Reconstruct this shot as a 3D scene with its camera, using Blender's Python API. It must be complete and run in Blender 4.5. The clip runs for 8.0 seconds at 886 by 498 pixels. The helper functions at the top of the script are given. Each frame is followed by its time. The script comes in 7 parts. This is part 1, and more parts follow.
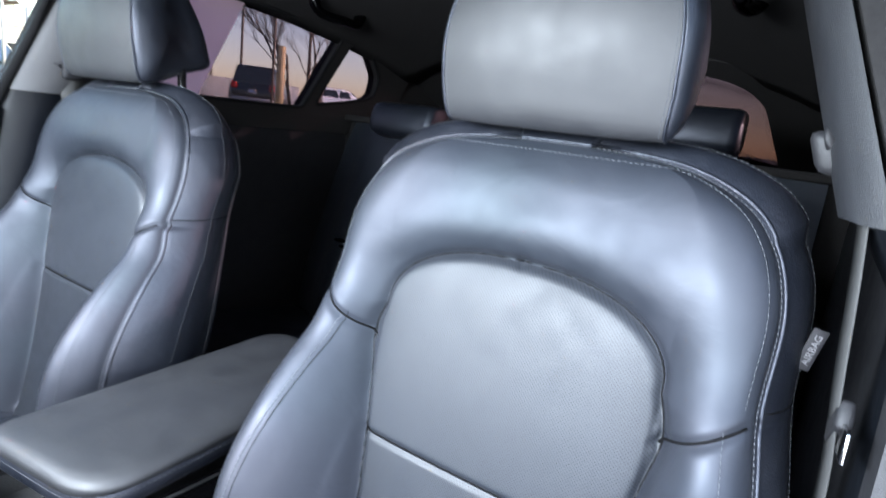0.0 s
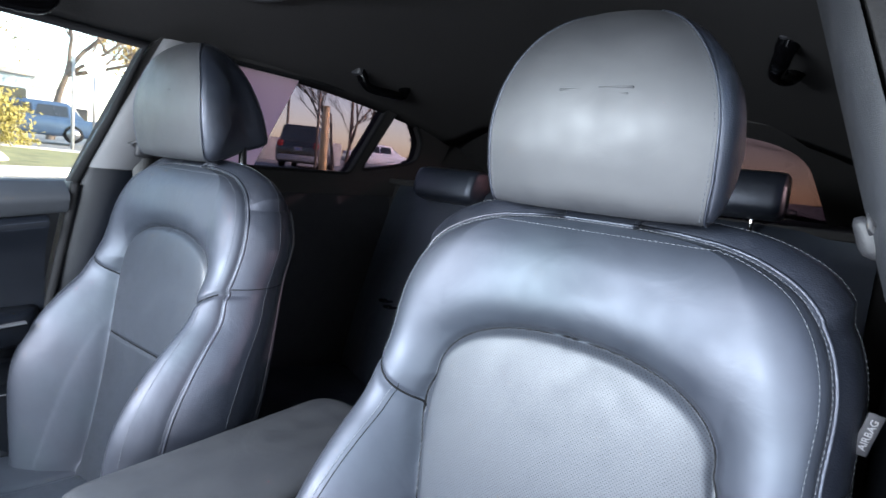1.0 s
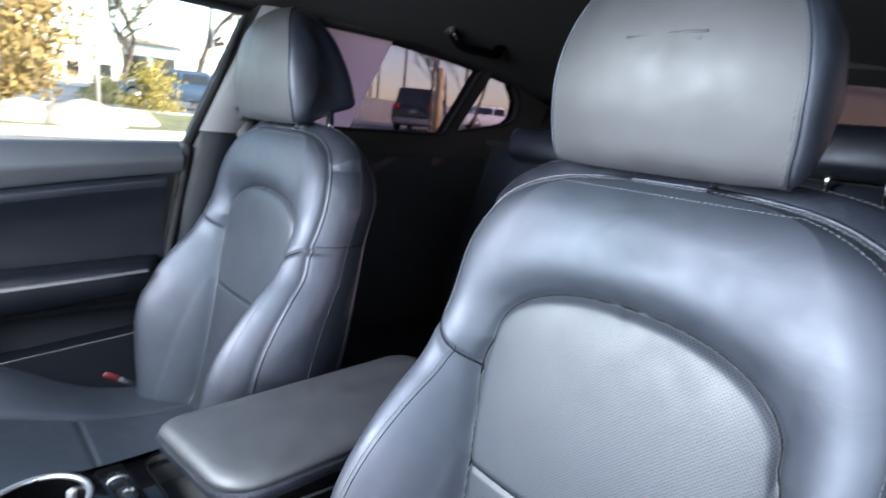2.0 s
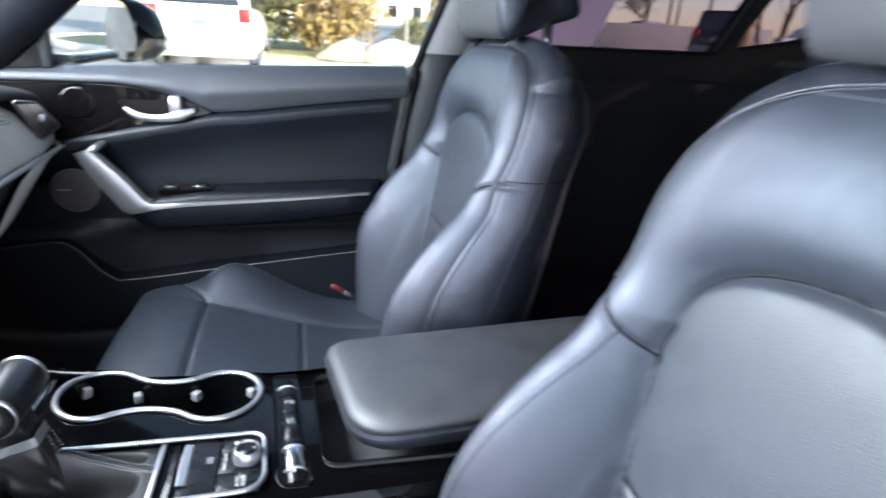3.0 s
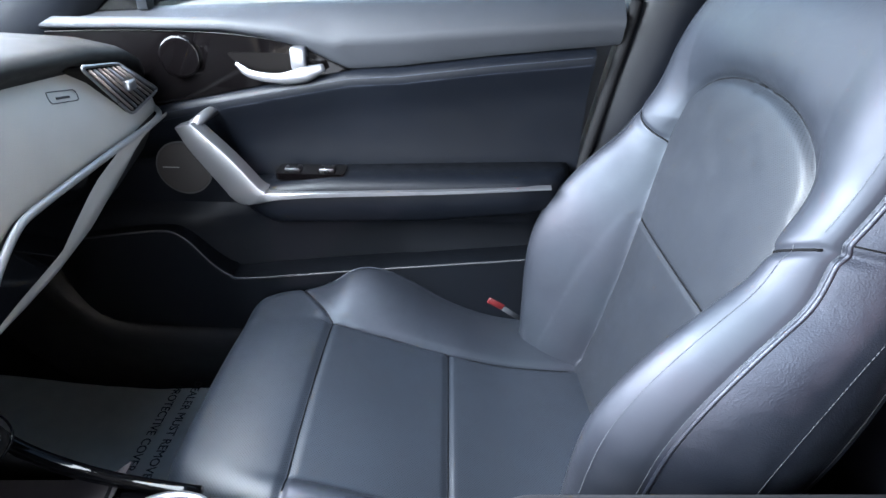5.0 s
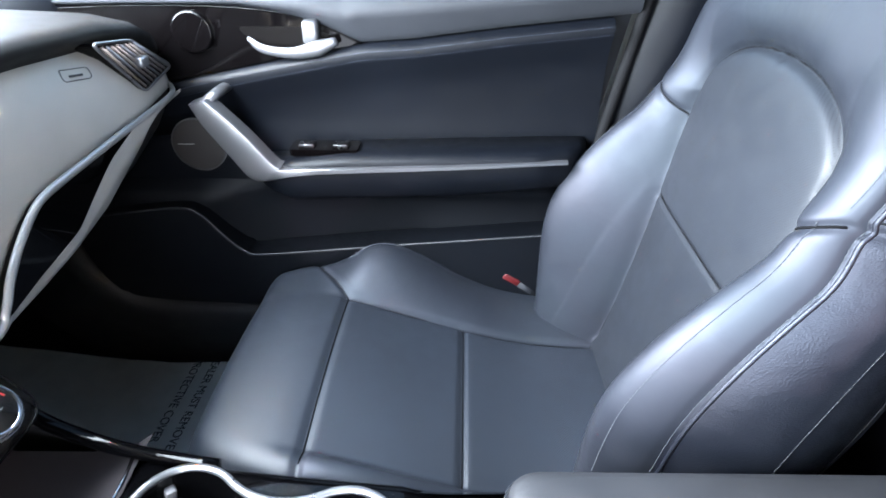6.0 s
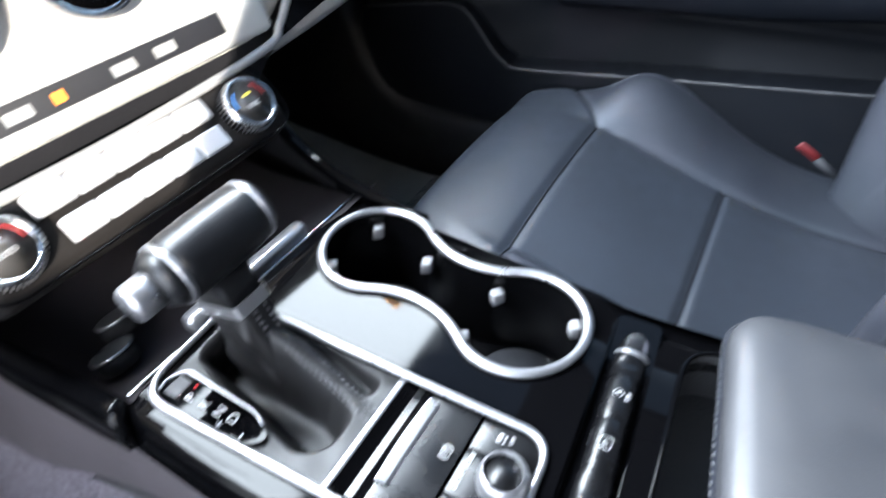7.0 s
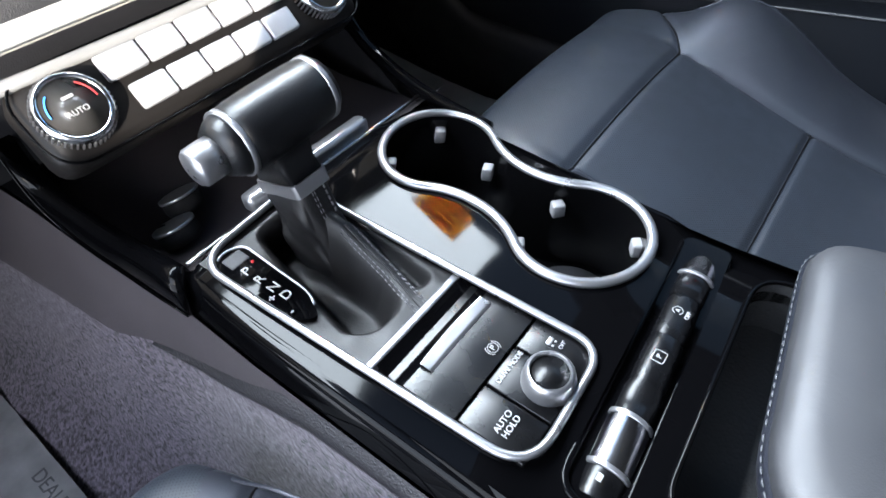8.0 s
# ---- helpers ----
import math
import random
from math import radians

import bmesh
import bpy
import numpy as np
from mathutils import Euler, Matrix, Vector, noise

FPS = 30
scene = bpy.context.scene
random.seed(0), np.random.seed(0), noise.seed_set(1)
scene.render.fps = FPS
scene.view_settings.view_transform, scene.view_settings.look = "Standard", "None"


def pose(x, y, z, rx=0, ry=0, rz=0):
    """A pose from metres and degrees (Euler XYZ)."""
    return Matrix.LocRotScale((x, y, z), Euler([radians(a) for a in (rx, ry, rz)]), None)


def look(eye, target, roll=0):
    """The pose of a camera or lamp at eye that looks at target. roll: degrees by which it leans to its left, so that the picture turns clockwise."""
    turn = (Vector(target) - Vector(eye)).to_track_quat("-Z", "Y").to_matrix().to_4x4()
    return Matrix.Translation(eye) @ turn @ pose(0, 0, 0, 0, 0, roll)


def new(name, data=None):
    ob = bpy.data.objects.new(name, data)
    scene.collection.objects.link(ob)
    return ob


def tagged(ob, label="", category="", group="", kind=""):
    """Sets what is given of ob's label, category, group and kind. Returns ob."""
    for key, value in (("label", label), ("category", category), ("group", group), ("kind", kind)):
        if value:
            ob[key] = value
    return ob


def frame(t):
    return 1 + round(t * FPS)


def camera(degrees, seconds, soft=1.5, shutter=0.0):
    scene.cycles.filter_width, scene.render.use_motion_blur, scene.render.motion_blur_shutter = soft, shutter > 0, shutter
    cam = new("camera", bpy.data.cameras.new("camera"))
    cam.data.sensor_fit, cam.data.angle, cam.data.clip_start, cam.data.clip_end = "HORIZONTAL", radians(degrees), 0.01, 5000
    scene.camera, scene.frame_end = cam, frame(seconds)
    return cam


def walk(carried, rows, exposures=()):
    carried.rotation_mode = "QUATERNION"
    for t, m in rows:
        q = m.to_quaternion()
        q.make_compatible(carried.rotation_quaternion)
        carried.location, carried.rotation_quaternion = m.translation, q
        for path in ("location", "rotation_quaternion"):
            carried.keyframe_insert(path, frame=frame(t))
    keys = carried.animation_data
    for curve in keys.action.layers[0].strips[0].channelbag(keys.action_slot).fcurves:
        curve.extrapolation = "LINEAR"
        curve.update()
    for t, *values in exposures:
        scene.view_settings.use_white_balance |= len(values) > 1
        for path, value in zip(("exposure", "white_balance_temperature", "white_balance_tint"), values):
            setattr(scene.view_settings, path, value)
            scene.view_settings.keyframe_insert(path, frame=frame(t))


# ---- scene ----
cam = camera(76.0, 8.0, shutter=0.5)
PATH = [
    (0, (0.64, 0.353, 1.052), (-0.401, 2.007, 0.63), 7.1),
    (0.5, (0.648, 0.317, 1.082), (-0.476, 1.938, 0.755), 6.4),
    (1, (0.642, 0.327, 1.084), (-0.544, 1.916, 0.821), 6.0),
    (2.5, (0.691, 0.463, 1.087), (-0.952, 1.429, 0.483), 4.7),
    (3, (0.618, 0.555, 1.062), (-1.191, 1.032, 0.354), 3.5),
    (3.5, (0.445, 0.529, 1.015), (-1.405, 0.748, 0.287), 1.0),
    (4, (0.294, 0.509, 1.02), (-1.545, 0.588, 0.24), 0.1),
    (4.5, (0.22, 0.526, 1.067), (-1.556, 0.542, 0.147), 0.9),
    (6, (0.208, 0.537, 1.068), (-1.489, 0.477, 0.011), 0.1),
    (6.5, (0.186, 0.57, 1.029), (-1.354, 0.069, -0.145), -1.7),
    (7, (0.211, 0.554, 0.935), (-1.047, -0.264, -0.387), -4.2),
    (7.5, (0.229, 0.547, 0.919), (-0.838, -0.346, -0.518), -5.2),
    (8, (0.228, 0.553, 0.904), (-0.814, -0.329, -0.557), -3.8),
]
EXPOSURE = [(0.0, 2.7), (1.2, 2.7), (2.5, 2.6), (3.0, 2.65), (3.5, 2.9), (4.5, 2.97), (6.0, 3.2), (6.5, 3.2), (7.0, 3.03), (7.5, 2.67), (8.0, 2.57)]
walk(cam, [(t, look(eye, target, roll)) for t, eye, target, roll in PATH], EXPOSURE)


# ---- world, sun and exposure ----
SUN_EL, SUN_AZ = 17.5, 40.9            # degrees above the horizon; degrees from +x towards +y
world = bpy.data.worlds.new("world")
scene.world = world
world.use_nodes = True
wn = world.node_tree.nodes
sky = wn.new("ShaderNodeTexSky")
sky.sky_type, sky.sun_disc = "NISHITA", False
sky.sun_elevation, sky.sun_rotation = radians(SUN_EL), radians(90 - SUN_AZ)
world.node_tree.links.new(sky.outputs[0], wn["Background"].inputs[0])
wn["Background"].inputs[1].default_value = 0.15
sun_data = bpy.data.lights.new("sun", "SUN")
sun_data.energy, sun_data.angle, sun_data.color = 2.9, radians(0.5), (1.0, 0.94, 0.86)
sun = new("sun", sun_data)
SUN_DIR = Vector((math.cos(radians(SUN_EL)) * math.cos(radians(SUN_AZ)), math.cos(radians(SUN_EL)) * math.sin(radians(SUN_AZ)), math.sin(radians(SUN_EL))))
sun.matrix_world = look(SUN_DIR * 30, (0, 0, 0))


def opening_lamp(name, eye, target, w, h, power, tint):
    """An area lamp in an opening, for the sky's light that comes in there."""
    d = bpy.data.lights.new(name, "AREA")
    d.shape, d.size, d.size_y, d.energy, d.color = "RECTANGLE", w, h, power, tint
    ob = new(name, d)
    ob.matrix_world = look(eye, target)
    return ob


opening_lamp("windscreen_light", (0.0, -0.25, 1.175), (0.0, 0.095, 0.235), 1.14, 0.66, 33.0, (0.80, 0.89, 1.0))
opening_lamp("door_opening_light", (0.74, 0.36, 0.80), (-0.3, 0.45, 0.66), 0.75, 0.8, 2.6, (0.80, 0.87, 1.0))




# ---- materials ----
def mat(name, base, rough=0.5, metal=0.0, spec=0.5, var=0.15, var_scale=6.0, grain=0.0, grain_scale=900.0, wear=0.0, wear_scale=40.0, coat=0.0, sheen=0.0, coords="Object", tint=(1, 1, 1), wrinkle=0.0):
    """Procedural surface: broad tone variation, wear in the gloss, fine bump."""
    m = bpy.data.materials.new(name)
    m.use_nodes = True
    n, l = m.node_tree.nodes, m.node_tree.links
    b = n["Principled BSDF"]
    b.inputs["Roughness"].default_value, b.inputs["Metallic"].default_value = rough, metal
    b.inputs["Specular IOR Level"].default_value = spec
    b.inputs["Coat Weight"].default_value, b.inputs["Coat Roughness"].default_value = coat, 0.05
    b.inputs["Sheen Weight"].default_value = sheen
    b.inputs["Specular Tint"].default_value = (*tint, 1)
    tc = n.new("ShaderNodeTexCoord")
    t1 = n.new("ShaderNodeTexNoise")
    t1.inputs["Scale"].default_value, t1.inputs["Detail"].default_value = var_scale, 4
    l.new(tc.outputs[coords], t1.inputs["Vector"])
    ramp = n.new("ShaderNodeMapRange")
    ramp.inputs["From Min"].default_value, ramp.inputs["From Max"].default_value = 0.25, 0.75
    ramp.inputs["To Min"].default_value, ramp.inputs["To Max"].default_value = 1 - var, 1 + var
    l.new(t1.outputs["Fac"], ramp.inputs["Value"])
    mix = n.new("ShaderNodeMix")
    mix.data_type, mix.blend_type = "RGBA", "MULTIPLY"
    mix.inputs["Factor"].default_value = 1.0
    mix.inputs["A"].default_value = (*base, 1)
    l.new(ramp.outputs[0], mix.inputs["B"])
    l.new(mix.outputs["Result"], b.inputs["Base Color"])
    if wear:
        t2 = n.new("ShaderNodeTexNoise")
        t2.inputs["Scale"].default_value, t2.inputs["Detail"].default_value = wear_scale, 5
        l.new(tc.outputs[coords], t2.inputs["Vector"])
        r2 = n.new("ShaderNodeMapRange")
        r2.inputs["From Min"].default_value, r2.inputs["From Max"].default_value = 0.3, 0.7
        r2.inputs["To Min"].default_value, r2.inputs["To Max"].default_value = max(0.02, rough - wear), min(1, rough + wear)
        l.new(t2.outputs["Fac"], r2.inputs["Value"])
        l.new(r2.outputs[0], b.inputs["Roughness"])
    if grain:
        v = n.new("ShaderNodeTexVoronoi")
        v.inputs["Scale"].default_value = grain_scale
        l.new(tc.outputs[coords], v.inputs["Vector"])
        bump = n.new("ShaderNodeBump")
        bump.inputs["Strength"].default_value, bump.inputs["Distance"].default_value = grain, 0.0006
        l.new(v.outputs["Distance"], bump.inputs["Height"])
        l.new(bump.outputs[0], b.inputs["Normal"])
        if wrinkle:
            t3 = n.new("ShaderNodeTexNoise")
            t3.inputs["Scale"].default_value, t3.inputs["Detail"].default_value, t3.inputs["Distortion"].default_value = 16, 3, 1.2
            l.new(tc.outputs[coords], t3.inputs["Vector"])
            soft = n.new("ShaderNodeBump")
            soft.inputs["Strength"].default_value, soft.inputs["Distance"].default_value = wrinkle, 0.006
            l.new(t3.outputs["Fac"], soft.inputs["Height"])
            l.new(soft.outputs[0], bump.inputs["Normal"])
    return m


def perforated(name, base, rough, axes, pitch=0.0036):
    """Leather punched with a staggered grid of tiny holes over the two axes named."""
    m = mat(name, base, rough, grain=0.25, wear=0.05)
    n, l = m.node_tree.nodes, m.node_tree.links
    b = n["Principled BSDF"]
    tc = n.new("ShaderNodeTexCoord")
    sep = n.new("ShaderNodeSeparateXYZ")
    l.new(tc.outputs["Object"], sep.inputs[0])

    def op(kind, a, c=None):
        k = n.new("ShaderNodeMath")
        k.operation = kind
        for i, v in enumerate((a, c)):
            if isinstance(v, (int, float)):
                k.inputs[i].default_value = v
            elif v is not None:
                l.new(v, k.inputs[i])
        return k.outputs[0]
    a, c = (op("MULTIPLY", sep.outputs[i], math.pi / pitch) for i in axes)
    p, q = op("SINE", op("ADD", a, c)), op("SINE", op("SUBTRACT", a, c))
    hole = op("MULTIPLY", op("MULTIPLY", p, p), op("MULTIPLY", q, q))
    edge = n.new("ShaderNodeMapRange")
    edge.inputs["From Min"].default_value, edge.inputs["From Max"].default_value = 0.5, 0.85
    l.new(hole, edge.inputs["Value"])
    mix = n.new("ShaderNodeMix")
    mix.data_type = "RGBA"
    old = b.inputs["Base Color"].links[0].from_socket
    l.new(old, mix.inputs["A"])
    mix.inputs["B"].default_value = (0.004, 0.004, 0.005, 1)
    l.new(edge.outputs[0], mix.inputs["Factor"])
    l.new(mix.outputs["Result"], b.inputs["Base Color"])
    gloss = n.new("ShaderNodeMapRange")
    gloss.inputs["To Min"].default_value, gloss.inputs["To Max"].default_value = 0.55, 0.28
    l.new(edge.outputs[0], gloss.inputs["Value"])
    l.new(gloss.outputs[0], b.inputs["Specular IOR Level"])
    return m


def film(m, low, high):
    """A thin film on leather, uneven in thickness: imitates coloured reflections, faintly blue, violet and pink in the
    gloss.
    """
    n, l = m.node_tree.nodes, m.node_tree.links
    b = n["Principled BSDF"]
    tc, t, r = n.new("ShaderNodeTexCoord"), n.new("ShaderNodeTexNoise"), n.new("ShaderNodeMapRange")
    t.inputs["Scale"].default_value, t.inputs["Detail"].default_value = 5.0, 1.0
    r.inputs["From Min"].default_value, r.inputs["From Max"].default_value = 0.3, 0.7
    r.inputs["To Min"].default_value, r.inputs["To Max"].default_value = low, high
    l.new(tc.outputs["Object"], t.inputs["Vector"])
    l.new(t.outputs["Fac"], r.inputs["Value"])
    l.new(r.outputs[0], b.inputs["Thin Film Thickness"])
    b.inputs["Thin Film IOR"].default_value = 1.538
    return m


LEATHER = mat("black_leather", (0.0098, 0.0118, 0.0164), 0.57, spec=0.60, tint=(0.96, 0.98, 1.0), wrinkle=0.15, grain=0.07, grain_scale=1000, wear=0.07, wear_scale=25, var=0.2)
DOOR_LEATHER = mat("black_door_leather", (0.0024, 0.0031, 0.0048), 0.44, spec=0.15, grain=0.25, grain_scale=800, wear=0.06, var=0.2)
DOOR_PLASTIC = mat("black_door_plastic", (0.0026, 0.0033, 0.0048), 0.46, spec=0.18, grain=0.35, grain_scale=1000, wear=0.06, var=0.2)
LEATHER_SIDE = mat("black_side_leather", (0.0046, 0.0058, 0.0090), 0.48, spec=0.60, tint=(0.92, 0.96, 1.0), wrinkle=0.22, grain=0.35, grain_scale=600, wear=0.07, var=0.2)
film(LEATHER, 268.0, 310.0)
film(LEATHER_SIDE, 262.0, 300.0)
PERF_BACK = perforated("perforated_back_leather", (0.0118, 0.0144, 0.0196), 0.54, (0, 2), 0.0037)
# Cushion base set lighter than the back's, painting in light from above.
PERF_CUSHION_LIT = perforated("perforated_cushion_leather_lit", (0.0145, 0.0185, 0.0260), 0.50, (0, 1), 0.0037)
LEVER_LEATHER = mat("lever_leather", (0.0034, 0.0036, 0.0042), 0.34, spec=0.30, grain=0.12, grain_scale=900, wear=0.05)
THREAD = mat("pale_thread", (0.042, 0.046, 0.054), 0.7, var=0.1)
SEAM_THREAD = mat("dim_seam_thread", (0.020, 0.022, 0.027), 0.7, var=0.1)
SOFT = mat("soft_black_plastic", (0.016, 0.017, 0.020), 0.5, grain=0.4, grain_scale=1100, wear=0.06)
SOFT_DARK = mat("dark_grained_plastic", (0.009, 0.009, 0.011), 0.6, grain=0.4, grain_scale=1000, wear=0.05)
PAD = mat("padded_vinyl", (0.019, 0.0205, 0.024), 0.55, spec=0.24, grain=0.35, grain_scale=900, wear=0.05)
DASH_TOP = mat("dash_top_vinyl", (0.013, 0.0125, 0.0125), 0.55, spec=0.25, grain=0.35, grain_scale=900, wear=0.05)
DASH = mat("dash_vinyl", (0.42, 0.405, 0.375), 0.55, grain=0.4, grain_scale=900, wear=0.05)
GLOSS = mat("piano_black", (0.0010, 0.0010, 0.0012), 0.05, spec=0.09, var=0.1, wear=0.02, wear_scale=25)
SILVER_PAINT = mat("silver_trim_paint", (0.36, 0.36, 0.355), 0.32, metal=0.45, var=0.05, wear=0.03)
CONSOLE_BLACK = mat("satin_black_console", (0.0022, 0.0022, 0.0025), 0.28, spec=0.26, var=0.15, wear=0.06)
SATIN = mat("satin_silver", (0.27, 0.27, 0.28), 0.30, metal=0.85, var=0.05, wear=0.03, wear_scale=60)
CHROME = mat("chrome", (0.5, 0.5, 0.51), 0.16, metal=1.0, var=0.03, wear=0.04)
DOOR_GLOSS = mat("door_piano_black", (0.0012, 0.0010, 0.0011), 0.06, spec=0.16, var=0.1, wear=0.02)
SEAM = mat("dark_seam", (0.0025, 0.0025, 0.003), 0.8, spec=0.1)
RUBBER = mat("black_rubber", (0.006, 0.006, 0.0065), 0.8, spec=0.12, grain=0.3, grain_scale=500)
CARPET = mat("charcoal_carpet", (0.048, 0.041, 0.052), 0.95, spec=0.15, var=1.3, var_scale=200, grain=1.0, grain_scale=450, sheen=0.2)
LINER = mat("black_headliner_cloth", (0.016, 0.015, 0.015), 0.95, spec=0.2, var=0.2, var_scale=250, grain=0.4, grain_scale=800)
PILLAR = mat("grey_pillar_plastic", (0.036, 0.036, 0.039), 0.6, grain=0.4, grain_scale=900)
BELT = mat("belt_webbing", (0.03, 0.03, 0.03), 0.7, var=0.2, var_scale=400)
RED = mat("red_plastic", (0.35, 0.012, 0.014), 0.4)
MARK = mat("white_marking", (0.27, 0.27, 0.27), 0.6, var=0.05)


def glass(name, tint, rough=0.0):
    m = bpy.data.materials.new(name)
    m.use_nodes = True
    n, l = m.node_tree.nodes, m.node_tree.links
    n.remove(n["Principled BSDF"])
    tr, gl, fr, mx = (n.new(k) for k in ("ShaderNodeBsdfTransparent", "ShaderNodeBsdfGlossy", "ShaderNodeLayerWeight", "ShaderNodeMixShader"))
    tr.inputs[0].default_value, gl.inputs["Roughness"].default_value, fr.inputs[0].default_value = (*tint, 1), rough, 0.5
    steep, gloss = n.new("ShaderNodeMath"), n.new("ShaderNodeMath")
    steep.operation, steep.inputs[1].default_value = "POWER", 5.0
    gloss.operation, gloss.inputs[1].default_value, gloss.inputs[2].default_value = "MULTIPLY_ADD", 0.5, 0.035
    l.new(fr.outputs["Facing"], steep.inputs[0])
    l.new(steep.outputs[0], gloss.inputs[0])
    l.new(gloss.outputs[0], mx.inputs[0])
    l.new(tr.outputs[0], mx.inputs[1])
    l.new(gl.outputs[0], mx.inputs[2])
    l.new(mx.outputs[0], n["Material Output"].inputs[0])
    return m


CLEAR = glass("clear_glass", (0.93, 0.95, 0.94))
TINTED = glass("tinted_glass", (0.38, 0.33, 0.37))
TAIL_TINT = glass("dark_tail_glass", (0.16, 0.125, 0.14))


# ---- building helpers ----
def part(name, bm, material, parent=None, label="", smooth=True):
    """Links a bmesh as one mesh object, under a thing or a part."""
    bmesh.ops.recalc_face_normals(bm, faces=bm.faces)
    me = bpy.data.meshes.new(name)
    bm.to_mesh(me)
    bm.free()
    if smooth:
        me.shade_smooth()
    me.materials.append(material)
    ob = new(name, me)
    if parent:
        ob.parent = parent
    if label:
        tagged(ob, label)
    return ob


def sharp(ob, deg=35):
    """Keeps edges sharper than the angle crisp."""
    ob.data.set_sharp_from_angle(angle=radians(deg))
    return ob


def thing(name, label, category, group="", kind="", at=(0, 0, 0)):
    ob = new(name)
    ob.location = at
    return tagged(ob, label, category, group, kind)


def rbox(lo, hi, r=0.004, seg=2):
    """A box between two corners with rounded edges."""
    bm = bmesh.new()
    bmesh.ops.create_cube(bm, size=1)
    for v in bm.verts:
        v.co = Vector([lo[i] + (v.co[i] + 0.5) * (hi[i] - lo[i]) for i in range(3)])
    if r:
        bmesh.ops.bevel(bm, geom=bm.edges[:], offset=r, segments=seg, profile=0.5, affect="EDGES")
    return bm


def prism(poly, axis, a, b, r=0.0, seg=2):
    """A polygon, given in the two other axes, drawn out along an axis from a to b, its edges rounded."""
    def place(p, w):
        c = list(p)
        c.insert(axis, w)
        return c
    bm = bmesh.new()
    one, two = ([bm.verts.new(place(p, w)) for p in poly] for w in (a, b))
    n = len(poly)
    bm.faces.new(one)
    bm.faces.new(two)
    for i in range(n):
        bm.faces.new((one[i], one[(i + 1) % n], two[(i + 1) % n], two[i]))
    if r:
        flat = [e for e in bm.edges if len({v in one for v in e.verts}) == 1]
        bmesh.ops.bevel(bm, geom=flat, offset=r, segments=seg, profile=0.5, affect="EDGES")
    return bm


def smooth_line(pts, n, closed=False):
    """n points along a Catmull-Rom curve through the given ones."""
    p = [np.array(q, float) for q in pts]
    p = [p[-1], *p, p[0], p[1]] if closed else [2 * p[0] - p[1], *p, 2 * p[-1] - p[-2]]
    out, spans = [], len(p) - 3
    for i in range(n):
        s = i * spans / (n if closed else n - 1)
        k = min(int(s), spans - 1)
        t = s - k
        a, b, c, d = p[k:k + 4]
        out.append(0.5 * (2 * b + (c - a) * t + (2 * a - 5 * b + 4 * c - d) * t * t + (3 * b - a - 3 * c + d) * t ** 3))
    return out


def skin(rings, closed_ring=True, caps=True, closed=False):
    """Joins rings of points, all of one length, to a surface."""
    bm = bmesh.new()
    vs = [[bm.verts.new(tuple(p)) for p in ring] for ring in rings]
    m = len(vs[0])
    for i in range(len(vs) if closed else len(vs) - 1):
        a, b = vs[i], vs[(i + 1) % len(vs)]
        for j in range(m if closed_ring else m - 1):
            bm.faces.new((a[j], a[(j + 1) % m], b[(j + 1) % m], b[j]))
    if caps and closed_ring and not closed:
        bm.faces.new(vs[0])
        bm.faces.new(vs[-1])
    return bm


def tube(pts, r, n=8, closed=False, flat=1.0, up=None):
    """A round or flattened rod along points. flat: height over width; up: the way its height points (else carried along)."""
    pts = [Vector(p) for p in pts]
    rings, carry = [], None
    for i, p in enumerate(pts):
        a = pts[i - 1] if i or closed else p
        b = pts[(i + 1) % len(pts)] if i < len(pts) - 1 or closed else p
        d = (b - a).normalized()
        if up is not None:
            side = d.cross(Vector(up))
            side = side.normalized() if side.length > 1e-3 else (carry or d.orthogonal()).normalized()
        else:
            if carry is None:
                carry = d.cross(Vector((0, 0, 1)))
                carry = carry if carry.length > 1e-3 else d.orthogonal()
            side = (carry - d * carry.dot(d)).normalized()
        carry = side
        top = side.cross(d).normalized()
        rad = r[i] if isinstance(r, (list, tuple)) else r
        rings.append([p + side * rad * math.cos(k * 2 * math.pi / n) + top * rad * flat * math.sin(k * 2 * math.pi / n) for k in range(n)])
    return skin(rings, closed=closed)


def lathe(profile, n=32, m=Matrix()):
    """A profile of (radius, height) turned round z, then posed by m."""
    bm = skin([[(r * math.cos(k * 2 * math.pi / n), r * math.sin(k * 2 * math.pi / n), h) for k in range(n)] for r, h in profile])
    bmesh.ops.remove_doubles(bm, verts=bm.verts[:], dist=1e-6)
    bm.transform(m)
    return bm


def loft(xs, section, n):
    """Open or closed sections along a list of stations: section(x) gives n points."""
    return skin([section(x) for x in xs], closed_ring=False, caps=False)


def lerp_table(rows, x):
    return float(np.interp(x, [r[0] for r in rows], [r[1] for r in rows]))


def grid_from(P, keep=None):
    """A quad grid from an array of points (rows, columns, 3), with only the quads kept."""
    bm = bmesh.new()
    R, C = P.shape[:2]
    vs = {}

    def v(i, j):
        if (i, j) not in vs:
            vs[i, j] = bm.verts.new(P[i, j])
        return vs[i, j]
    for i in range(R - 1):
        for j in range(C - 1):
            if keep is None or keep[i, j]:
                bm.faces.new((v(i, j), v(i, j + 1), v(i + 1, j + 1), v(i + 1, j)))
    return bm


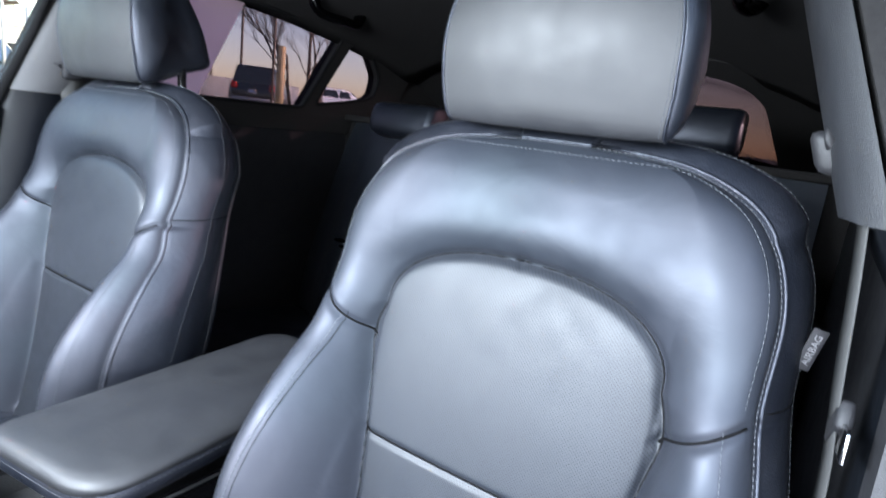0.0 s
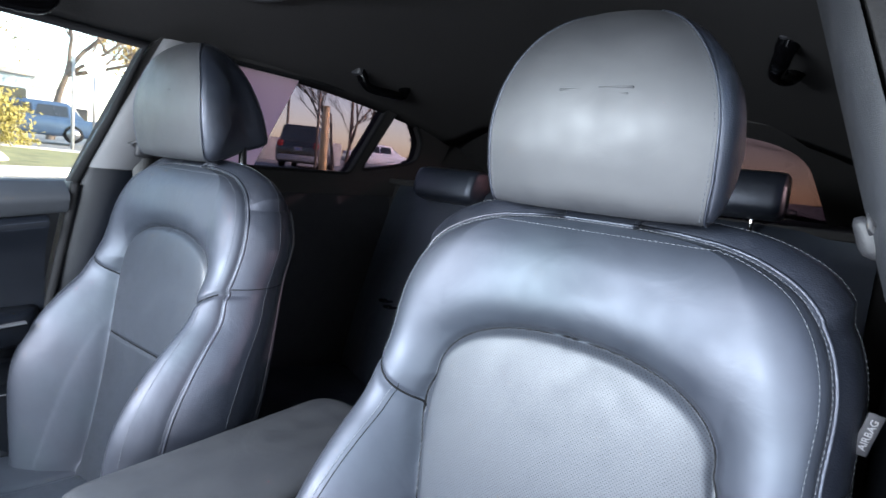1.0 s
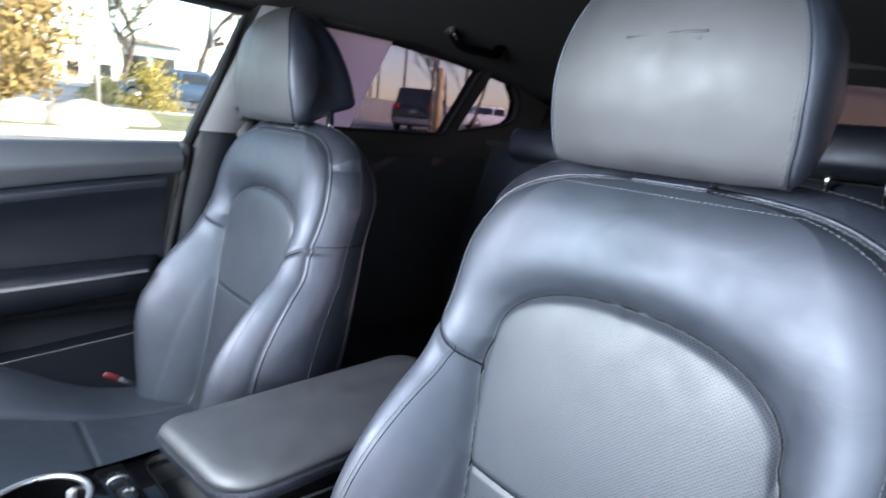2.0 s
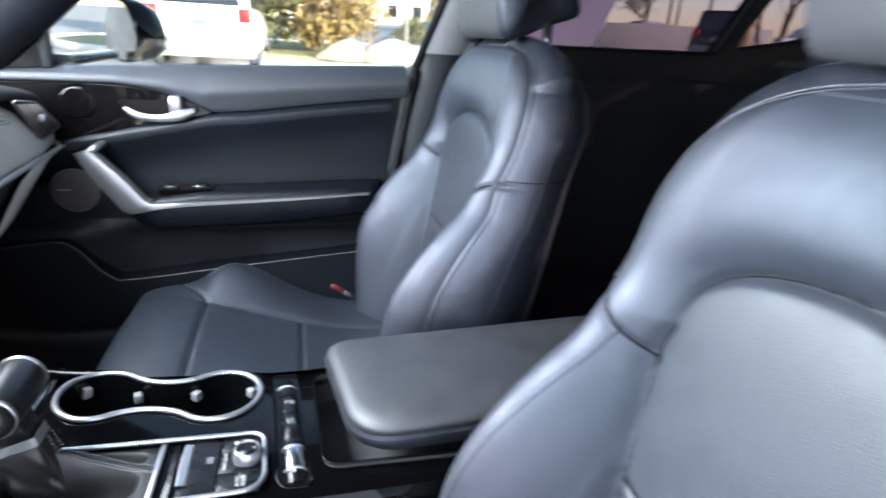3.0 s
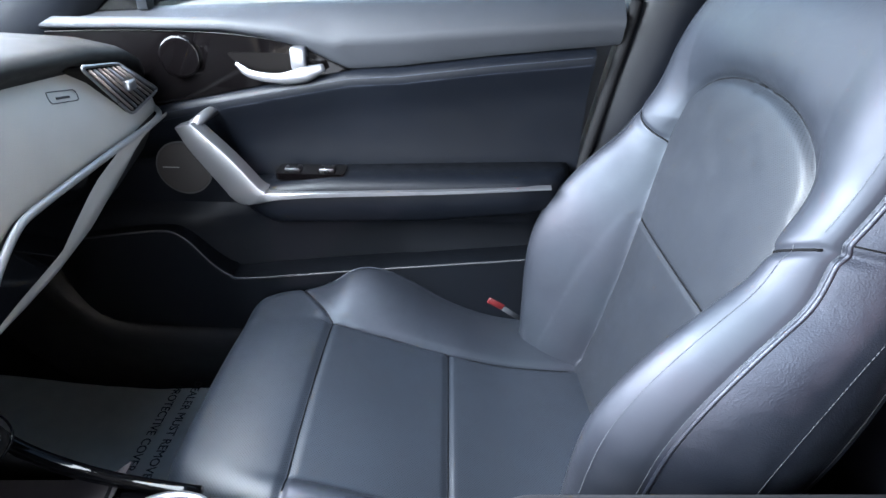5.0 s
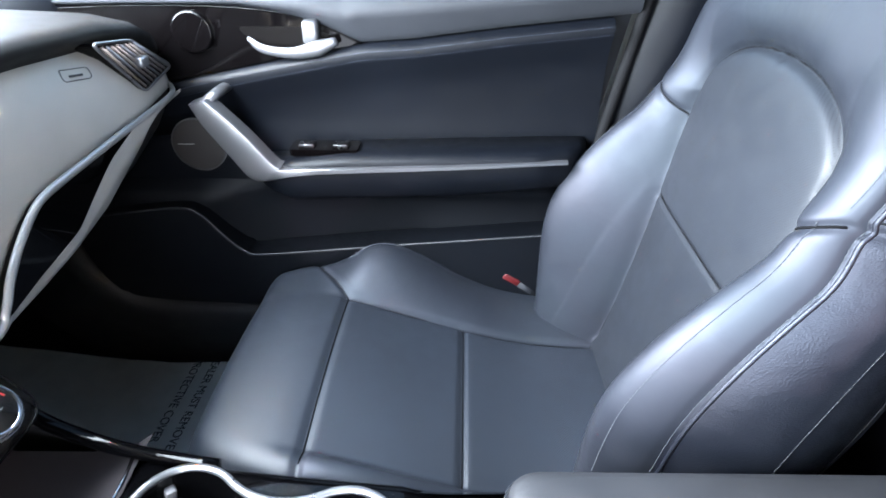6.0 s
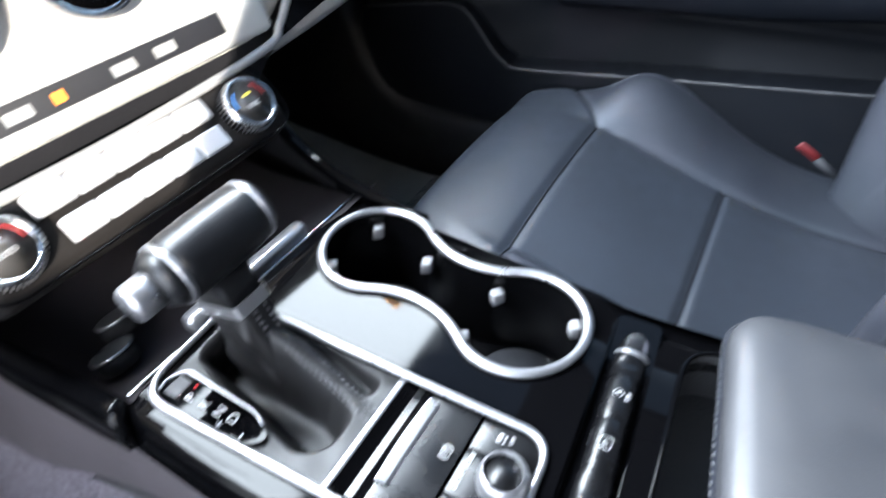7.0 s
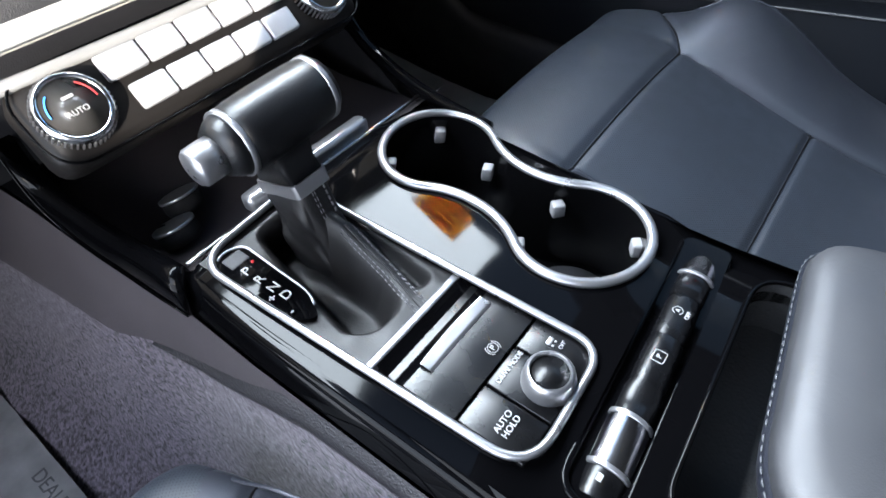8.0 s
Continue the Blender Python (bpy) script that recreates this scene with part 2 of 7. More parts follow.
def grid_part(name, P, keep, material, parent, label=""):
    """Part of a point grid as a mesh that keeps the whole grid's smooth normals, so that panels meet without a crease."""
    du, dv = np.gradient(P, axis=1), np.gradient(P, axis=0)
    N = np.cross(du, dv)
    N /= np.maximum(np.linalg.norm(N, axis=2, keepdims=True), 1e-9)
    ids, verts, nor, faces = {}, [], [], []
    for i, j in zip(*np.nonzero(keep)):
        quad = []
        for a, b in ((i, j), (i, j + 1), (i + 1, j + 1), (i + 1, j)):
            if (a, b) not in ids:
                ids[a, b] = len(verts)
                verts.append(P[a, b])
                nor.append(N[a, b])
            quad.append(ids[a, b])
        faces.append(quad)
    me = bpy.data.meshes.new(name)
    me.from_pydata([tuple(v) for v in verts], [], faces)
    me.shade_smooth()
    me.normals_split_custom_set_from_vertices([tuple(v) for v in nor])
    me.materials.append(material)
    ob = new(name, me)
    ob.parent = parent
    return tagged(ob, label)


def stitches(pts, normals, material, parent, name="stitching", dash=0.0042, gap=0.0012, w=0.0003):
    """A row of small raised stitches along points on a surface."""
    bm = bmesh.new()
    pts = [Vector(p) for p in pts]
    normals = [Vector(q).normalized() for q in normals]
    run = [0.0]
    for a, b in zip(pts, pts[1:]):
        run.append(run[-1] + (b - a).length)
    total = run[-1]

    def at(d):
        k = max(0, min(len(run) - 2, int(np.searchsorted(run, d)) - 1))
        t = (d - run[k]) / max(1e-9, run[k + 1] - run[k])
        return pts[k].lerp(pts[k + 1], t), normals[k].lerp(normals[k + 1], t).normalized()
    d = 0.0
    while d + dash < total:
        (a, na), (b, nb) = at(d), at(d + dash)
        t = (b - a).normalized()
        side = t.cross(na).normalized() * w
        lift = na * 0.0008
        mid = (a + b) / 2 + na * 0.0010
        base = [a + side + lift * 0.1, b + side + lift * 0.1, b - side + lift * 0.1, a - side + lift * 0.1]
        vs = [bm.verts.new(p) for p in base] + [bm.verts.new(mid + side * 0.6 + t * dash * 0.3), bm.verts.new(mid - side * 0.6 + t * dash * 0.3), bm.verts.new(mid - side * 0.6 - t * dash * 0.3), bm.verts.new(mid + side * 0.6 - t * dash * 0.3)]
        p, q, r, u, b1, c1, c2, b2 = vs
        for f in ((p, q, b1, b2), (q, r, c1, b1), (r, u, c2, c1), (u, p, b2, c2), (b2, b1, c1, c2)):
            bm.faces.new(f)
        d += dash + gap
    return part(name, bm, material, parent, "pale contrast stitching")


def lettering(body, size, m, material, parent, name="lettering", depth=0.0003):
    """Raised letters lying in the x-y plane of the pose m, centred."""
    cu = bpy.data.curves.new(name, "FONT")
    cu.body, cu.size, cu.extrude, cu.align_x, cu.align_y = body, size, depth, "CENTER", "CENTER"
    tmp = bpy.data.objects.new(name, cu)
    scene.collection.objects.link(tmp)
    me = bpy.data.meshes.new_from_object(tmp.evaluated_get(bpy.context.evaluated_depsgraph_get()))
    bpy.data.objects.remove(tmp)
    me.transform(m)
    me.materials.clear()
    me.materials.append(material)
    ob = new(name, me)
    ob.parent = parent
    return ob


# ---- shell of the car ----
from mathutils import geometry


def inside(p, poly):
    hit = False
    for (x1, y1), (x2, y2) in zip(poly, poly[1:] + poly[:1]):
        if (y1 > p[1]) != (y2 > p[1]) and p[0] < (x2 - x1) * (p[1] - y1) / (y2 - y1) + x1:
            hit = not hit
    return hit


def plate_with_holes(outline, holes, z0, z1, rise=None, step=0.009):
    """A plate with holes, from z0 to z1; rise(x, y) crowns its top."""
    co, edges = [], []
    for poly in (outline, *holes):
        fine = []
        for a, b in zip(poly, [*poly[1:], poly[0]]):
            m = max(1, math.ceil(math.dist(a, b) / (0.6 * step)))
            fine += [(a[0] + (b[0] - a[0]) * i / m, a[1] + (b[1] - a[1]) * i / m) for i in range(m)]
        poly = fine
        k, n = len(co), len(poly)
        co += [Vector(p) for p in poly]
        edges += [(k + i, k + (i + 1) % n) for i in range(n)]
    rim = np.array([tuple(p) for p in co])
    xs, ys = [p[0] for p in outline], [p[1] for p in outline]
    for x in np.arange(min(xs), max(xs), step):
        for y in np.arange(min(ys), max(ys), step):
            if np.hypot(rim[:, 0] - x, rim[:, 1] - y).min() > 0.55 * step and inside((x, y), outline) and not any(inside((x, y), h) for h in holes):
                co.append(Vector((x, y)))
    vs, es, fs, *_ = geometry.delaunay_2d_cdt(co, edges, [], 0, 1e-5)
    bm = bmesh.new()
    up = [bm.verts.new((v.x, v.y, z1 + (rise(v.x, v.y) if rise else 0))) for v in vs]
    dn = [bm.verts.new((v.x, v.y, z0)) for v in vs]
    bm.verts.index_update()
    n = len(vs)
    for f in fs:
        c = sum((vs[i] for i in f), Vector((0, 0))) / len(f)
        wide = abs(sum(vs[i].x * vs[j].y - vs[j].x * vs[i].y for i, j in zip(f, [*f[1:], f[0]]))) > 2e-7
        if wide and inside(c, outline) and not any(inside(c, h) for h in holes):
            bm.faces.new([up[i] for i in f])
            bm.faces.new([dn[i] for i in reversed(f)])
    for e in [e for e in bm.edges if len(e.link_faces) == 1]:
        a, b = (v.index for v in e.verts)
        if a < n and b < n:
            bm.faces.new((up[a], up[b], dn[b], dn[a]))
    return bm


def rounded(poly, r, n=6):
    """Rounds the corners of a polygon."""
    out = []
    m = len(poly)
    for i in range(m):
        p, a, b = Vector(poly[i]), Vector(poly[i - 1]), Vector(poly[(i + 1) % m])
        rr = r[i] if isinstance(r, (list, tuple)) else r
        u, v = (a - p), (b - p)
        k = min(rr, u.length * 0.45, v.length * 0.45)
        p0, p1 = p + u.normalized() * k, p + v.normalized() * k
        for j in range(n + 1):
            t = j / n
            out.append(tuple((p0 * (1 - t) ** 2 + p * 2 * t * (1 - t) + p1 * t * t)))
    return out


def to_side(bm, s):
    """Turns a plate drawn in (y, z, thickness) into the car's side s, leaning in above the belt line."""
    for v in bm.verts:
        y, z, t = v.co
        v.co = (s * (0.70 + t - 0.36 * max(0.0, z - 1.0)), y, z)
    return bm


floor = tagged(part("floor", rbox((-0.80, -0.70, 0.14), (0.80, 1.95, 0.20), 0.0), CARPET, None, smooth=False), "charcoal carpet floor of the cabin", "floor", kind="structure")


def roof_z(x, y):
    return 1.405 - 0.115 * (abs(x) / 0.62) ** 2.6 - 0.07 * max(0.0, (0.55 - y) / 0.35) ** 2 - 0.10 * max(0.0, (y - 1.1) / 0.9) ** 2


ROOF_Y = np.linspace(0.30, 2.02, 26)
ROOF_X = np.linspace(-0.63, 0.63, 29)
rp = np.array([[(x, y, roof_z(x, y)) for x in ROOF_X] for y in ROOF_Y])
bm = skin([[*r, *[(p[0], p[1], p[2] + 0.06) for p in r[::-1]]] for r in rp])
ceiling = tagged(part("ceiling", bm, LINER, None), "black cloth headliner", "ceiling", kind="structure")
roof_frame = [(x, y, roof_z(x, y) - 0.003) for x, y in rounded([(-0.36, 0.45), (0.36, 0.45), (0.36, 1.02), (-0.36, 1.02)], 0.08, 8)]
sunroof = thing("sunroof", "closed dark sunroof with a black trim ring", "sunroof", kind="structure")
part("trim_ring", tube(roof_frame, 0.008, 8, closed=True), SOFT_DARK, sunroof)

# windscreen, A pillars, firewall
BASE_Y, BASE_Z, HEAD_Y, HEAD_Z = -0.62, 0.99, 0.32, 1.335
screen = []
for t in np.linspace(0, 1, 12):
    y, z, w = BASE_Y + t * (HEAD_Y - BASE_Y), BASE_Z + t * (HEAD_Z - BASE_Z), 0.68 - 0.16 * t
    screen.append([(x * w, y + 0.10 * x * x * (1 - t * 0.5), z + 0.02 * math.sin(math.pi * t) - 0.02 * x * x) for x in np.linspace(-1, 1, 15)])
ws = tagged(part("window_1", skin(screen, False, False), CLEAR, None), "clear laminated windscreen", "window", kind="structure")
ws.visible_shadow = False
tagged(part("wall_firewall", rbox((-0.80, -0.74, 0.14), (0.80, -0.62, 0.98), 0.0), SOFT_DARK, None, smooth=False), "dark bulkhead in front of the footwells", "wall", kind="structure")


def pillar_a(s):
    ring = []
    for t in np.linspace(-0.40, 1.03, 18):
        y, z = -0.03 + t * 0.40, 0.955 + t * 0.325
        x = 0.70 - 0.10 * max(0, t)
        sec = [(x - 0.005, y + 0.020, z - 0.014), (x - 0.035, y - 0.01, z + 0.008), (x - 0.05, y - 0.07, z + 0.055), (x - 0.02, y - 0.10, z + 0.08), (x + 0.03, y - 0.06, z + 0.05), (x + 0.03, y + 0.02, z - 0.01)]
        ring.append([(s * a, b, c) for a, b, c in sec])
    return tagged(part("wall_a_pillar", skin(ring), DOOR_PLASTIC, None), "dark grey trimmed windscreen pillar", "pillar", kind="structure")


pillar_a(-1)
pillar_a(1)

# sides behind the front doors, with their windows
REAR_WIN = rounded([(1.005, 1.045), (1.575, 1.052), (1.648, 1.272), (1.52, 1.288), (1.02, 1.292)], [0.02, 0.02, 0.02, 0.1, 0.03], 5)
REAR_WIN_DRIVER = rounded([(1.10, 1.045), (1.575, 1.052), (1.648, 1.272), (1.52, 1.288), (1.11, 1.292)], [0.02, 0.02, 0.02, 0.1, 0.03], 5)
QUARTER = rounded([(1.612, 1.064), (1.685, 1.262), (1.78, 1.25), (1.86, 1.18), (1.868, 1.12), (1.83, 1.10)], 0.025, 5)
for s in (-1, 1):
    side = "right" if s < 0 else "left"
    upper = [(0.812, 0.985), (1.99, 0.985), (2.02, 1.26), (1.80, 1.285), (1.5, 1.305), (0.935, 1.312), (0.905, 1.27)]
    tagged(part("wall_side_" + side, to_side(plate_with_holes(upper, [REAR_WIN if s < 0 else REAR_WIN_DRIVER, QUARTER], 0.0, 0.05, step=0.05), s), LINER, None, smooth=False), "black trimmed upper side frame with rear windows", "wall", kind="structure")
    lower = [(0.80, 0.20), (0.762, 0.70), (0.812, 0.985), (1.99, 0.985), (1.99, 0.20)]
    tagged(part("wall_rear_" + side, to_side(plate_with_holes(lower, [], 0.012, 0.10, step=0.2), s), SOFT_DARK, None, smooth=False), "dark lower side wall by the rear seat", "wall", kind="structure")
    for k, (hole, name) in enumerate(((REAR_WIN if s < 0 else REAR_WIN_DRIVER, "window_rear_"), (QUARTER, "window_quarter_"))):
        w = tagged(part(name + side, to_side(plate_with_holes(hole, [], 0.024, 0.028, step=0.1), s), TINTED, None, smooth=False), "tinted rear side glass", "window", kind="structure")
        bm = tube([(y, z, 0.004) for y, z in hole], 0.006, 6, closed=True)
        part("window_seal", to_side(bm, s), RUBBER, w)
    # B pillar: grey upper cover, dark lower cover
    up = [[(y + d, z, t) for d, t in ((0.0, -0.004), (0.012, -0.022), (0.07, -0.034), (0.125, -0.028), (0.14, 0.0))] for y, z in ((0.826, 1.02), (0.842, 1.06), (0.875, 1.15), (0.905, 1.23), (0.93, 1.30))]
    # Driver's upper cover in darker SOFT: the same grey, shade put into colour.
    bp = tagged(part("wall_b_pillar_" + side, to_side(skin(up, False, False), s), PILLAR if s < 0 else SOFT, None), "grey plastic centre pillar cover", "pillar", kind="structure")
    lo = [[(y + d, z, t + (0.03 if s > 0 and z < 1.0 else 0.0)) for d, t in ((0.0, 0.004), (0.014, -0.014), (0.08, -0.022), (0.13, -0.012), (0.14, 0.01))] for y, z in ((0.80, 0.20), (0.775, 0.50), (0.768, 0.70), (0.785, 0.85), (0.812, 0.96), (0.828, 1.025))]
    part("lower_cover", to_side(skin(lo, False, False), s), DOOR_LEATHER if s < 0 else DOOR_PLASTIC, bp, "smooth dark lower pillar cover")
    part("slot_cover", to_side(tube([(0.93, 1.12, -0.025), (0.948, 1.17, -0.025), (0.962, 1.21, -0.025)], 0.018, 12, flat=0.3, up=(0, 0, 1)), s), SOFT_DARK, bp)
    part("belt_guide", to_side(rbox((0.905, 1.05, -0.045), (0.945, 1.085, -0.02), 0.008), s), SOFT_DARK, bp, "dark belt guide")
# sills and door openings
for s in (-1, 1):
    tagged(part("trim_sill", to_side(rbox((-0.62, 0.14, 0.0), (0.80, 0.33, 0.10), 0.02), s), SOFT_DARK, None), "dark plastic door sill", "sill", kind="structure")
    tagged(part("wall_kick", to_side(rbox((-0.70, 0.14, -0.01), (-0.18, 0.98, 0.10), 0.02), s), SOFT_DARK, None), "dark kick panel by the footwell", "wall", kind="structure")


# moulded lining under the passenger door, rising at the front of the footwell
def lining():
    ridge = smooth_line([(-0.40, 0.80), (-0.22, 0.64), (-0.175, 0.55), (-0.150, 0.475), (-0.070, 0.408), (0.14, 0.398), (0.45, 0.400), (0.78, 0.410)], 60)
    rows = []
    for i, p in enumerate(ridge):
        d = ridge[min(i + 1, 59)] - ridge[max(i - 1, 0)]
        d = d / np.linalg.norm(d)
        nrm = np.array((d[1], -d[0]))
        rows.append([(x, p[0] + nrm[0] * k, p[1] + nrm[1] * k) for x, k in ((-0.705, -0.004), (-0.668, 0.0), (-0.652, 0.006), (-0.645, 0.02), (-0.648, 0.05), (-0.662, 0.10), (-0.675, 0.16), (-0.68, 0.22))])
    return skin(rows, False, False)


for s in (1, -1):
    b = lining()
    b.transform(Matrix.Diagonal((s, 1, 1, 1)))
    if s < 0:
        bmesh.ops.reverse_faces(b, faces=b.faces[:])
    tagged(part("trim_footwell", b, SOFT_DARK, None), "dark moulded sill and kick lining", "trim", kind="structure")


# ---- front seats ----
SEAT_X = 0.418
W_TABLE = [(0.44, 0.224), (0.52, 0.240), (0.60, 0.252), (0.68, 0.254), (0.76, 0.247), (0.82, 0.236), (0.857, 0.229), (0.89, 0.229), (0.93, 0.229), (0.965, 0.221), (0.99, 0.209), (1.012, 0.190), (1.029, 0.160), (1.040, 0.125), (1.0455, 0.085), (1.048, 0.040)]
_line = smooth_line(W_TABLE, 200)
_wx, _ww = np.array([p[0] for p in _line]), np.array([p[1] for p in _line])


def soften(x, v, sigma, upto):
    """Evens out a table's curve below a height, on a fine even grid."""
    g = np.linspace(x[0], x[-1], 900)
    f = np.interp(g, x, v)
    k = np.exp(-0.5 * (np.arange(-60, 61) * (g[1] - g[0]) / sigma) ** 2)
    pad = np.concatenate([np.full(60, f[0]), f, np.full(60, f[-1])])
    m = np.convolve(pad, k / k.sum(), "valid")
    w = np.clip((upto - g) / 0.03, 0, 1)
    return g, m * w + f * (1 - w)


_wx, _ww = soften(_wx, _ww, 0.012, 0.96)


def seat_w(z):
    return np.interp(z, _wx, _ww)


ARCH_Z, ARCH_H, ARCH_P, ARCH_W = 0.845, 0.082, 2.25, 0.156


_in = smooth_line([(0.44, 0.122), (0.60, 0.135), (0.70, 0.147), (0.76, 0.158), (0.80, 0.166), (0.825, 0.163), (0.845, 0.156)], 120)
INSET_Z, INSET_W = soften(np.array([p[0] for p in _in]), np.array([p[1] for p in _in]), 0.006, 0.83)


def inset_b(z):
    k = np.clip((z - ARCH_Z) / ARCH_H, 0, 1)
    return np.interp(z, INSET_Z, INSET_W) * (1 - k ** ARCH_P) ** (1 / ARCH_P)


def yoke_z(u):
    """Height of the seam between shoulder piece and side bolster."""
    k = np.clip((np.abs(u) - 0.163) / 0.062, 0, 1)
    return 0.803 + 0.046 * k ** 0.8


def seam_curves():
    th = np.linspace(0, math.pi / 2, 120)
    z = np.concatenate([np.linspace(0.44, ARCH_Z, 150), ARCH_Z + ARCH_H * np.sin(th) ** (2 / ARCH_P)])
    b = np.concatenate([inset_b(np.linspace(0.44, ARCH_Z, 150)), ARCH_W * np.cos(th) ** (2 / ARCH_P)])
    arch = [np.stack([s * b, z], 1) for s in (-1, 1)]
    u = np.linspace(0.163, 0.240, 60)
    yoke = [np.stack([s * u, yoke_z(u)], 1) for s in (-1, 1)]
    lum = np.linspace(-0.146, 0.146, 140)
    lumbar = np.stack([lum, 0.697 + 0 * lum], 1)
    return arch, yoke, lumbar


ARCH, YOKE, LUMBAR = seam_curves()


def near(U, Z, curve):
    out = np.full(U.shape, 9.0)
    for a, b in curve:
        np.minimum(out, np.hypot(U - a, Z - b), out)
    return out


BACK_LINE = np.polyfit([0.44, 0.55, 0.70, 0.82, 0.93, 1.00, 1.045], [0.775, 0.805, 0.832, 0.852, 0.876, 0.889, 0.900], 3)
_up = smooth_line([(0.42, 0.10), (0.52, 0.125), (0.60, 0.140), (0.66, 0.138), (0.72, 0.114), (0.78, 0.074), (0.83, 0.032), (0.88, 0.009), (0.96, 0.002), (1.05, 0.0)], 160)
UP_Z, UP_Y = soften(np.array([p[0] for p in _up]), np.array([p[1] for p in _up]), 0.016, 1.2)


def back_front(U, Z):
    """Depth y of the seat back's front skin."""
    W = seat_w(Z)
    base = np.polyval(BACK_LINE, Z)
    B = inset_b(np.minimum(Z, ARCH_Z))
    s = np.clip((np.abs(U) - B) / np.maximum(W - B, 0.02), 0, 1)
    up = np.interp(Z, UP_Z, UP_Y)
    bulge = up * np.sin(np.pi * 0.70 * s ** 0.88) ** 1.1
    rr = ((np.abs(U) / ARCH_W) ** ARCH_P + (np.clip(Z - ARCH_Z, 0, 1) / ARCH_H) ** ARCH_P) ** (1 / ARCH_P)
    yoke = 0.0262 * (1 - np.exp(-(np.clip(rr - 1.0, 0, 2) / 0.26) ** 1.3)) * (0.5 - 0.5 * np.cos(np.pi * np.clip((Z - 0.79) / 0.07, 0, 1))) * (1 - np.exp(-np.clip(1.085 - Z, 0, 1) / 0.06))
    pillow = 0.009 * np.sqrt(np.clip(1 - rr ** 4, 0, 1))
    y = base - bulge - yoke - pillow
    # rounding towards the silhouette
    d = np.minimum(W - np.abs(U), 1.052 - Z)
    k = np.clip(1 - d / 0.05, 0, 1)
    return y + np.interp(Z, [0.6, 0.78, 0.86, 0.92, 1.0], [0.030, 0.026, 0.026, 0.028, 0.026]) * (1 - np.sqrt(np.clip(1 - k * k, 0, 1)))


def seam_depth(U, Z):
    g = np.zeros(U.shape)
    for c in (*ARCH, *YOKE):
        g += 0.0050 * np.exp(-(near(U, Z, c) / 0.0050) ** 2)
    g += 0.0035 * np.exp(-(near(U, Z, LUMBAR) / 0.004) ** 2)
    return np.minimum(g, 0.006)


def seat_back(seat, tuck=0.020):
    zs = np.concatenate([np.linspace(0.39, 0.66, 70), np.linspace(0.66, 1.0, 190)[1:], np.linspace(1.0, 1.048, 24)[1:]])
    a = np.linspace(-1, 1, 241)
    a = np.sign(a) * (1 - (1 - np.abs(a)) ** 1.15)
    Z = np.repeat(zs[:, None], len(a), 1)
    U = seat_w(Z) * a[None, :]
    Y = back_front(U, Z) + seam_depth(U, Z)
    P = np.stack([U, Y, Z], -1)
    Uc, Zc = U[:-1, :-1] * 0.25 + U[1:, 1:] * 0.25 + U[:-1, 1:] * 0.25 + U[1:, :-1] * 0.25, (Z[:-1, :-1] + Z[1:, :-1]) / 2
    inset = (np.abs(Uc) < inset_b(Zc)) & (Zc < ARCH_Z + ARCH_H)
    low = inset & (Zc < 0.697)
    shoulder = ~inset & (Zc > yoke_z(Uc))
    grid_part("inset_panel", P, inset & ~low, PERF_BACK, seat, "perforated leather centre panel")
    grid_part("lumbar_panel", P, low, PERF_BACK, seat, "perforated lower back panel")
    grid_part("shoulder_panel", P, shoulder, LEATHER, seat, "smooth leather shoulder yoke")
    for s in (-1, 1):
        grid_part("side_bolster", P, ~inset & ~shoulder & (np.sign(Uc) == s), LEATHER, seat, "padded leather side bolster")
    # the wrap round the sides and top, ending in the back shell
    rim = [P[i, 0] for i in range(len(zs))] + [P[-1, j] for j in range(1, len(a) - 1)] + [P[i, -1] for i in range(len(zs) - 1, -1, -1)]
    rim = np.array(rim)
    rear_y = np.interp(rim[:, 2], [0.44, 0.62, 0.765, 0.86, 0.928, 0.985, 1.02, 1.045], [0.880, 0.916, 0.946, 0.972, 0.990, 0.990, 0.978, 0.955])
    top = np.clip((0.14 - np.abs(rim[:, 0])) / 0.06, 0, 1)

    def loop(t):
        q = rim.copy()
        q[:, 1] = rim[:, 1] * (1 - t) + rear_y * t
        bow = 0.023 * math.sin(math.pi * min(1, t * 1.05)) ** 0.8 - 0.03 * max(0, t - 0.6) ** 1.5
        q[:, 0] += np.sign(q[:, 0]) * bow * np.clip(np.abs(q[:, 0]) / 0.13, 0, 1)
        q[:, 2] += np.where(q[:, 2] > 0.99, bow * 0.8, 0)
        return q
    split = 0.52
    ts1, ts2 = split * np.linspace(0, 1, 10) ** 1.3, np.linspace(split, 1, 8)
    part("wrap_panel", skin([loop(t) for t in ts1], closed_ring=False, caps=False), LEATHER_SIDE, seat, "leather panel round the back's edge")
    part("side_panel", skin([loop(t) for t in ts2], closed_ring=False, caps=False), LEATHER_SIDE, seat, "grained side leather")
    end = loop(1.0)
    n = len(end)
    half = n // 2
    P2 = np.array([[end[i] * (1 - t) + end[n - 1 - i] * t + np.array((0, 0.02 * math.sin(math.pi * t), 0)) for t in np.linspace(0, 1, 9)] for i in range(half)])
    part("back_shell", grid_from(P2), SOFT_DARK, seat, "hard black seat back shell")
    part("piping", tube([p for p in loop(0.95)[::3]], 0.0022, 6), PILLAR, seat, "grey edge piping")
    # seam across the wrap at the yoke
    for s in (-1, 1):
        row = int(np.argmin(np.abs(zs - 0.857)))
        idx = row if s < 0 else len(rim) - 1 - row
        part("wrap_seam", tube([loop(t)[idx] for t in np.linspace(0.04, 0.95, 12)], 0.0009, 6), SEAM, seat)
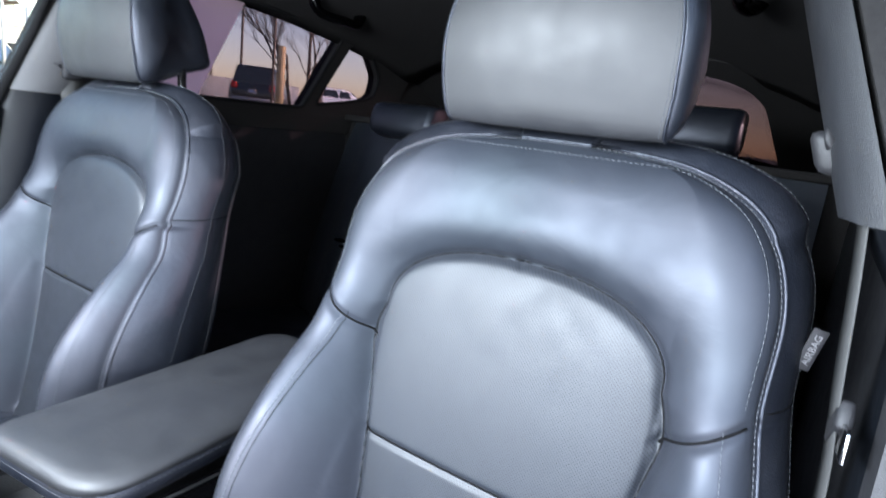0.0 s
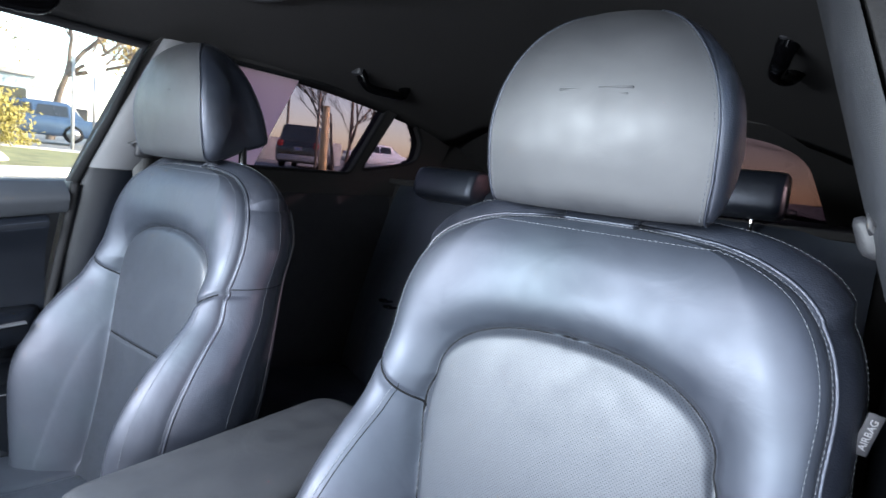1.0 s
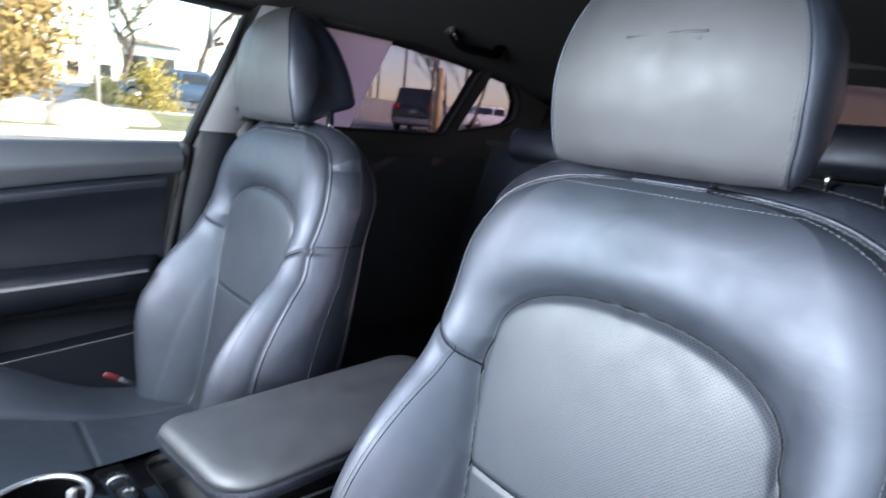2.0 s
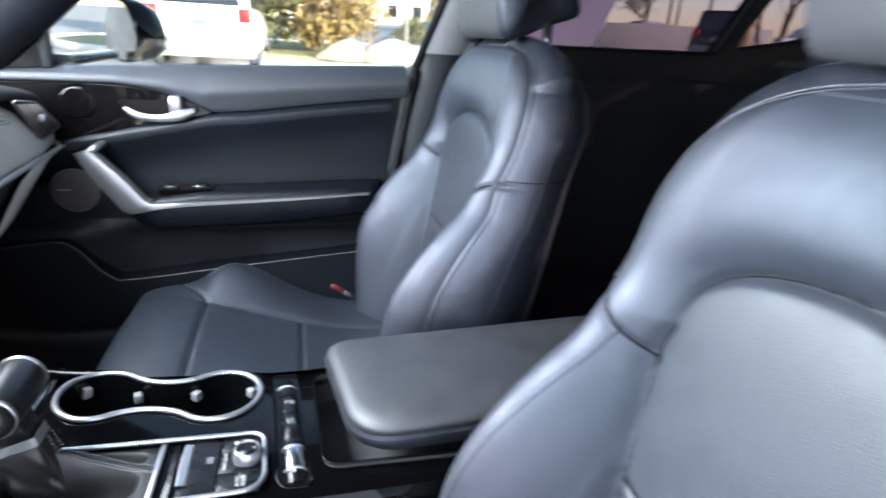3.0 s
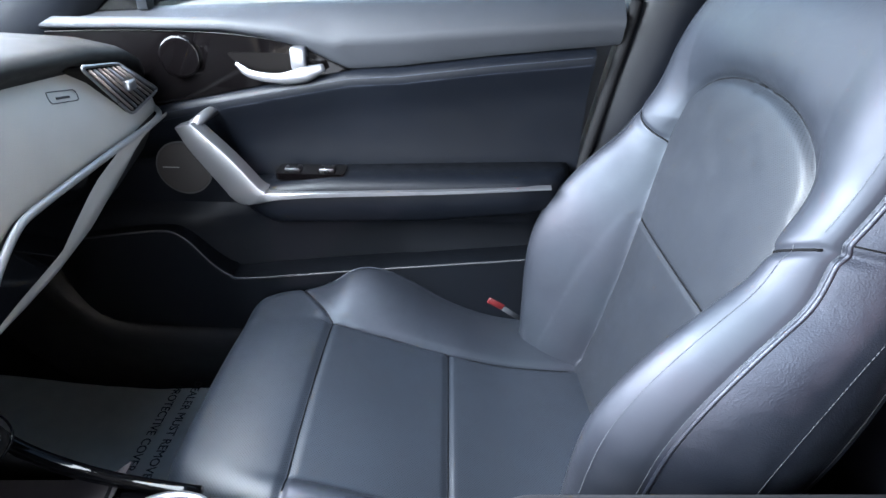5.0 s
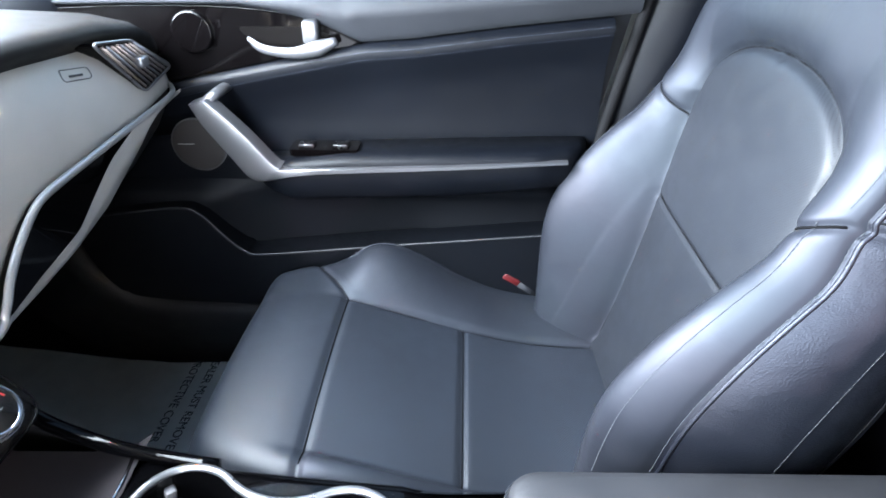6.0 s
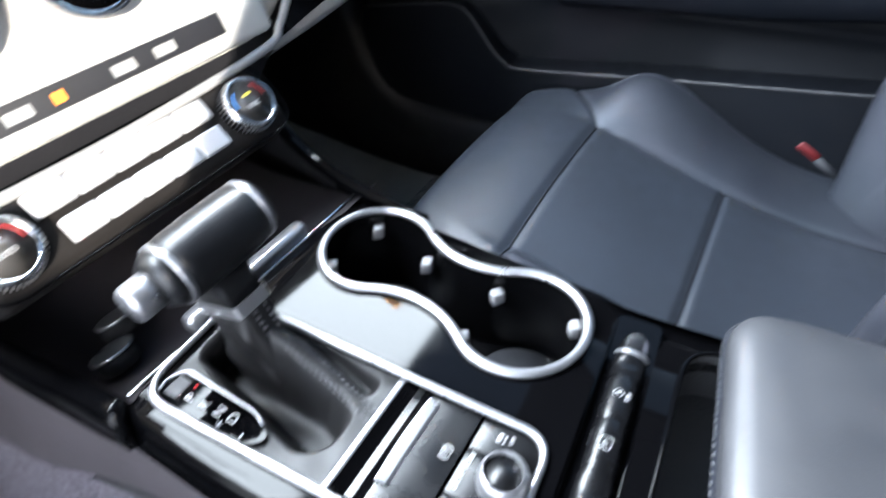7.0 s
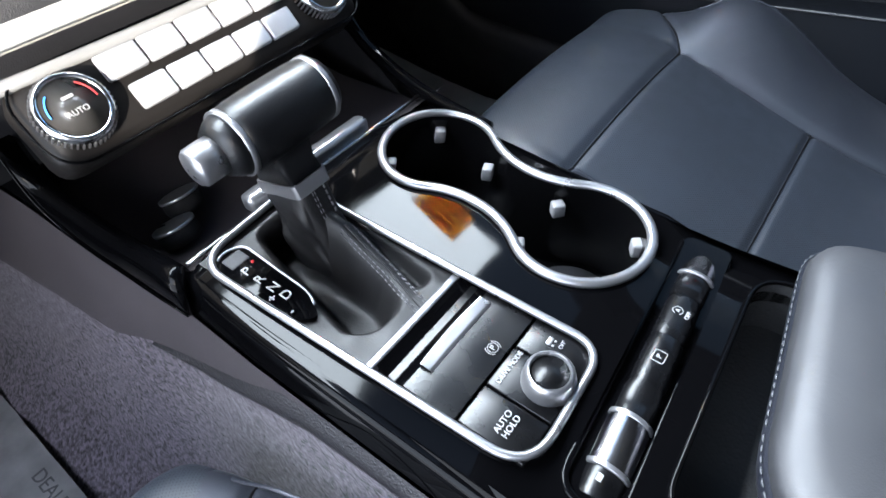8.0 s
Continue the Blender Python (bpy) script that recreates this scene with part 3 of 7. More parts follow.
    # thin dark lines where the panels meet
    for c in (*ARCH, *YOKE, LUMBAR):
        u, z = c[:, 0], c[:, 1]
        ok = (np.abs(u) < seat_w(z) * 0.985) & (z > 0.445)
        u, z = u[ok][::3], z[ok][::3]
        y = back_front(u, z) + seam_depth(u, z)
        part("seam_line", tube(list(zip(u, y - 0.0002, z)), 0.0014, 6), SEAM, seat)
    # contrast stitching just outside the seams
    for off in (0.0, split):
        q = loop(off)
        sel = [i for i in range(len(q)) if q[i, 2] > 0.45][::2]
        nor = [Vector((q[i, 0] * 1.2, -0.25, max(0, q[i, 2] - 0.93) * 3)) for i in sel]
        stitches([q[i] + np.array(nor[k].normalized()) * 0.0007 for k, i in enumerate(sel)], nor, THREAD if off == 0 else SEAM_THREAD, seat)
    inner = [P[i, 6] for i in range(len(zs) - 5) if zs[i] > 0.86] + [P[-5, j] for j in range(7, len(a) - 7)] + [P[i, -7] for i in range(len(zs) - 6, -1, -1) if zs[i] > 0.86]
    stitches([q - np.array((0, 0.0006, 0)) for q in inner[::2]], [(q[0] * 0.8, -1, 0.5) for q in inner[::2]], THREAD, seat)
    for s in (-1, 1):
        zz = np.linspace(0.45, 0.832 if s < 0 and tuck > 0.03 else 0.85, 90)
        uu = s * (seat_w(zz) - (tuck if s < 0 else 0.020))
        yy = back_front(uu, zz) + seam_depth(uu, zz) - 0.0006
        stitches(list(zip(uu, yy, zz)), [(s * 0.6, -1, 0)] * 90, THREAD, seat, w=0.0006 if s < 0 else 0.0003)
        if s < 0 and tuck > 0.03:
            uu = uu + 0.0045
            part("seam_line", tube(list(zip(uu, back_front(uu, zz) + seam_depth(uu, zz) + 0.0003, zz)), 0.0007, 6), SEAM, seat)
    part("stitched_edge", tube([p for p in loop(0.03)[::2]], 0.0022, 6), LEATHER_SIDE, seat)


PANEL_L, PANEL_R = 0.116, 0.185      # the flat panel reaches further towards the console
CZ = [(0.20, 0.500), (0.235, 0.518), (0.30, 0.522), (0.356, 0.513), (0.45, 0.483), (0.545, 0.452), (0.65, 0.428), (0.78, 0.42)]
_cz = smooth_line(CZ, 200)
_rise = np.array(smooth_line([(0.20, 0.0), (0.27, 0.0), (0.31, 0.001), (0.345, 0.018), (0.385, 0.050), (0.43, 0.060), (0.48, 0.050), (0.54, 0.031), (0.61, 0.020), (0.70, 0.017), (0.78, 0.017)], 240))


def cushion_top(U, Y):
    z = np.interp(Y, [p[0] for p in _cz], [p[1] for p in _cz])
    W = np.interp(Y, [0.20, 0.26, 0.40, 0.60, 0.78], [0.188, 0.21, 0.248, 0.262, 0.262])
    W = np.where(U > 1e-4, np.minimum(W, 0.230), W)
    rise = np.interp(Y, _rise[:, 0], _rise[:, 1])
    B = np.where(U < 0, PANEL_L, PANEL_R)
    s = np.clip((np.abs(U) - B) / np.maximum(W - B, 0.02), 0, 1)
    z = z + rise * np.where(U < 0, 1.0, 0.35) * np.sin(np.pi * 0.66 * s ** 0.85)
    z = z + 0.008 * np.clip(1 - ((U - 0.035) / 0.148) ** 2, 0, 1)
    d = W - np.abs(U)
    k = np.clip(1 - d / 0.04, 0, 1)
    z = z - 0.032 * (1 - np.sqrt(np.clip(1 - k * k, 0, 1)))
    k = np.clip(1 - (Y - 0.20) / 0.035, 0, 1)
    z = z - 0.035 * (1 - np.sqrt(np.clip(1 - k * k, 0, 1)))
    return z, W


def seat_cushion(seat, back=0.0, drop=0.0):
    ys = np.linspace(0.20, 0.78, 130)
    a = np.linspace(-1, 1, 101)
    Y = np.repeat(ys[:, None], 101, 1)
    _, W = cushion_top(np.sign(a)[None, :] * 0.01 + 0 * Y, Y)
    U = W * a[None, :]
    Zt, _ = cushion_top(U, Y)
    g = 0 * U
    g += 0.006 * np.exp(-((U + PANEL_L) / 0.0045) ** 2) * np.clip((Y - 0.335) / 0.02, 0, 1)
    g += 0.004 * np.exp(-((U - PANEL_R) / 0.006) ** 2) * np.clip((Y - 0.54) / 0.04, 0, 1)
    inner = (U > -PANEL_L) & (U < PANEL_R)
    front_y = 0.356 - 0.75 * np.clip(-U - PANEL_L, 0, 1)
    g += 0.006 * np.exp(-((Y - front_y) / 0.005) ** 2)
    g += 0.006 * np.exp(-((Y - 0.545) / 0.0045) ** 2) * inner
    Zt = Zt - np.minimum(g, 0.007) - drop * np.clip((0.60 - Y) / 0.25, 0, 1)
    Y = Y + back * np.clip((0.60 - Y) / 0.25, 0, 1)
    # each row leans back from the front edge down
    P = np.stack([U, Y, Zt], -1)
    Uc, Yc = (U[:-1, :-1] + U[1:, 1:]) / 2, (Y[:-1, :-1] + Y[1:, 1:]) / 2
    mid = (Uc > -PANEL_L) & (Uc < PANEL_R)
    front = Yc < 0.356 - 0.75 * np.clip(-Uc - PANEL_L, 0, 1)
    grid_part("front_panel", P, front, PERF_CUSHION_LIT, seat, "perforated leather thigh panel")
    grid_part("cushion_panel", P, mid & (Yc >= 0.356) & (Yc < 0.545), PERF_CUSHION_LIT, seat, "leather cushion panel")
    grid_part("rear_panel", P, mid & (Yc >= 0.545), PERF_CUSHION_LIT, seat, "")
    for s in (-1, 1):
        grid_part("cushion_bolster", P, ~mid & ~front & (np.sign(Uc) == s), LEATHER, seat, "padded leather thigh bolster")
    rim = [P[i, 0] for i in range(len(ys) - 1, -1, -1)] + [P[0, j] for j in range(1, 100)] + [P[i, -1] for i in range(len(ys))]
    rings = []
    for t in np.linspace(0, 1, 7):
        ring = []
        for p in rim:
            q = np.array(p)
            q[2] = p[2] * (1 - t) + 0.33 * t
            q[0] += np.sign(p[0]) * (0.008 * math.sin(math.pi * t) - 0.02 * t * t)
            q[1] += -0.012 * math.sin(math.pi * t * 0.7) * (p[1] < 0.21) + 0.03 * t * t * (p[1] < 0.21)
            ring.append(q)
        rings.append(ring)
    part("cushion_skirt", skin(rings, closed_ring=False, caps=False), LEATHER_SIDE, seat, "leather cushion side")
    def on_top(u, y):
        z, _ = cushion_top(u, y)
        k = np.clip((0.60 - y) / 0.25, 0, 1)
        return list(zip(u, y + back * k, z - 0.0052 - drop * k))
    n60 = np.ones(60)
    side_u = np.linspace(-0.215, -PANEL_L, 60)
    for u, y in ((-PANEL_L * n60, np.linspace(0.36, 0.75, 60)), (np.linspace(-PANEL_L, 0.205, 60), 0.356 * n60), (np.linspace(-PANEL_L, PANEL_R, 60), 0.545 * n60), (side_u, 0.356 - 0.75 * (-side_u - PANEL_L))):
        part("seam_line", tube(on_top(u, y), 0.0011, 5), SEAM, seat)
    part("seat_base", rbox((-0.225, 0.25, 0.20), (0.225, 0.80, 0.36), 0.02), SOFT_DARK, seat, "dark plastic seat base")
    for s in (-1,):
        yy = np.linspace(0.36, 0.74, 80)
        uu = np.full(80, -PANEL_L - 0.008 if s < 0 else PANEL_R + 0.008)
        zz, _ = cushion_top(uu, yy)
        part("cushion_seam", tube(list(zip(uu + s * 0.004, yy, zz - 0.001)), 0.0012, 5), LEATHER_SIDE, seat)
        yy = np.linspace(0.34, 0.70, 70)
        _, ww = cushion_top(s * 0.01 + 0 * yy, yy)
        uu = s * (ww - 0.03)
        zz, _ = cushion_top(uu, yy)
        part("piping", tube(list(zip(uu, yy, zz)), 0.0014, 5), LEATHER_SIDE, seat)


HEAD = [(0.872, 1.062), (0.858, 1.10), (0.853, 1.14), (0.857, 1.19), (0.870, 1.234), (0.892, 1.259), (0.918, 1.267), (0.946, 1.252), (0.974, 1.214), (0.996, 1.165), (1.010, 1.122), (1.010, 1.100), (0.965, 1.084), (0.910, 1.064)]


HEAD_LEATHER = mat("grey_leather", (0.0138, 0.0143, 0.0165), 0.57, spec=0.58, wrinkle=0.12, grain=0.08, grain_scale=1000, wear=0.07, wear_scale=25, var=0.2)


def headrest(seat, shift=0.0, grow=1.0):
    prof = smooth_line(HEAD, 72, closed=True)
    cy, cz = 0.92, 1.16

    def half(z):
        k = min(0.985, max(0.0, (z - 1.128) / 0.143))
        return float(np.interp(z, [1.06, 1.10, 1.15], [0.113, 0.117, 0.117])) * (1 - k ** 2.1) ** (1 / 2.1)

    def ring(a, shrink, out):
        r = []
        for y, z in prof:
            q = half(cz + (z - cz) * (1 - shrink)) * a + out
            q *= 1 - 0.16 * min(1.0, max(0.0, (y - 0.885) / 0.10))
            r.append((q * grow - 0.012 + shift, cy + ((y - cy) * (1 - shrink) + 0.012 * a * a * min(1.0, max(0.0, (0.935 - y) / 0.08))) * grow, 1.065 + (cz - 1.065 + (z - cz) * (1 - shrink)) * grow))
        return r
    aa = np.linspace(-1, 1, 25)
    hr = part("headrest", skin([ring(a, 0.02 * abs(a) ** 4, 0) for a in aa], caps=False), HEAD_LEATHER, seat, "leather front head restraint cushion")
    for s in (-1, 1):
        rings = [ring(s, sh, s * o) for sh, o in ((0.02, 0.0), (0.06, 0.005), (0.16, 0.010), (0.4, 0.013), (0.7, 0.014))]
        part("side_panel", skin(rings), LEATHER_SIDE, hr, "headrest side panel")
        e = ring(s, 0.02, s * 0.0004)
        part("piping", tube(e, 0.0013, 6, closed=True, up=(1, 0, 0)), LEATHER_SIDE, hr)
        e2 = [(p[0] - s * 0.004, p[1], p[2]) for p in ring(s, 0.012, 0)]
        stitches(e2 + e2[:1], [(s * 0.2, p[1] - cy, p[2] - cz) for p in e2 + e2[:1]], THREAD, hr)
    for s in (-1, 1):
        post = part("headrest_post", tube([(s * 0.083, 0.965, 1.00), (s * 0.083, 0.962, 1.10)], 0.0075, 14), CHROME, seat, "chrome headrest post")
        part("post_collar", lathe([(0.0, 0.0), (0.017, 0.0), (0.017, 0.004), (0.013, 0.007), (0.0, 0.007)], 20, Matrix.Translation((s * 0.083, 0.965, 1.044))), SOFT_DARK, post)
    # pressed emblem as plain raised bars
    for x0, x1, z0 in ((-0.035, -0.004, 1.178), (-0.028, -0.010, 1.172), (0.006, 0.040, 1.180), (0.012, 0.036, 1.174)):
        part("emboss", rbox((x0 - 0.012 + shift, 0.8556 - 0.0645 * (grow - 1), z0), (x1 - 0.012 + shift, 0.862, z0 + 0.0022), 0.0006, 1), HEAD_LEATHER, hr)


def front_seat(label, back=0.0, drop=0.0, shift=0.0, grow=1.0, tuck=0.020):
    seat = thing("front_seat", label, "car seat", "front seats")
    seat_back(seat, tuck)
    seat_cushion(seat, back, drop)
    headrest(seat, shift, grow)
    return seat


driver_seat = front_seat("black perforated leather driver's bucket seat with pale stitching", 0.045, 0.024, 0.008, tuck=0.044)
driver_seat.location.x = SEAT_X - 0.008
passenger_seat = front_seat("black leather passenger bucket seat beside the centre console", shift=-0.012, grow=1.06)
passenger_seat.location.x = -SEAT_X + 0.005


# ---- centre console ----
TOP = 0.593
console = thing("center_console", "piano black and dark plastic centre console between the front seats", "console", kind="structure")
CUPS = [(-0.086, 0.287), (-0.068, 0.440)]
CUP_R = 0.050


def cup_outline(grow=0.0, n=100):
    """The two cup holders and the waist between them as one closed line."""
    (x1, y1), (x2, y2) = CUPS
    d = Vector((x2 - x1, y2 - y1))
    L = d.length
    d.normalize()
    s = Vector((d.y, -d.x))
    mid = (Vector(CUPS[0]) + Vector(CUPS[1])) / 2
    R, h = CUP_R + grow, L / 2
    w0 = 0.027 + grow
    # fillet circles on both sides of the waist
    rf = (h * h + w0 * w0 - R * R) / (2 * (R - w0)) if R > w0 else 0.05
    yc = w0 + rf
    ang = math.atan2(yc, h)
    touch = (h - R * math.cos(ang), R * math.sin(ang))
    half = []
    m = n // 2
    a0 = math.pi - ang
    for i in range(m // 3 + 1):
        a = a0 * i / (m // 3)
        half.append((h + R * math.cos(a), R * math.sin(a)))
    b0 = math.atan2(touch[1] - yc, touch[0])
    for i in range(1, m // 3):
        a = b0 + (-math.pi - 2 * b0 if b0 < 0 else 0) * i / (m // 3)
        half.append((rf * math.cos(a), yc + rf * math.sin(a)))
    for i in range(m // 3 + 1):
        a = ang + a0 * i / (m // 3)
        half.append((-h + R * math.cos(a), R * math.sin(a)))
    full = half + [(t, -w) for t, w in half[::-1][1:-1]]
    return [(mid.x + d.x * t + s.x * w, mid.y + d.y * t + s.y * w) for t, w in full]


def lift(y):
    """The console top rises gently towards the dashboard."""
    if y < 0.21:
        return lift(0.21) * max(0.0, 1 - (0.21 - y) / 0.05)
    return 0.37 * max(0.0, 0.40 - y) ** 2


def crown(x, y):
    back = max(0.0, min(1.0, (y - 0.485) / 0.035))
    return -0.55 * back * x * x - 2.2 * max(0.0, x - 0.095) ** 2 - 0.063 * max(0.0, x + 0.008 - 0.075) - 0.17 * max(0.0, -x - 0.075) - 0.25 * max(0.0, 0.228 - y)


OUT = rounded([(0.130, 0.214), (0.134, 0.30), (0.128, 0.66), (0.118, 0.90), (-0.118, 0.90), (-0.137, 0.66), (-0.128, 0.52), (-0.136, 0.40), (-0.153, 0.214)], [0.012, 0.1, 0.1, 0.02, 0.02, 0.1, 0.1, 0.1, 0.012])
FRAME = rounded([(0.124, 0.223), (0.112, 0.506), (0.017, 0.502), (0.023, 0.215)], [0.028, 0.028, 0.022, 0.02], 8)
BIN = rounded([(0.088, 0.570), (0.094, 0.88), (-0.108, 0.88), (-0.104, 0.560)], [0.02, 0.01, 0.01, 0.03], 8)


def strip_y(x):
    """Middle line of the switch strip."""
    return 0.5325 + 0.075 * x


STRIP = rounded([(0.106, strip_y(0.106) - 0.021), (0.106, strip_y(0.106) + 0.016), (-0.119, strip_y(-0.119) + 0.016), (-0.119, strip_y(-0.119) - 0.019)], [0.016, 0.008, 0.006, 0.010], 6)
sharp(part("top_plate", plate_with_holes(OUT, [cup_outline(0.0), FRAME, BIN, STRIP], TOP - 0.02, TOP, crown), GLOSS, console, "piano black console top"))
for rim in (OUT[3:30], OUT[38:62]):
    part("edge_molding", tube([(x, y, TOP - 0.007 + crown(x, y)) for x, y in rim], 0.0075, 10), GLOSS, console, "gloss black side rail")
# flanks: carpet towards the driver, plastic towards the passenger
FLANK = mat("brown_grey_flank", (0.033, 0.029, 0.032), 0.6, spec=0.16, grain=0.3, grain_scale=1100)
FL_X = {1: [(-0.5, 0.19), (0.0, 0.152), (0.10, 0.147), (0.21, 0.133), (0.30, 0.134), (0.66, 0.128), (1.0, 0.116)], -1: [(-0.5, 0.23), (0.07, 0.195), (0.21, 0.155), (0.40, 0.137), (0.52, 0.129), (0.66, 0.137), (1.0, 0.118)]}
KNEE_LEATHER = mat("grained_knee_leather", (0.012, 0.0112, 0.013), 0.45, spec=0.3, grain=0.9, grain_scale=500)
SHELL_LOW = [(-0.5, 0.42), (-0.144, 0.439), (-0.019, 0.452), (0.086, 0.462), (0.151, 0.484), (0.211, 0.495), (0.273, 0.521), (0.33, 0.551), (0.372, 0.558), (1.0, 0.558)]
PAD_LOW = [(0.155, 0.483), (0.207, 0.479), (0.249, 0.490), (0.311, 0.513), (0.361, 0.527), (0.45, 0.535), (1.0, 0.535)]
FL_Z = {1: [(-0.5, 0.60), (0.02, 0.600), (0.21, 0.586), (1.0, 0.582)], -1: [(-0.5, 0.72), (0.0, 0.66), (0.15, 0.60), (0.21, 0.584), (1.0, 0.582)]}
for s in (-1, 1):
    def flank(y, s=s):
        x, z = s * lerp_table(FL_X[s], y), lerp_table(FL_Z[s], y)
        sec = [(x - s * 0.003, z + 0.001), (x + s * 0.004, z - 0.006), (x + s * 0.013, z - 0.026), (x + s * 0.018, z - 0.05), (x + s * 0.026, z - 0.10), (x + s * 0.042, z - 0.17), (x + s * 0.062, 0.33), (x + s * 0.10, 0.245), (x + s * 0.165, 0.202)]
        return [(a, y, b) for a, b in sec]
    ys = np.linspace(-0.5, 1.0, 40)
    part("side_panel", loft(ys, lambda y: flank(y)[3:], 6), CARPET if s > 0 else SOFT_DARK, console, "carpeted console flank" if s > 0 else "dark plastic console flank")
    part("rolled_edge", loft(ys, lambda y: flank(y)[:3], 3), GLOSS, console, "gloss black rolled edge")
    if s < 0:
        part("upper_flank", loft(ys, lambda y: flank(y)[2:4], 2), GLOSS, console, "dark upper flank")
    else:
        def on_flank(y, z, proud):
            sec = flank(y)[::-1]
            return (float(np.interp(z, [p[2] for p in sec], [p[0] for p in sec])) + proud, y, z)

        def shell(y):
            top, low = flank(y)[2][2], lerp_table(SHELL_LOW, y)
            return [on_flank(y, top + (min(low, top - 0.002) - top) * k, 0.0025) for k in (0, 0.33, 0.67, 1)]

        def knee_pad(y):
            top, low = min(lerp_table(SHELL_LOW, y), flank(y)[2][2] - 0.002), lerp_table(PAD_LOW, y)
            return [on_flank(y, top + (low - top) * k, 0.0015 + 0.004 * math.sin(math.pi * k)) for k in (0, 0.2, 0.4, 0.6, 0.8, 1)]
        part("upper_flank", loft(np.linspace(-0.45, 0.372, 60), shell, 4), FLANK, console, "smooth brown-grey upper flank")
        part("knee_pad", loft(np.linspace(0.155, 0.95, 60), knee_pad, 6), KNEE_LEATHER, console, "grained leather knee pad")
    if s < 0:
        rail = smooth_line([(-0.165, -0.10, 0.80), (-0.172, 0.045, 0.70), (-0.176, 0.085, 0.648), (-0.172, 0.118, 0.616), (-0.166, 0.165, 0.596), (-0.158, 0.225, 0.586), (-0.150, 0.30, 0.582)], 30)
        part("front_rail", tube([(x, y, z + 0.002) for x, y, z in rail], 0.0075, 10), GLOSS, console, "gloss black rail up to the dashboard")
# broad gloss rail that sweeps up to the dashboard beside the driver's knee
rail_in = smooth_line([(0.146, 0.030, 0.76), (0.149, 0.048, 0.680), (0.149, 0.058, 0.634), (0.147, 0.092, 0.613), (0.140, 0.145, 0.598), (0.131, 0.216, 0.5925)], 40)
rail_out = smooth_line([(0.163, 0.045, 0.76), (0.165, 0.060, 0.670), (0.167, 0.070, 0.618), (0.165, 0.088, 0.590), (0.161, 0.130, 0.575), (0.151, 0.232, 0.564)], 40)
rings = []
for a, b in zip(rail_in, rail_out):
    a, b = Vector(a), Vector(b)
    out = Vector((0.45, 0.35, 0.82)).normalized()
    rings.append([a - Vector((0.004, 0, 0.016))] + [a.lerp(b, k) + out * (0.011 * math.sin(math.pi * k ** 0.8)) for k in np.linspace(0, 1, 9)] + [b - Vector((0.014, 0, 0.010))])
part("front_rail", skin([[tuple(p) for p in r] for r in rings]), GLOSS, console, "broad gloss black rail up to the dashboard")
part("rail_bead", tube([tuple(r[9] + Vector((0.0005, 0, 0))) for r in rings], 0.0012, 6), GLOSS, console)
# tray in front of the lever
part("front_tray", skin([[(x, y, z) for x in np.linspace(-0.19, 0.135, 8)] for y, z in ((-0.02, 0.555), (0.05, 0.545), (0.14, 0.548), (0.19, 0.562), (0.214, TOP - 0.012))], False, False), mat("tray_lining", (0.030, 0.026, 0.028), 0.38, spec=0.35, var=0.2, grain=0.15), console, "black open tray")
part("tray_edge", tube([(x, 0.2125, TOP - 0.004) for x in np.linspace(-0.150, 0.128, 12)], 0.002, 6), CHROME, console)
for x, y in ((0.102, 0.150), (0.075, 0.118)):
    m = Matrix.Translation((x, y, 0.556)) @ Matrix.Rotation(radians(25), 4, "X")
    k = part("power_socket", lathe([(0, 0.0), (0.017, 0.0), (0.0185, 0.004), (0.0185, 0.012), (0.015, 0.016), (0.012, 0.016), (0, 0.015)], 28, m), RUBBER, console, "round black power outlet")
    part("socket_rim", lathe([(0.0165, 0.0145), (0.019, 0.0145), (0.019, 0.017), (0.0165, 0.017)], 28, m), SATIN, k)

# selector surround
part("shifter_frame", tube([(x, y, TOP + 0.001) for x, y in FRAME], 0.0029, 8, closed=True), SATIN, console, "satin silver trim ring")
part("frame_floor", prism(FRAME, 2, TOP - 0.048, TOP - 0.040), RUBBER, console, smooth=False)


def quad_bar(lo, hi, material, name, label="", r=0.001, parent=None):
    return part(name, rbox(lo, hi, r), material, parent or console, label)


part("divider", rbox((0.0195, 0.3865, TOP - 0.008), (0.1155, 0.3925, TOP + 0.0018), 0.0012), SATIN, console, "satin silver cross bar")
# parking brake recess, drive mode field
quad_bar((0.019, 0.392, TOP - 0.008), (0.111, 0.452, TOP - 0.0045), CONSOLE_BLACK, "brake_panel", "black parking brake panel")
scoop = []
for y, z in ((0.3925, TOP + 0.0005), (0.395, TOP - 0.001), (0.399, TOP - 0.0042), (0.4045, TOP - 0.0050), (0.410, TOP - 0.0036), (0.4145, TOP - 0.0016)):
    scoop.append([(x, y, z) for x in np.linspace(0.0195, 0.111, 6)])
part("brake_scoop", skin(scoop, False, False), GLOSS, console, "gloss finger hollow of the parking brake")
part("brake_face", skin([[(x, y, z) for x in np.linspace(0.0195, 0.111, 6)] for y, z in ((0.4145, TOP - 0.0016), (0.4200, TOP - 0.0010), (0.436, TOP - 0.0012), (0.4525, TOP - 0.0026))], False, False), CONSOLE_BLACK, console, "black parking brake key")
bar = skin([[(x, 0.4115 + 0.0015 * (1 - math.sin(math.pi * t)) + (0.0110 + 0.0015 * math.sin(math.pi * t)) * k, TOP - 0.0008 + 0.0030 * min(1.0, k * 8, (1 - k) * 8) - 0.0014 * k) for k in np.linspace(0, 1, 9)] for t, x in zip(np.linspace(0, 1, 12), np.linspace(0.028, 0.094, 12))], False, False)
part("brake_switch", bar, SATIN, console, "satin parking brake switch")
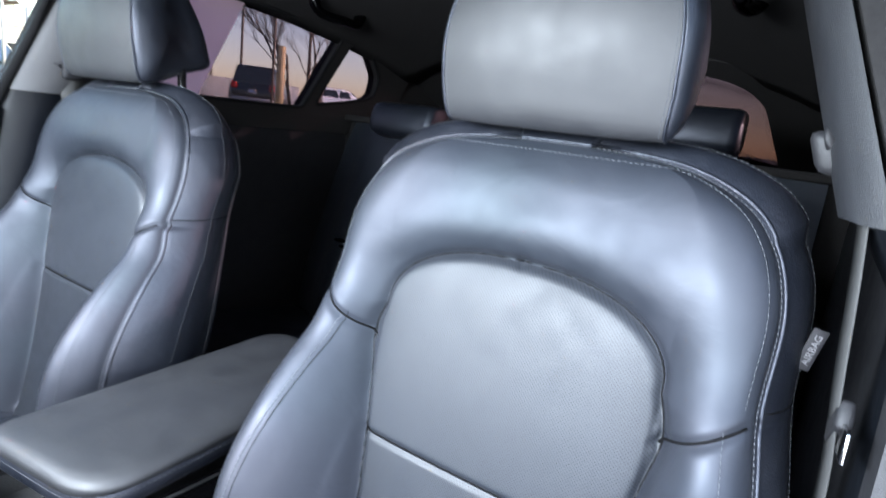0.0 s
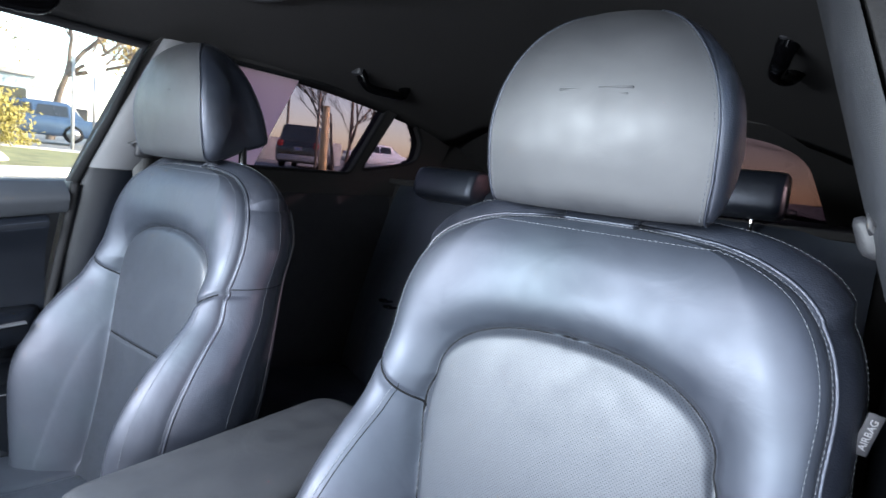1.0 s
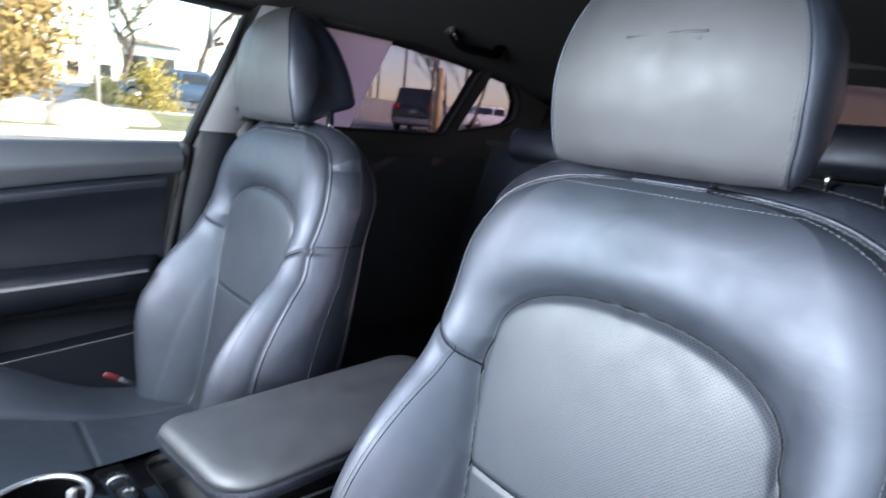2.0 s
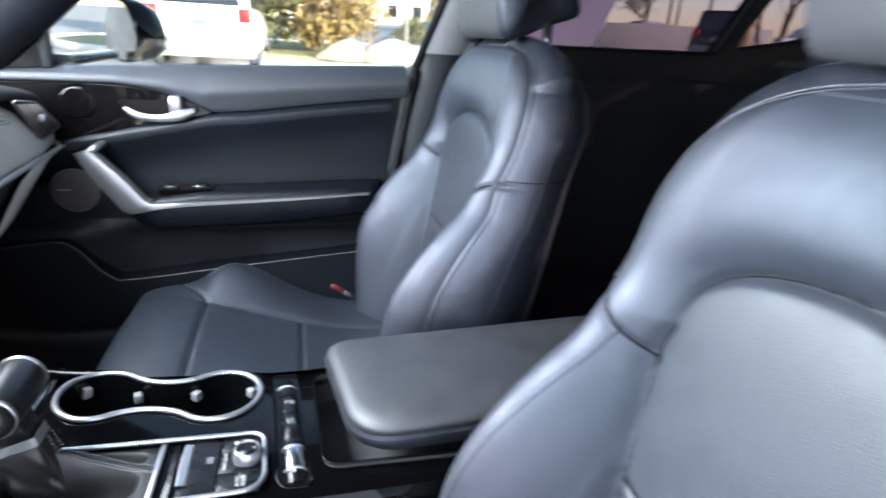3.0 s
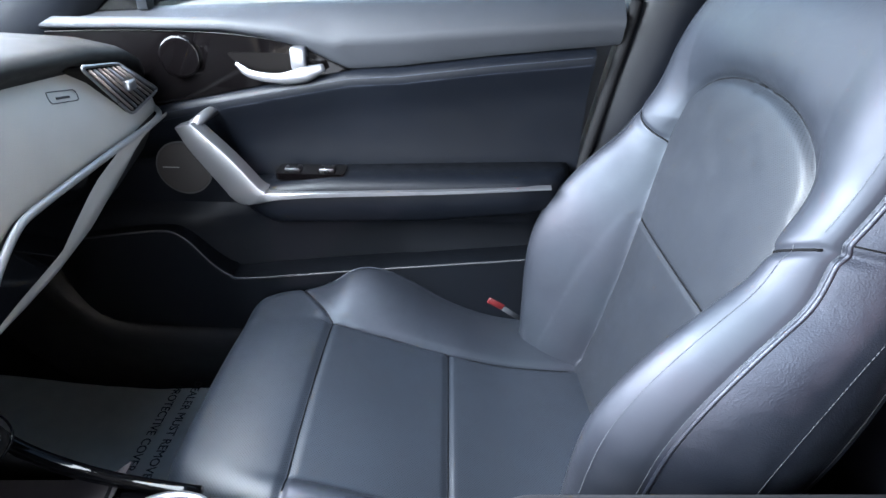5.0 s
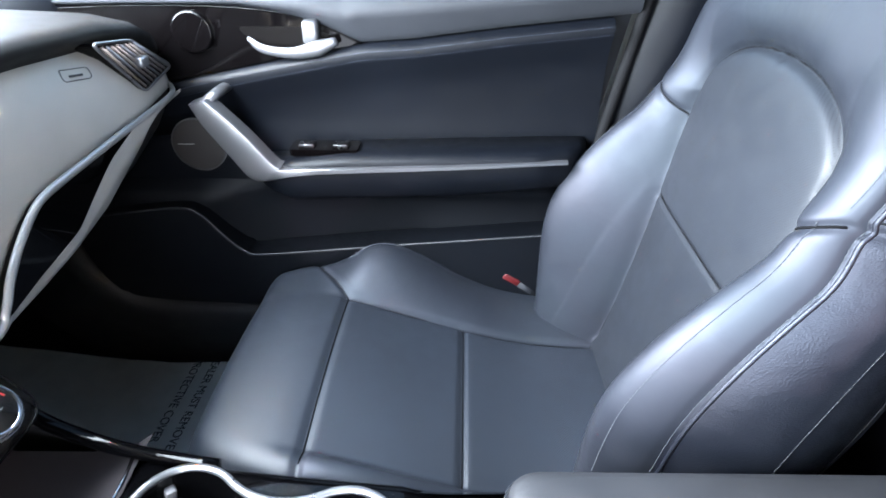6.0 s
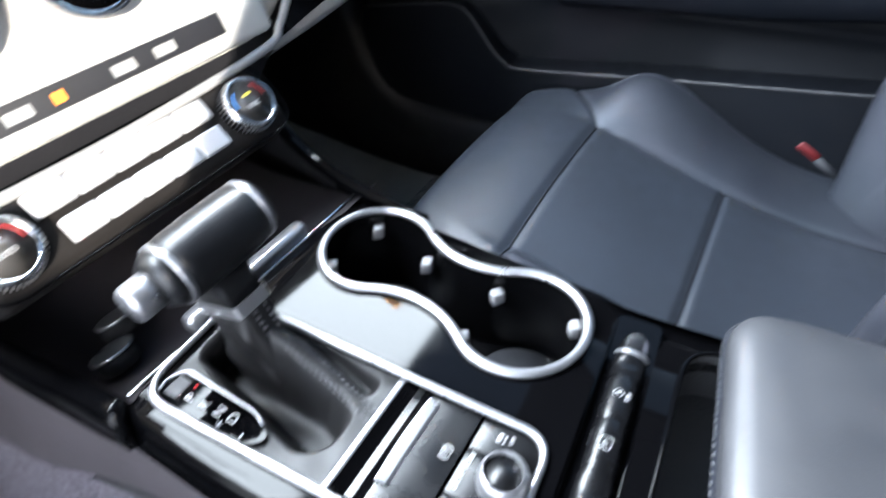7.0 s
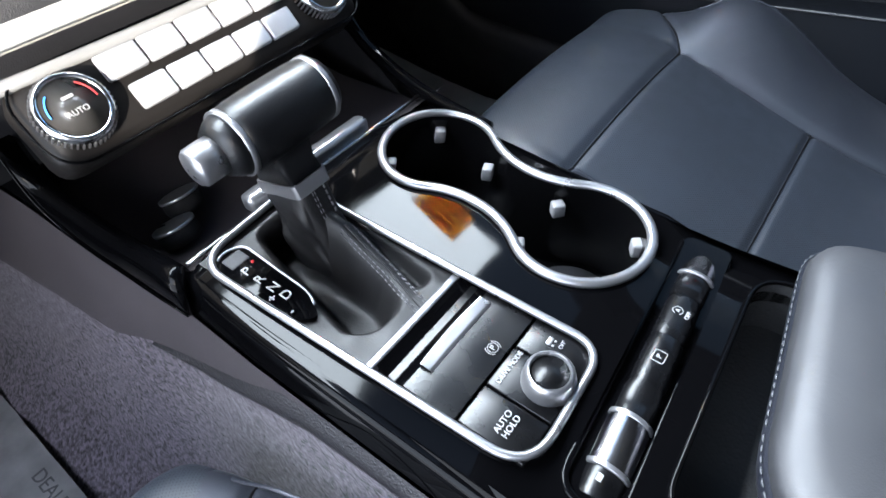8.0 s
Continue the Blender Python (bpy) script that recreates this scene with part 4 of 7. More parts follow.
for (lo, hi) in (((0.0185, 0.4545), (0.0455, 0.5005)), ((0.0470, 0.4545), (0.0790, 0.5005)), ((0.0805, 0.4545), (0.1095, 0.5005))):
    quad_bar((lo[0], lo[1], TOP - 0.008), (hi[0], hi[1], TOP - 0.0018), CONSOLE_BLACK, "mode_key", "black control key", 0.0012)
DIAL = Matrix.Translation((0.0560, 0.4850, TOP - 0.002))
dial = part("mode_dial", lathe([(0.0, 0.0), (0.0172, 0.0), (0.0172, 0.003), (0.0156, 0.0105), (0.0142, 0.0130), (0.0130, 0.0135), (0.0122, 0.0124), (0.0118, 0.0085), (0.0, 0.0070)], 48, DIAL), SATIN, console, "ribbed satin silver drive mode dial")
sharp(dial, 40)
part("dial_cap", lathe([(0.0, 0.0), (0.0119, 0.0022), (0.0119, 0.0026), (0.0, 0.0003)], 32, DIAL @ Matrix.Translation((0, 0, 0.0084))), CONSOLE_BLACK, dial, "dark hollow dial top")
for k in range(56):
    a = 2 * math.pi * k / 56
    b = rbox((-0.0005, -0.0005, 0.0005), (0.0005, 0.0007, 0.0075), 0.0)
    b.transform(DIAL @ Matrix.Rotation(a, 4, "Z") @ Matrix.Translation((0, 0.0163, 0.002)) @ Matrix.Rotation(radians(12), 4, "X"))
    part("dial_rib", b, SATIN, dial, smooth=False)


def word(body, size, x, y, z=TOP - 0.0010, turn=90, material=MARK, parent=None):
    return lettering(body, size, Matrix.Translation((x, y, z)) @ Matrix.Rotation(radians(turn), 4, "Z"), material, parent or console)


word("DRIVE MODE", 0.0047, 0.0615, 0.4605, turn=180)
word("AUTO\nHOLD", 0.0058, 0.0945, 0.4800, turn=180)
word("OFF", 0.0038, 0.0285, 0.4790, turn=180)
quad_bar((0.0270, 0.4690, TOP - 0.0018), (0.0330, 0.4725, TOP - 0.0012), MARK, "symbol", "white car symbol", r=0)
for dx in (0.0275, 0.0315):
    quad_bar((dx, 0.4735, TOP - 0.0018), (dx + 0.0015, 0.4750, TOP - 0.0012), MARK, "symbol", r=0)
word("P", 0.0058, 0.0560, 0.4440, TOP - 0.0012, 180)
for r0, a0, a1 in ((0.0036, 0.0, 6.28), (0.0050, -0.9, 0.9), (0.0050, 2.24, 4.04)):
    part("symbol", tube([(0.0560 + r0 * math.cos(q), 0.4440 + r0 * math.sin(q), TOP - 0.0010) for q in np.linspace(a0, a1, 22)], 0.00028, 4), MARK, console, "white parking brake symbol")
# gear display
GATE = rounded([(0.1205, 0.238), (0.1165, 0.322), (0.1060, 0.334), (0.0945, 0.314), (0.0925, 0.236), (0.1080, 0.229)], [0.012, 0.012, 0.010, 0.020, 0.008, 0.010], 5)
part("gear_display", prism(GATE, 2, TOP - 0.008, TOP - 0.0005), GLOSS, console, "gloss black gear display", smooth=False)
part("display_rim", tube([(x, y, TOP + 0.0002) for x, y in GATE[18:36]], 0.0010, 6), SATIN, console)
for ch, x, y in (("P", 0.1085, 0.260), ("R", 0.1078, 0.274), ("N", 0.1065, 0.288), ("D", 0.1058, 0.301), ("+", 0.1140, 0.2955), ("-", 0.1135, 0.315)):
    word(ch, 0.0112, x, y, TOP + 0.0010, 180)
quad_bar((0.0975, 0.2365, TOP - 0.001), (0.1135, 0.2500, TOP + 0.0008), SOFT_DARK, "release_key", "small black shift lock cover", 0.0008)
quad_bar((0.0985, 0.2545, TOP - 0.001), (0.1003, 0.2563, TOP + 0.0012), RED, "gear_lamp", r=0)
# lever: boot, neck, T handle along x
lever = thing("gear_lever", "black leather T-handle gear lever with satin silver ends", "gear lever")
CX, CY = 0.046, 0.255
BOOTMAT = mat("boot_leather", (0.0062, 0.0060, 0.0064), 0.46, spec=0.26, grain=0.12, grain_scale=600, wear=0.08)
# skirt of the boot: a flat rim, a rounded hollow and the ridge that runs back from the neck
HOLLOW = np.array(rounded([(0.080, 0.226), (0.106, 0.356), (0.090, 0.374), (0.026, 0.376), (0.0195, 0.32), (0.023, 0.224)], [0.014, 0.016, 0.016, 0.012, 0.02, 0.012], 6))
RIDGE_X = [(0.24, 0.044), (0.30, 0.042), (0.346, 0.0465), (0.389, 0.057)]
RIDGE_Z = [(0.24, 0.600), (0.28, 0.614), (0.30, 0.611), (0.32, 0.603), (0.35, 0.5935), (0.375, 0.5885), (0.389, 0.5875)]


def hollow_depth(x, y):
    """How far (x, y) lies inside the outline of the hollow."""
    inside, best = False, 1.0
    for (ax, ay), (bx, by) in zip(HOLLOW, np.roll(HOLLOW, -1, 0)):
        if (ay > y) != (by > y) and x < ax + (y - ay) * (bx - ax) / (by - ay):
            inside = not inside
        k = max(0.0, min(1.0, ((x - ax) * (bx - ax) + (y - ay) * (by - ay)) / ((bx - ax) ** 2 + (by - ay) ** 2 + 1e-12)))
        best = min(best, math.hypot(x - ax - k * (bx - ax), y - ay - k * (by - ay)))
    return best if inside else 0.0


def skirt_z(x, y):
    d = min(1.0, hollow_depth(x, y) / 0.015)
    base = TOP - 0.0045 - 0.030 * d * d * (3 - 2 * d) + 0.0006 * noise.noise(Vector((x * 60, y * 60, 2)))
    w = lerp_table([(0.26, 0.016), (0.31, 0.0165), (0.345, 0.0145), (0.389, 0.018)], y)
    k = math.exp(-abs((x - lerp_table(RIDGE_X, y)) / w) ** 2.4) * max(0.0, min(1.0, (y - 0.258) / 0.02))
    return base + (lerp_table(RIDGE_Z, y) - base) * k


P = np.array([[(x, y, skirt_z(x, y)) for x in np.linspace(0.0205 - 0.02 * (y - 0.22), 0.1225 - 0.042 * (y - 0.22), 62)] for y in np.linspace(0.2185, 0.3870, 96)])
part("boot_skirt", grid_from(P), BOOTMAT, lever, "soft leather skirt of the boot")


def gaiter(t, a, grow=0.0):
    """A point of the gaiter: t from the hollow up to the collar, a round it."""
    c, sn = math.cos(a), math.sin(a)
    mid = math.sin(math.pi * t) ** 1.2 * (1 if sn < 0.75 else 0.25)
    fold = mid * (0.0022 * math.sin(2 * a + 7.5 * t + 0.9) + 0.0013 * math.sin(4 * a - 9 * t) + 0.0006 * math.sin(9 * a + 14 * t)) + grow
    px = 0.0448 + (0.0200 - 0.0045 * t + fold) * math.copysign(abs(c) ** 0.55, c)
    dy = (0.0300 - 0.0055 * t + fold) * math.copysign(abs(sn) ** 0.55, sn)
    return (px, 0.277 - 0.021 * t + dy, 0.566 + 0.066 * t + 0.32 * t * dy + 0.5 * fold)


part("boot", skin([[gaiter(t, 2 * math.pi * k / 72) for k in range(72)] for t in np.linspace(0, 1, 30)]), BOOTMAT, lever, "wrinkled leather gaiter")
GREY_THREAD = mat("grey_thread", (0.055, 0.055, 0.06), 0.7)
for dx in (-0.0062, -0.0042, 0.0042, 0.0062):
    line = [gaiter(t, math.pi / 2 - dx / 0.0162 * 0.4, 0.0004) for t in np.linspace(0.98, 0.62, 14)]
    if abs(dx) < 0.005:
        line = [(0.044 + dx + 0.3 * (p[0] - 0.044 - dx), p[1], p[2]) for p in line]
    stitches([Vector(p) for p in line], [(0, 1, 0.2)] * len(line), GREY_THREAD, lever, dash=0.0034, gap=0.0016, w=0.00028)
    line = [(lerp_table(RIDGE_X, y) + dx, y, skirt_z(lerp_table(RIDGE_X, y) + dx, y) + 0.0004) for y in np.linspace(0.300, 0.3855, 40)]
    stitches([Vector(p) for p in line], [(0, 0.3, 0.95)] * len(line), GREY_THREAD, lever, dash=0.0034, gap=0.0016, w=0.00028)
part("boot_seam", tube([(lerp_table(RIDGE_X, y), y, skirt_z(lerp_table(RIDGE_X, y), y)) for y in np.linspace(0.300, 0.386, 40)], 0.0011, 6), BOOTMAT, lever, "raised leather seam")


def neck_ring(cy, z, hx, hy, tilt, r=0.4):
    return [(0.0446 + px * hx, cy + py * hy, z + tilt * py * hy) for px, py in rounded([(-1, -1), (1, -1), (1, 1), (-1, 1)], r, 4)]


sharp(part("neck_collar", skin([neck_ring(0.2565, 0.6305, 0.0158, 0.0250, 0.32, 0.22), neck_ring(0.2545, 0.6415, 0.0162, 0.0240, 0.32, 0.22)]), SATIN, lever, "satin silver collar"), 30)
part("neck", skin([neck_ring(0.2548, 0.6400, 0.0150, 0.0228, 0.32, 0.25), neck_ring(0.2515, 0.654, 0.0150, 0.0195, 0.2, 0.3), neck_ring(0.2520, 0.668, 0.0175, 0.0180, 0.1), neck_ring(0.2545, 0.685, 0.0220, 0.0190, 0.0)]), LEVER_LEATHER, lever, "dark leather lever neck")
HM = Matrix.Translation((CX, CY, 0.690)) @ Matrix.Rotation(radians(2), 4, "Y") @ Matrix.Rotation(radians(-90), 4, "Y")
# profile along the handle's axis: passenger end first
hp = [(0.0, 0.050), (0.015, 0.050), (0.0205, 0.047), (0.0232, 0.041), (0.0245, 0.03), (0.025, 0.0), (0.0245, -0.022), (0.0232, -0.034), (0.0, -0.034)]
part("handle", lathe(hp, 40, HM), LEVER_LEATHER, lever, "smooth black leather T-handle")
for h, r in ((0.040, 0.0243), (-0.033, 0.0240)):
    part("handle_ring", lathe([(r - 0.003, h - 0.002), (r, h - 0.002), (r, h + 0.002), (r - 0.003, h + 0.002)], 40, HM), SATIN, lever, "satin silver ring")
part("end_cap", lathe([(0.0, -0.034), (0.0228, -0.034), (0.0205, -0.040), (0.0165, -0.046), (0.0, -0.046)], 40, HM), LEVER_LEATHER, lever, "smooth black end cone")
part("release_button", lathe([(0.0, -0.04), (0.0135, -0.042), (0.0135, -0.062), (0.0115, -0.0645), (0.0, -0.0655)], 36, HM), SATIN, lever, "satin silver release button")
# bars behind the handle
part("tray_latch", rbox((-0.073, 0.197, 0.586), (0.064, 0.211, 0.603), 0.005), SATIN, console, "satin bar at the tray")

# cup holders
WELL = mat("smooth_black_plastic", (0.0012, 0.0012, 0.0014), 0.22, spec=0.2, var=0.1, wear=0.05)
cups = part("cup_ring", tube([(x, y, TOP + 0.0025) for x, y in cup_outline(0.0025, 150)], 0.0042, 10, closed=True, flat=0.8), SATIN, console, "satin silver cup holder ring")
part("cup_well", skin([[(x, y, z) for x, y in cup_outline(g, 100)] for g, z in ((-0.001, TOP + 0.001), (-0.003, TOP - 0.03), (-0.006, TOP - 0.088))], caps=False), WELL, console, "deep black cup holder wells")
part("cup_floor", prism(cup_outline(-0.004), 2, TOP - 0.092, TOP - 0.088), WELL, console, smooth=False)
for (cx, cy) in CUPS:
    part("cup_mat", lathe([(0.0, 0.0), (0.040, 0.0), (0.040, 0.003), (0.0, 0.003)], 36, Matrix.Translation((cx, cy, TOP - 0.0876))), SOFT, console, "round rubber cup mat")
GRIP = mat("grey_grip_rubber", (0.14, 0.14, 0.145), 0.4)
for (cx, cy), angs in zip(CUPS, ((218, 308, 113), (229, 125, 304))):
    for a in angs:
        b = rbox((0.0, -0.0055, -0.007), (0.010, 0.0055, 0.006), 0.0018)
        b.transform(Matrix.Translation((cx, cy, TOP - 0.017)) @ Matrix.Rotation(radians(a), 4, "Z") @ Matrix.Translation((CUP_R - 0.009, 0, 0)))
        part("cup_grip", b, GRIP, cups, "grey spring grip")
# switch strip: a rounded bar of keys sunk between two glossy lips
SW = part("switch_bar", prism(STRIP, 2, TOP - 0.018, TOP - 0.008), GLOSS, console, "black switch strip", smooth=False)
part("strip_lip", tube([(x, y, TOP + 0.0004 + crown(x, y)) for x, y in STRIP], 0.0026, 8, closed=True, flat=0.7), GLOSS, console, "gloss black lip round the switches")


def bar_key(lo, hi, r, sag=0.0, n=14):
    """A key of the strip: a rounded bar from lo to hi, hollowed between its ends by sag."""
    rings = []
    for t in np.linspace(0, 1, 9):
        x = lo + (hi - lo) * t
        dip = sag * math.sin(math.pi * t)
        edge = 0.0007 if t in (0.0, 1.0) else 0.0
        z0, w = TOP - 0.006 + crown(x, strip_y(x)), r - edge
        rings.append([(x, strip_y(x) + w * math.sin(a), z0 + (w * 0.72 - dip) * math.cos(a)) for a in np.linspace(-1.57, 1.57, n)] + [(x, strip_y(x) + w * 0.9, z0 - 0.006), (x, strip_y(x) - w * 0.9, z0 - 0.006)])
    return skin(rings)


for lo, hi, name, m, r, sag, lab in ((-0.1165, -0.112, "end_stop", GLOSS, 0.0125, 0.0, "black end stop"), (-0.1115, -0.079, "seat_switch", CHROME, 0.0128, 0.0, "chrome seat climate switch"), (-0.078, -0.055, "saddle_key", CONSOLE_BLACK, 0.0118, 0.0025, "hollowed black key"), (-0.0545, -0.0165, "stop_start_key", CONSOLE_BLACK, 0.0115, 0.0, "black switch"), (-0.0160, 0.0225, "parking_key", CONSOLE_BLACK, 0.0115, 0.0, "black switch"), (0.0230, 0.0465, "saddle_key", CONSOLE_BLACK, 0.0118, 0.0025, "hollowed black key"), (0.0475, 0.083, "seat_switch", CHROME, 0.0130, 0.0, "chrome seat climate switch"), (0.084, 0.1005, "seat_heat_key", CONSOLE_BLACK, 0.0128, 0.0, "black rounded end key")):
    k = part(name, bar_key(lo, hi, r, sag), m, SW, lab)
    sharp(k, 50)
    if m is CHROME:
        for xx in (lo + 0.001, hi - 0.001):
            part("switch_rim", bar_key(xx - 0.0016, xx + 0.0016, r + 0.0007), SATIN, k)
STRIP_TOP = TOP - 0.006 + 0.0115 * 0.72 + 0.0002
word("OFF", 0.0040, -0.0375, strip_y(-0.0375) + 0.0052, STRIP_TOP - 0.0010, 180)
tube_a = tube([(-0.0375 + 0.0033 * math.cos(q), strip_y(-0.0375) - 0.0018 + 0.0033 * math.sin(q), STRIP_TOP - 0.0001) for q in np.linspace(0.6, 6.0, 18)], 0.0003, 4)
part("symbol", tube_a, MARK, SW, "white stop-start symbol")
word("A", 0.0040, -0.0375, strip_y(-0.0375) - 0.0018, STRIP_TOP, 180)
word("P", 0.0050, 0.0030, strip_y(0.003) - 0.0004, STRIP_TOP, 180)
part("symbol", tube([(0.003 + a * 0.0044, strip_y(0.003) - 0.0004 + b * 0.0038, STRIP_TOP) for a, b in rounded([(-1, -1), (1, -1), (1, 1), (-1, 1)], 0.3, 3)], 0.0003, 4, closed=True), MARK, SW, "white parking symbol")
part("symbol", rbox((0.090, strip_y(0.092) - 0.0040, STRIP_TOP - 0.0002), (0.0945, strip_y(0.092) - 0.0008, STRIP_TOP + 0.0006), 0.0002), MARK, SW, "white seat symbol")
# storage tray and armrest lid
TRAY_RUBBER = mat("ribbed_tray_rubber", (0.028, 0.028, 0.029), 0.6, spec=0.25, grain=0.6, grain_scale=350, var=0.15)
part("bin_well", skin([[(x, y, z) for x, y in BIN] for z in (TOP, TOP - 0.05)], caps=False), TRAY_RUBBER, console, "ribbed rubber storage tray")
part("tray_floor", prism(BIN, 2, TOP - 0.056, TOP - 0.050), TRAY_RUBBER, console, smooth=False)
part("bin_rim", tube([(x, y, TOP + 0.0006) for x, y in BIN], 0.0018, 6, closed=True), GLOSS, console)


def arm_ring(z, grow):
    return [(x, y, z + 0.045 * max(0.0, y - 0.62)) for x, y in rounded([(0.092 + grow, 0.604 - grow), (0.088 + grow, 1.03 + grow), (-0.118 - grow, 1.03 + grow), (-0.122 - grow, 0.577 - grow)], [0.06, 0.04, 0.05, 0.04], 10)]


# the front of the console top rises towards the dashboard
for ob in [*console.children_recursive, *lever.children_recursive]:
    if ob.type == "MESH" and (ob.parent != lever or ob.name.startswith(("boot_skirt", "boot_seam", "stitching"))):
        for v in ob.data.vertices:
            x, y, z = v.co
            if y < 0.40 and z > 0.56:
                k = lift(y) * min(1.0, (z - 0.56) / 0.02) * min(1.0, max(0.0, (0.158 + x) / 0.04))
                v.co = (x + 0.35 * k, y + 1.07 * k, z + k)


arm = thing("armrest", "black leather centre armrest lid with pale stitching", "armrest")
part("lid_base", skin([arm_ring(0.592, -0.02), arm_ring(0.597, -0.008), arm_ring(0.605, -0.004)]), SOFT_DARK, arm, "dark plastic lid base")
part("lid_side", skin([arm_ring(0.603, -0.003), arm_ring(0.608, 0.0), arm_ring(0.618, 0.0015), arm_ring(0.624, 0.0)], caps=False), LEATHER_SIDE, arm, "leather lid border")
part("lid_pad", skin([arm_ring(0.624, 0.0), arm_ring(0.632, -0.002), arm_ring(0.638, -0.007), arm_ring(0.642, -0.016), arm_ring(0.6445, -0.035), arm_ring(0.646, -0.07)]), HEAD_LEATHER, arm, "padded leather lid")
e = arm_ring(0.6205, 0.0014)
stitches([Vector(p) for p in e + e[:1]], [(p[0] + 0.015, (p[1] - 0.8) * 0.4, 0.02) for p in e + e[:1]], mat("dim_thread", (0.018, 0.02, 0.024), 0.7), arm, dash=0.0045, gap=0.0016, w=0.0003)


# ---- passenger front door ----
door = thing("car_door", "closed black front passenger door with silver grab handle", "car door")
DX = -0.70
HANDLE_SATIN = mat("dark_satin_silver", (0.21, 0.21, 0.22), 0.34, metal=0.85, var=0.06, wear=0.04, wear_scale=60)
core = [(-0.20, 0.22), (-0.20, 0.93), (-0.02, 0.945), (0.38, 0.960), (0.795, 0.978), (0.752, 0.74), (0.735, 0.62), (0.745, 0.22)]
part("door_core", prism(core, 0, -0.79, DX, 0.0), DOOR_PLASTIC, door, smooth=False)


def top_trim(y):
    zt = float(np.interp(y, [-0.02, 0.38, 0.79], [0.955, 0.974, 0.990]))
    zb = float(np.interp(y, [-0.05, 0.05, 0.20, 0.30, 0.383, 0.46, 0.60, 0.79], [0.928, 0.929, 0.927, 0.912, 0.880, 0.886, 0.904, 0.924]))
    h = zt - zb
    ridge = zb + 0.42 * h if y > 0.38 else zb + 0.3 * h
    return [(DX - 0.03, y, zt - 0.006), (DX - 0.014, y, zt), (DX + 0.002, y, zt - 0.004), (DX + 0.018, y, zt - 0.18 * h - 0.006), (DX + 0.030, y, ridge + 0.012), (DX + 0.033, y, ridge), (DX + 0.029, y, ridge - 0.006), (DX + 0.026, y, zb + 0.008), (DX + 0.018, y, zb)]


part("belt_trim", loft(np.linspace(-0.18, 0.792, 60), top_trim, 9), PAD, door, "grey soft upper door trim")


def leather_sec(y):
    zt = float(np.interp(y, [-0.05, 0.05, 0.125, 0.262, 0.383, 0.46, 0.60, 0.79], [0.80, 0.81, 0.828, 0.856, 0.879, 0.884, 0.902, 0.922]))
    return [(DX + 0.016, y, zt), (DX + 0.032, y, zt - 0.003), (DX + 0.037, y, zt - 0.012), (DX + 0.034, y, zt - 0.026), (DX + 0.022, y, zt - 0.045), (DX + 0.013, y, zt - 0.085), (DX + 0.011, y, 0.75), (DX + 0.016, y, 0.70), (DX + 0.012, y, 0.62)]


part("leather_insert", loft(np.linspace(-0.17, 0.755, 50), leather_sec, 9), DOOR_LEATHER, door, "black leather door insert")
DARK_THREAD = mat("dark_thread", (0.022, 0.028, 0.045), 0.7)
ys = np.linspace(0.02, 0.75, 90)
for k in (2, 3):
    p = [leather_sec(y)[k] for y in ys]
    stitches([(q[0] + 0.0003, q[1], q[2] + (0.004 if k == 3 else 0.002)) for q in p], [(1, 0, 0.1)] * len(p), DARK_THREAD, door)
SPEAR = smooth_line([(-0.15, 0.922), (0.05, 0.930), (0.204, 0.928), (0.30, 0.913), (0.383, 0.879)], 30) + smooth_line([(0.383, 0.879), (0.262, 0.857), (0.125, 0.829), (-0.15, 0.78)], 24)[1:]
part("spear_trim", prism([tuple(p) for p in SPEAR], 0, DX, DX + 0.024, 0.003), DOOR_GLOSS, door, "piano black trim blade", smooth=False)
part("spear_edge", tube([(DX + 0.0245, p[0], p[1]) for p in SPEAR[2:30]], 0.0014, 6), DOOR_GLOSS, door)
# recess behind the release lever
REC = rounded([(0.195, 0.902), (0.31, 0.902), (0.35, 0.885), (0.30, 0.868), (0.23, 0.870)], 0.012, 5)
part("lever_recess", prism(REC, 0, DX + 0.022, DX + 0.0252), mat("brown_black_recess", (0.0012, 0.0009, 0.0009), 0.3, spec=0.1), door, smooth=False)
lv = smooth_line([(DX + 0.030, 0.212, 0.887), (DX + 0.036, 0.235, 0.873), (DX + 0.040, 0.275, 0.868), (DX + 0.042, 0.31, 0.873), (DX + 0.037, 0.348, 0.885)], 28)
part("door_lever", tube(lv, [float(np.interp(i, [0, 4, 14, 22, 27], [0.003, 0.006, 0.008, 0.012, 0.006])) for i in range(28)], 12, flat=0.5, up=(1, 0, 0)), HANDLE_SATIN, door, "satin silver door release")
part("lock_tab", rbox((DX + 0.022, 0.298, 0.880), (DX + 0.043, 0.322, 0.914), 0.005), HANDLE_SATIN, door, "satin silver lock tab")


def disc(c, r, h, material, parent, name, label=""):
    m = Matrix.Translation(c) @ Matrix.Rotation(radians(90), 4, "Y")
    return part(name, lathe([(0, 0), (r, 0), (r, h * 0.6), (r * 0.97, h * 0.95), (r * 0.93, h), (0, h * 1.04)], 44, m), material, parent, label)


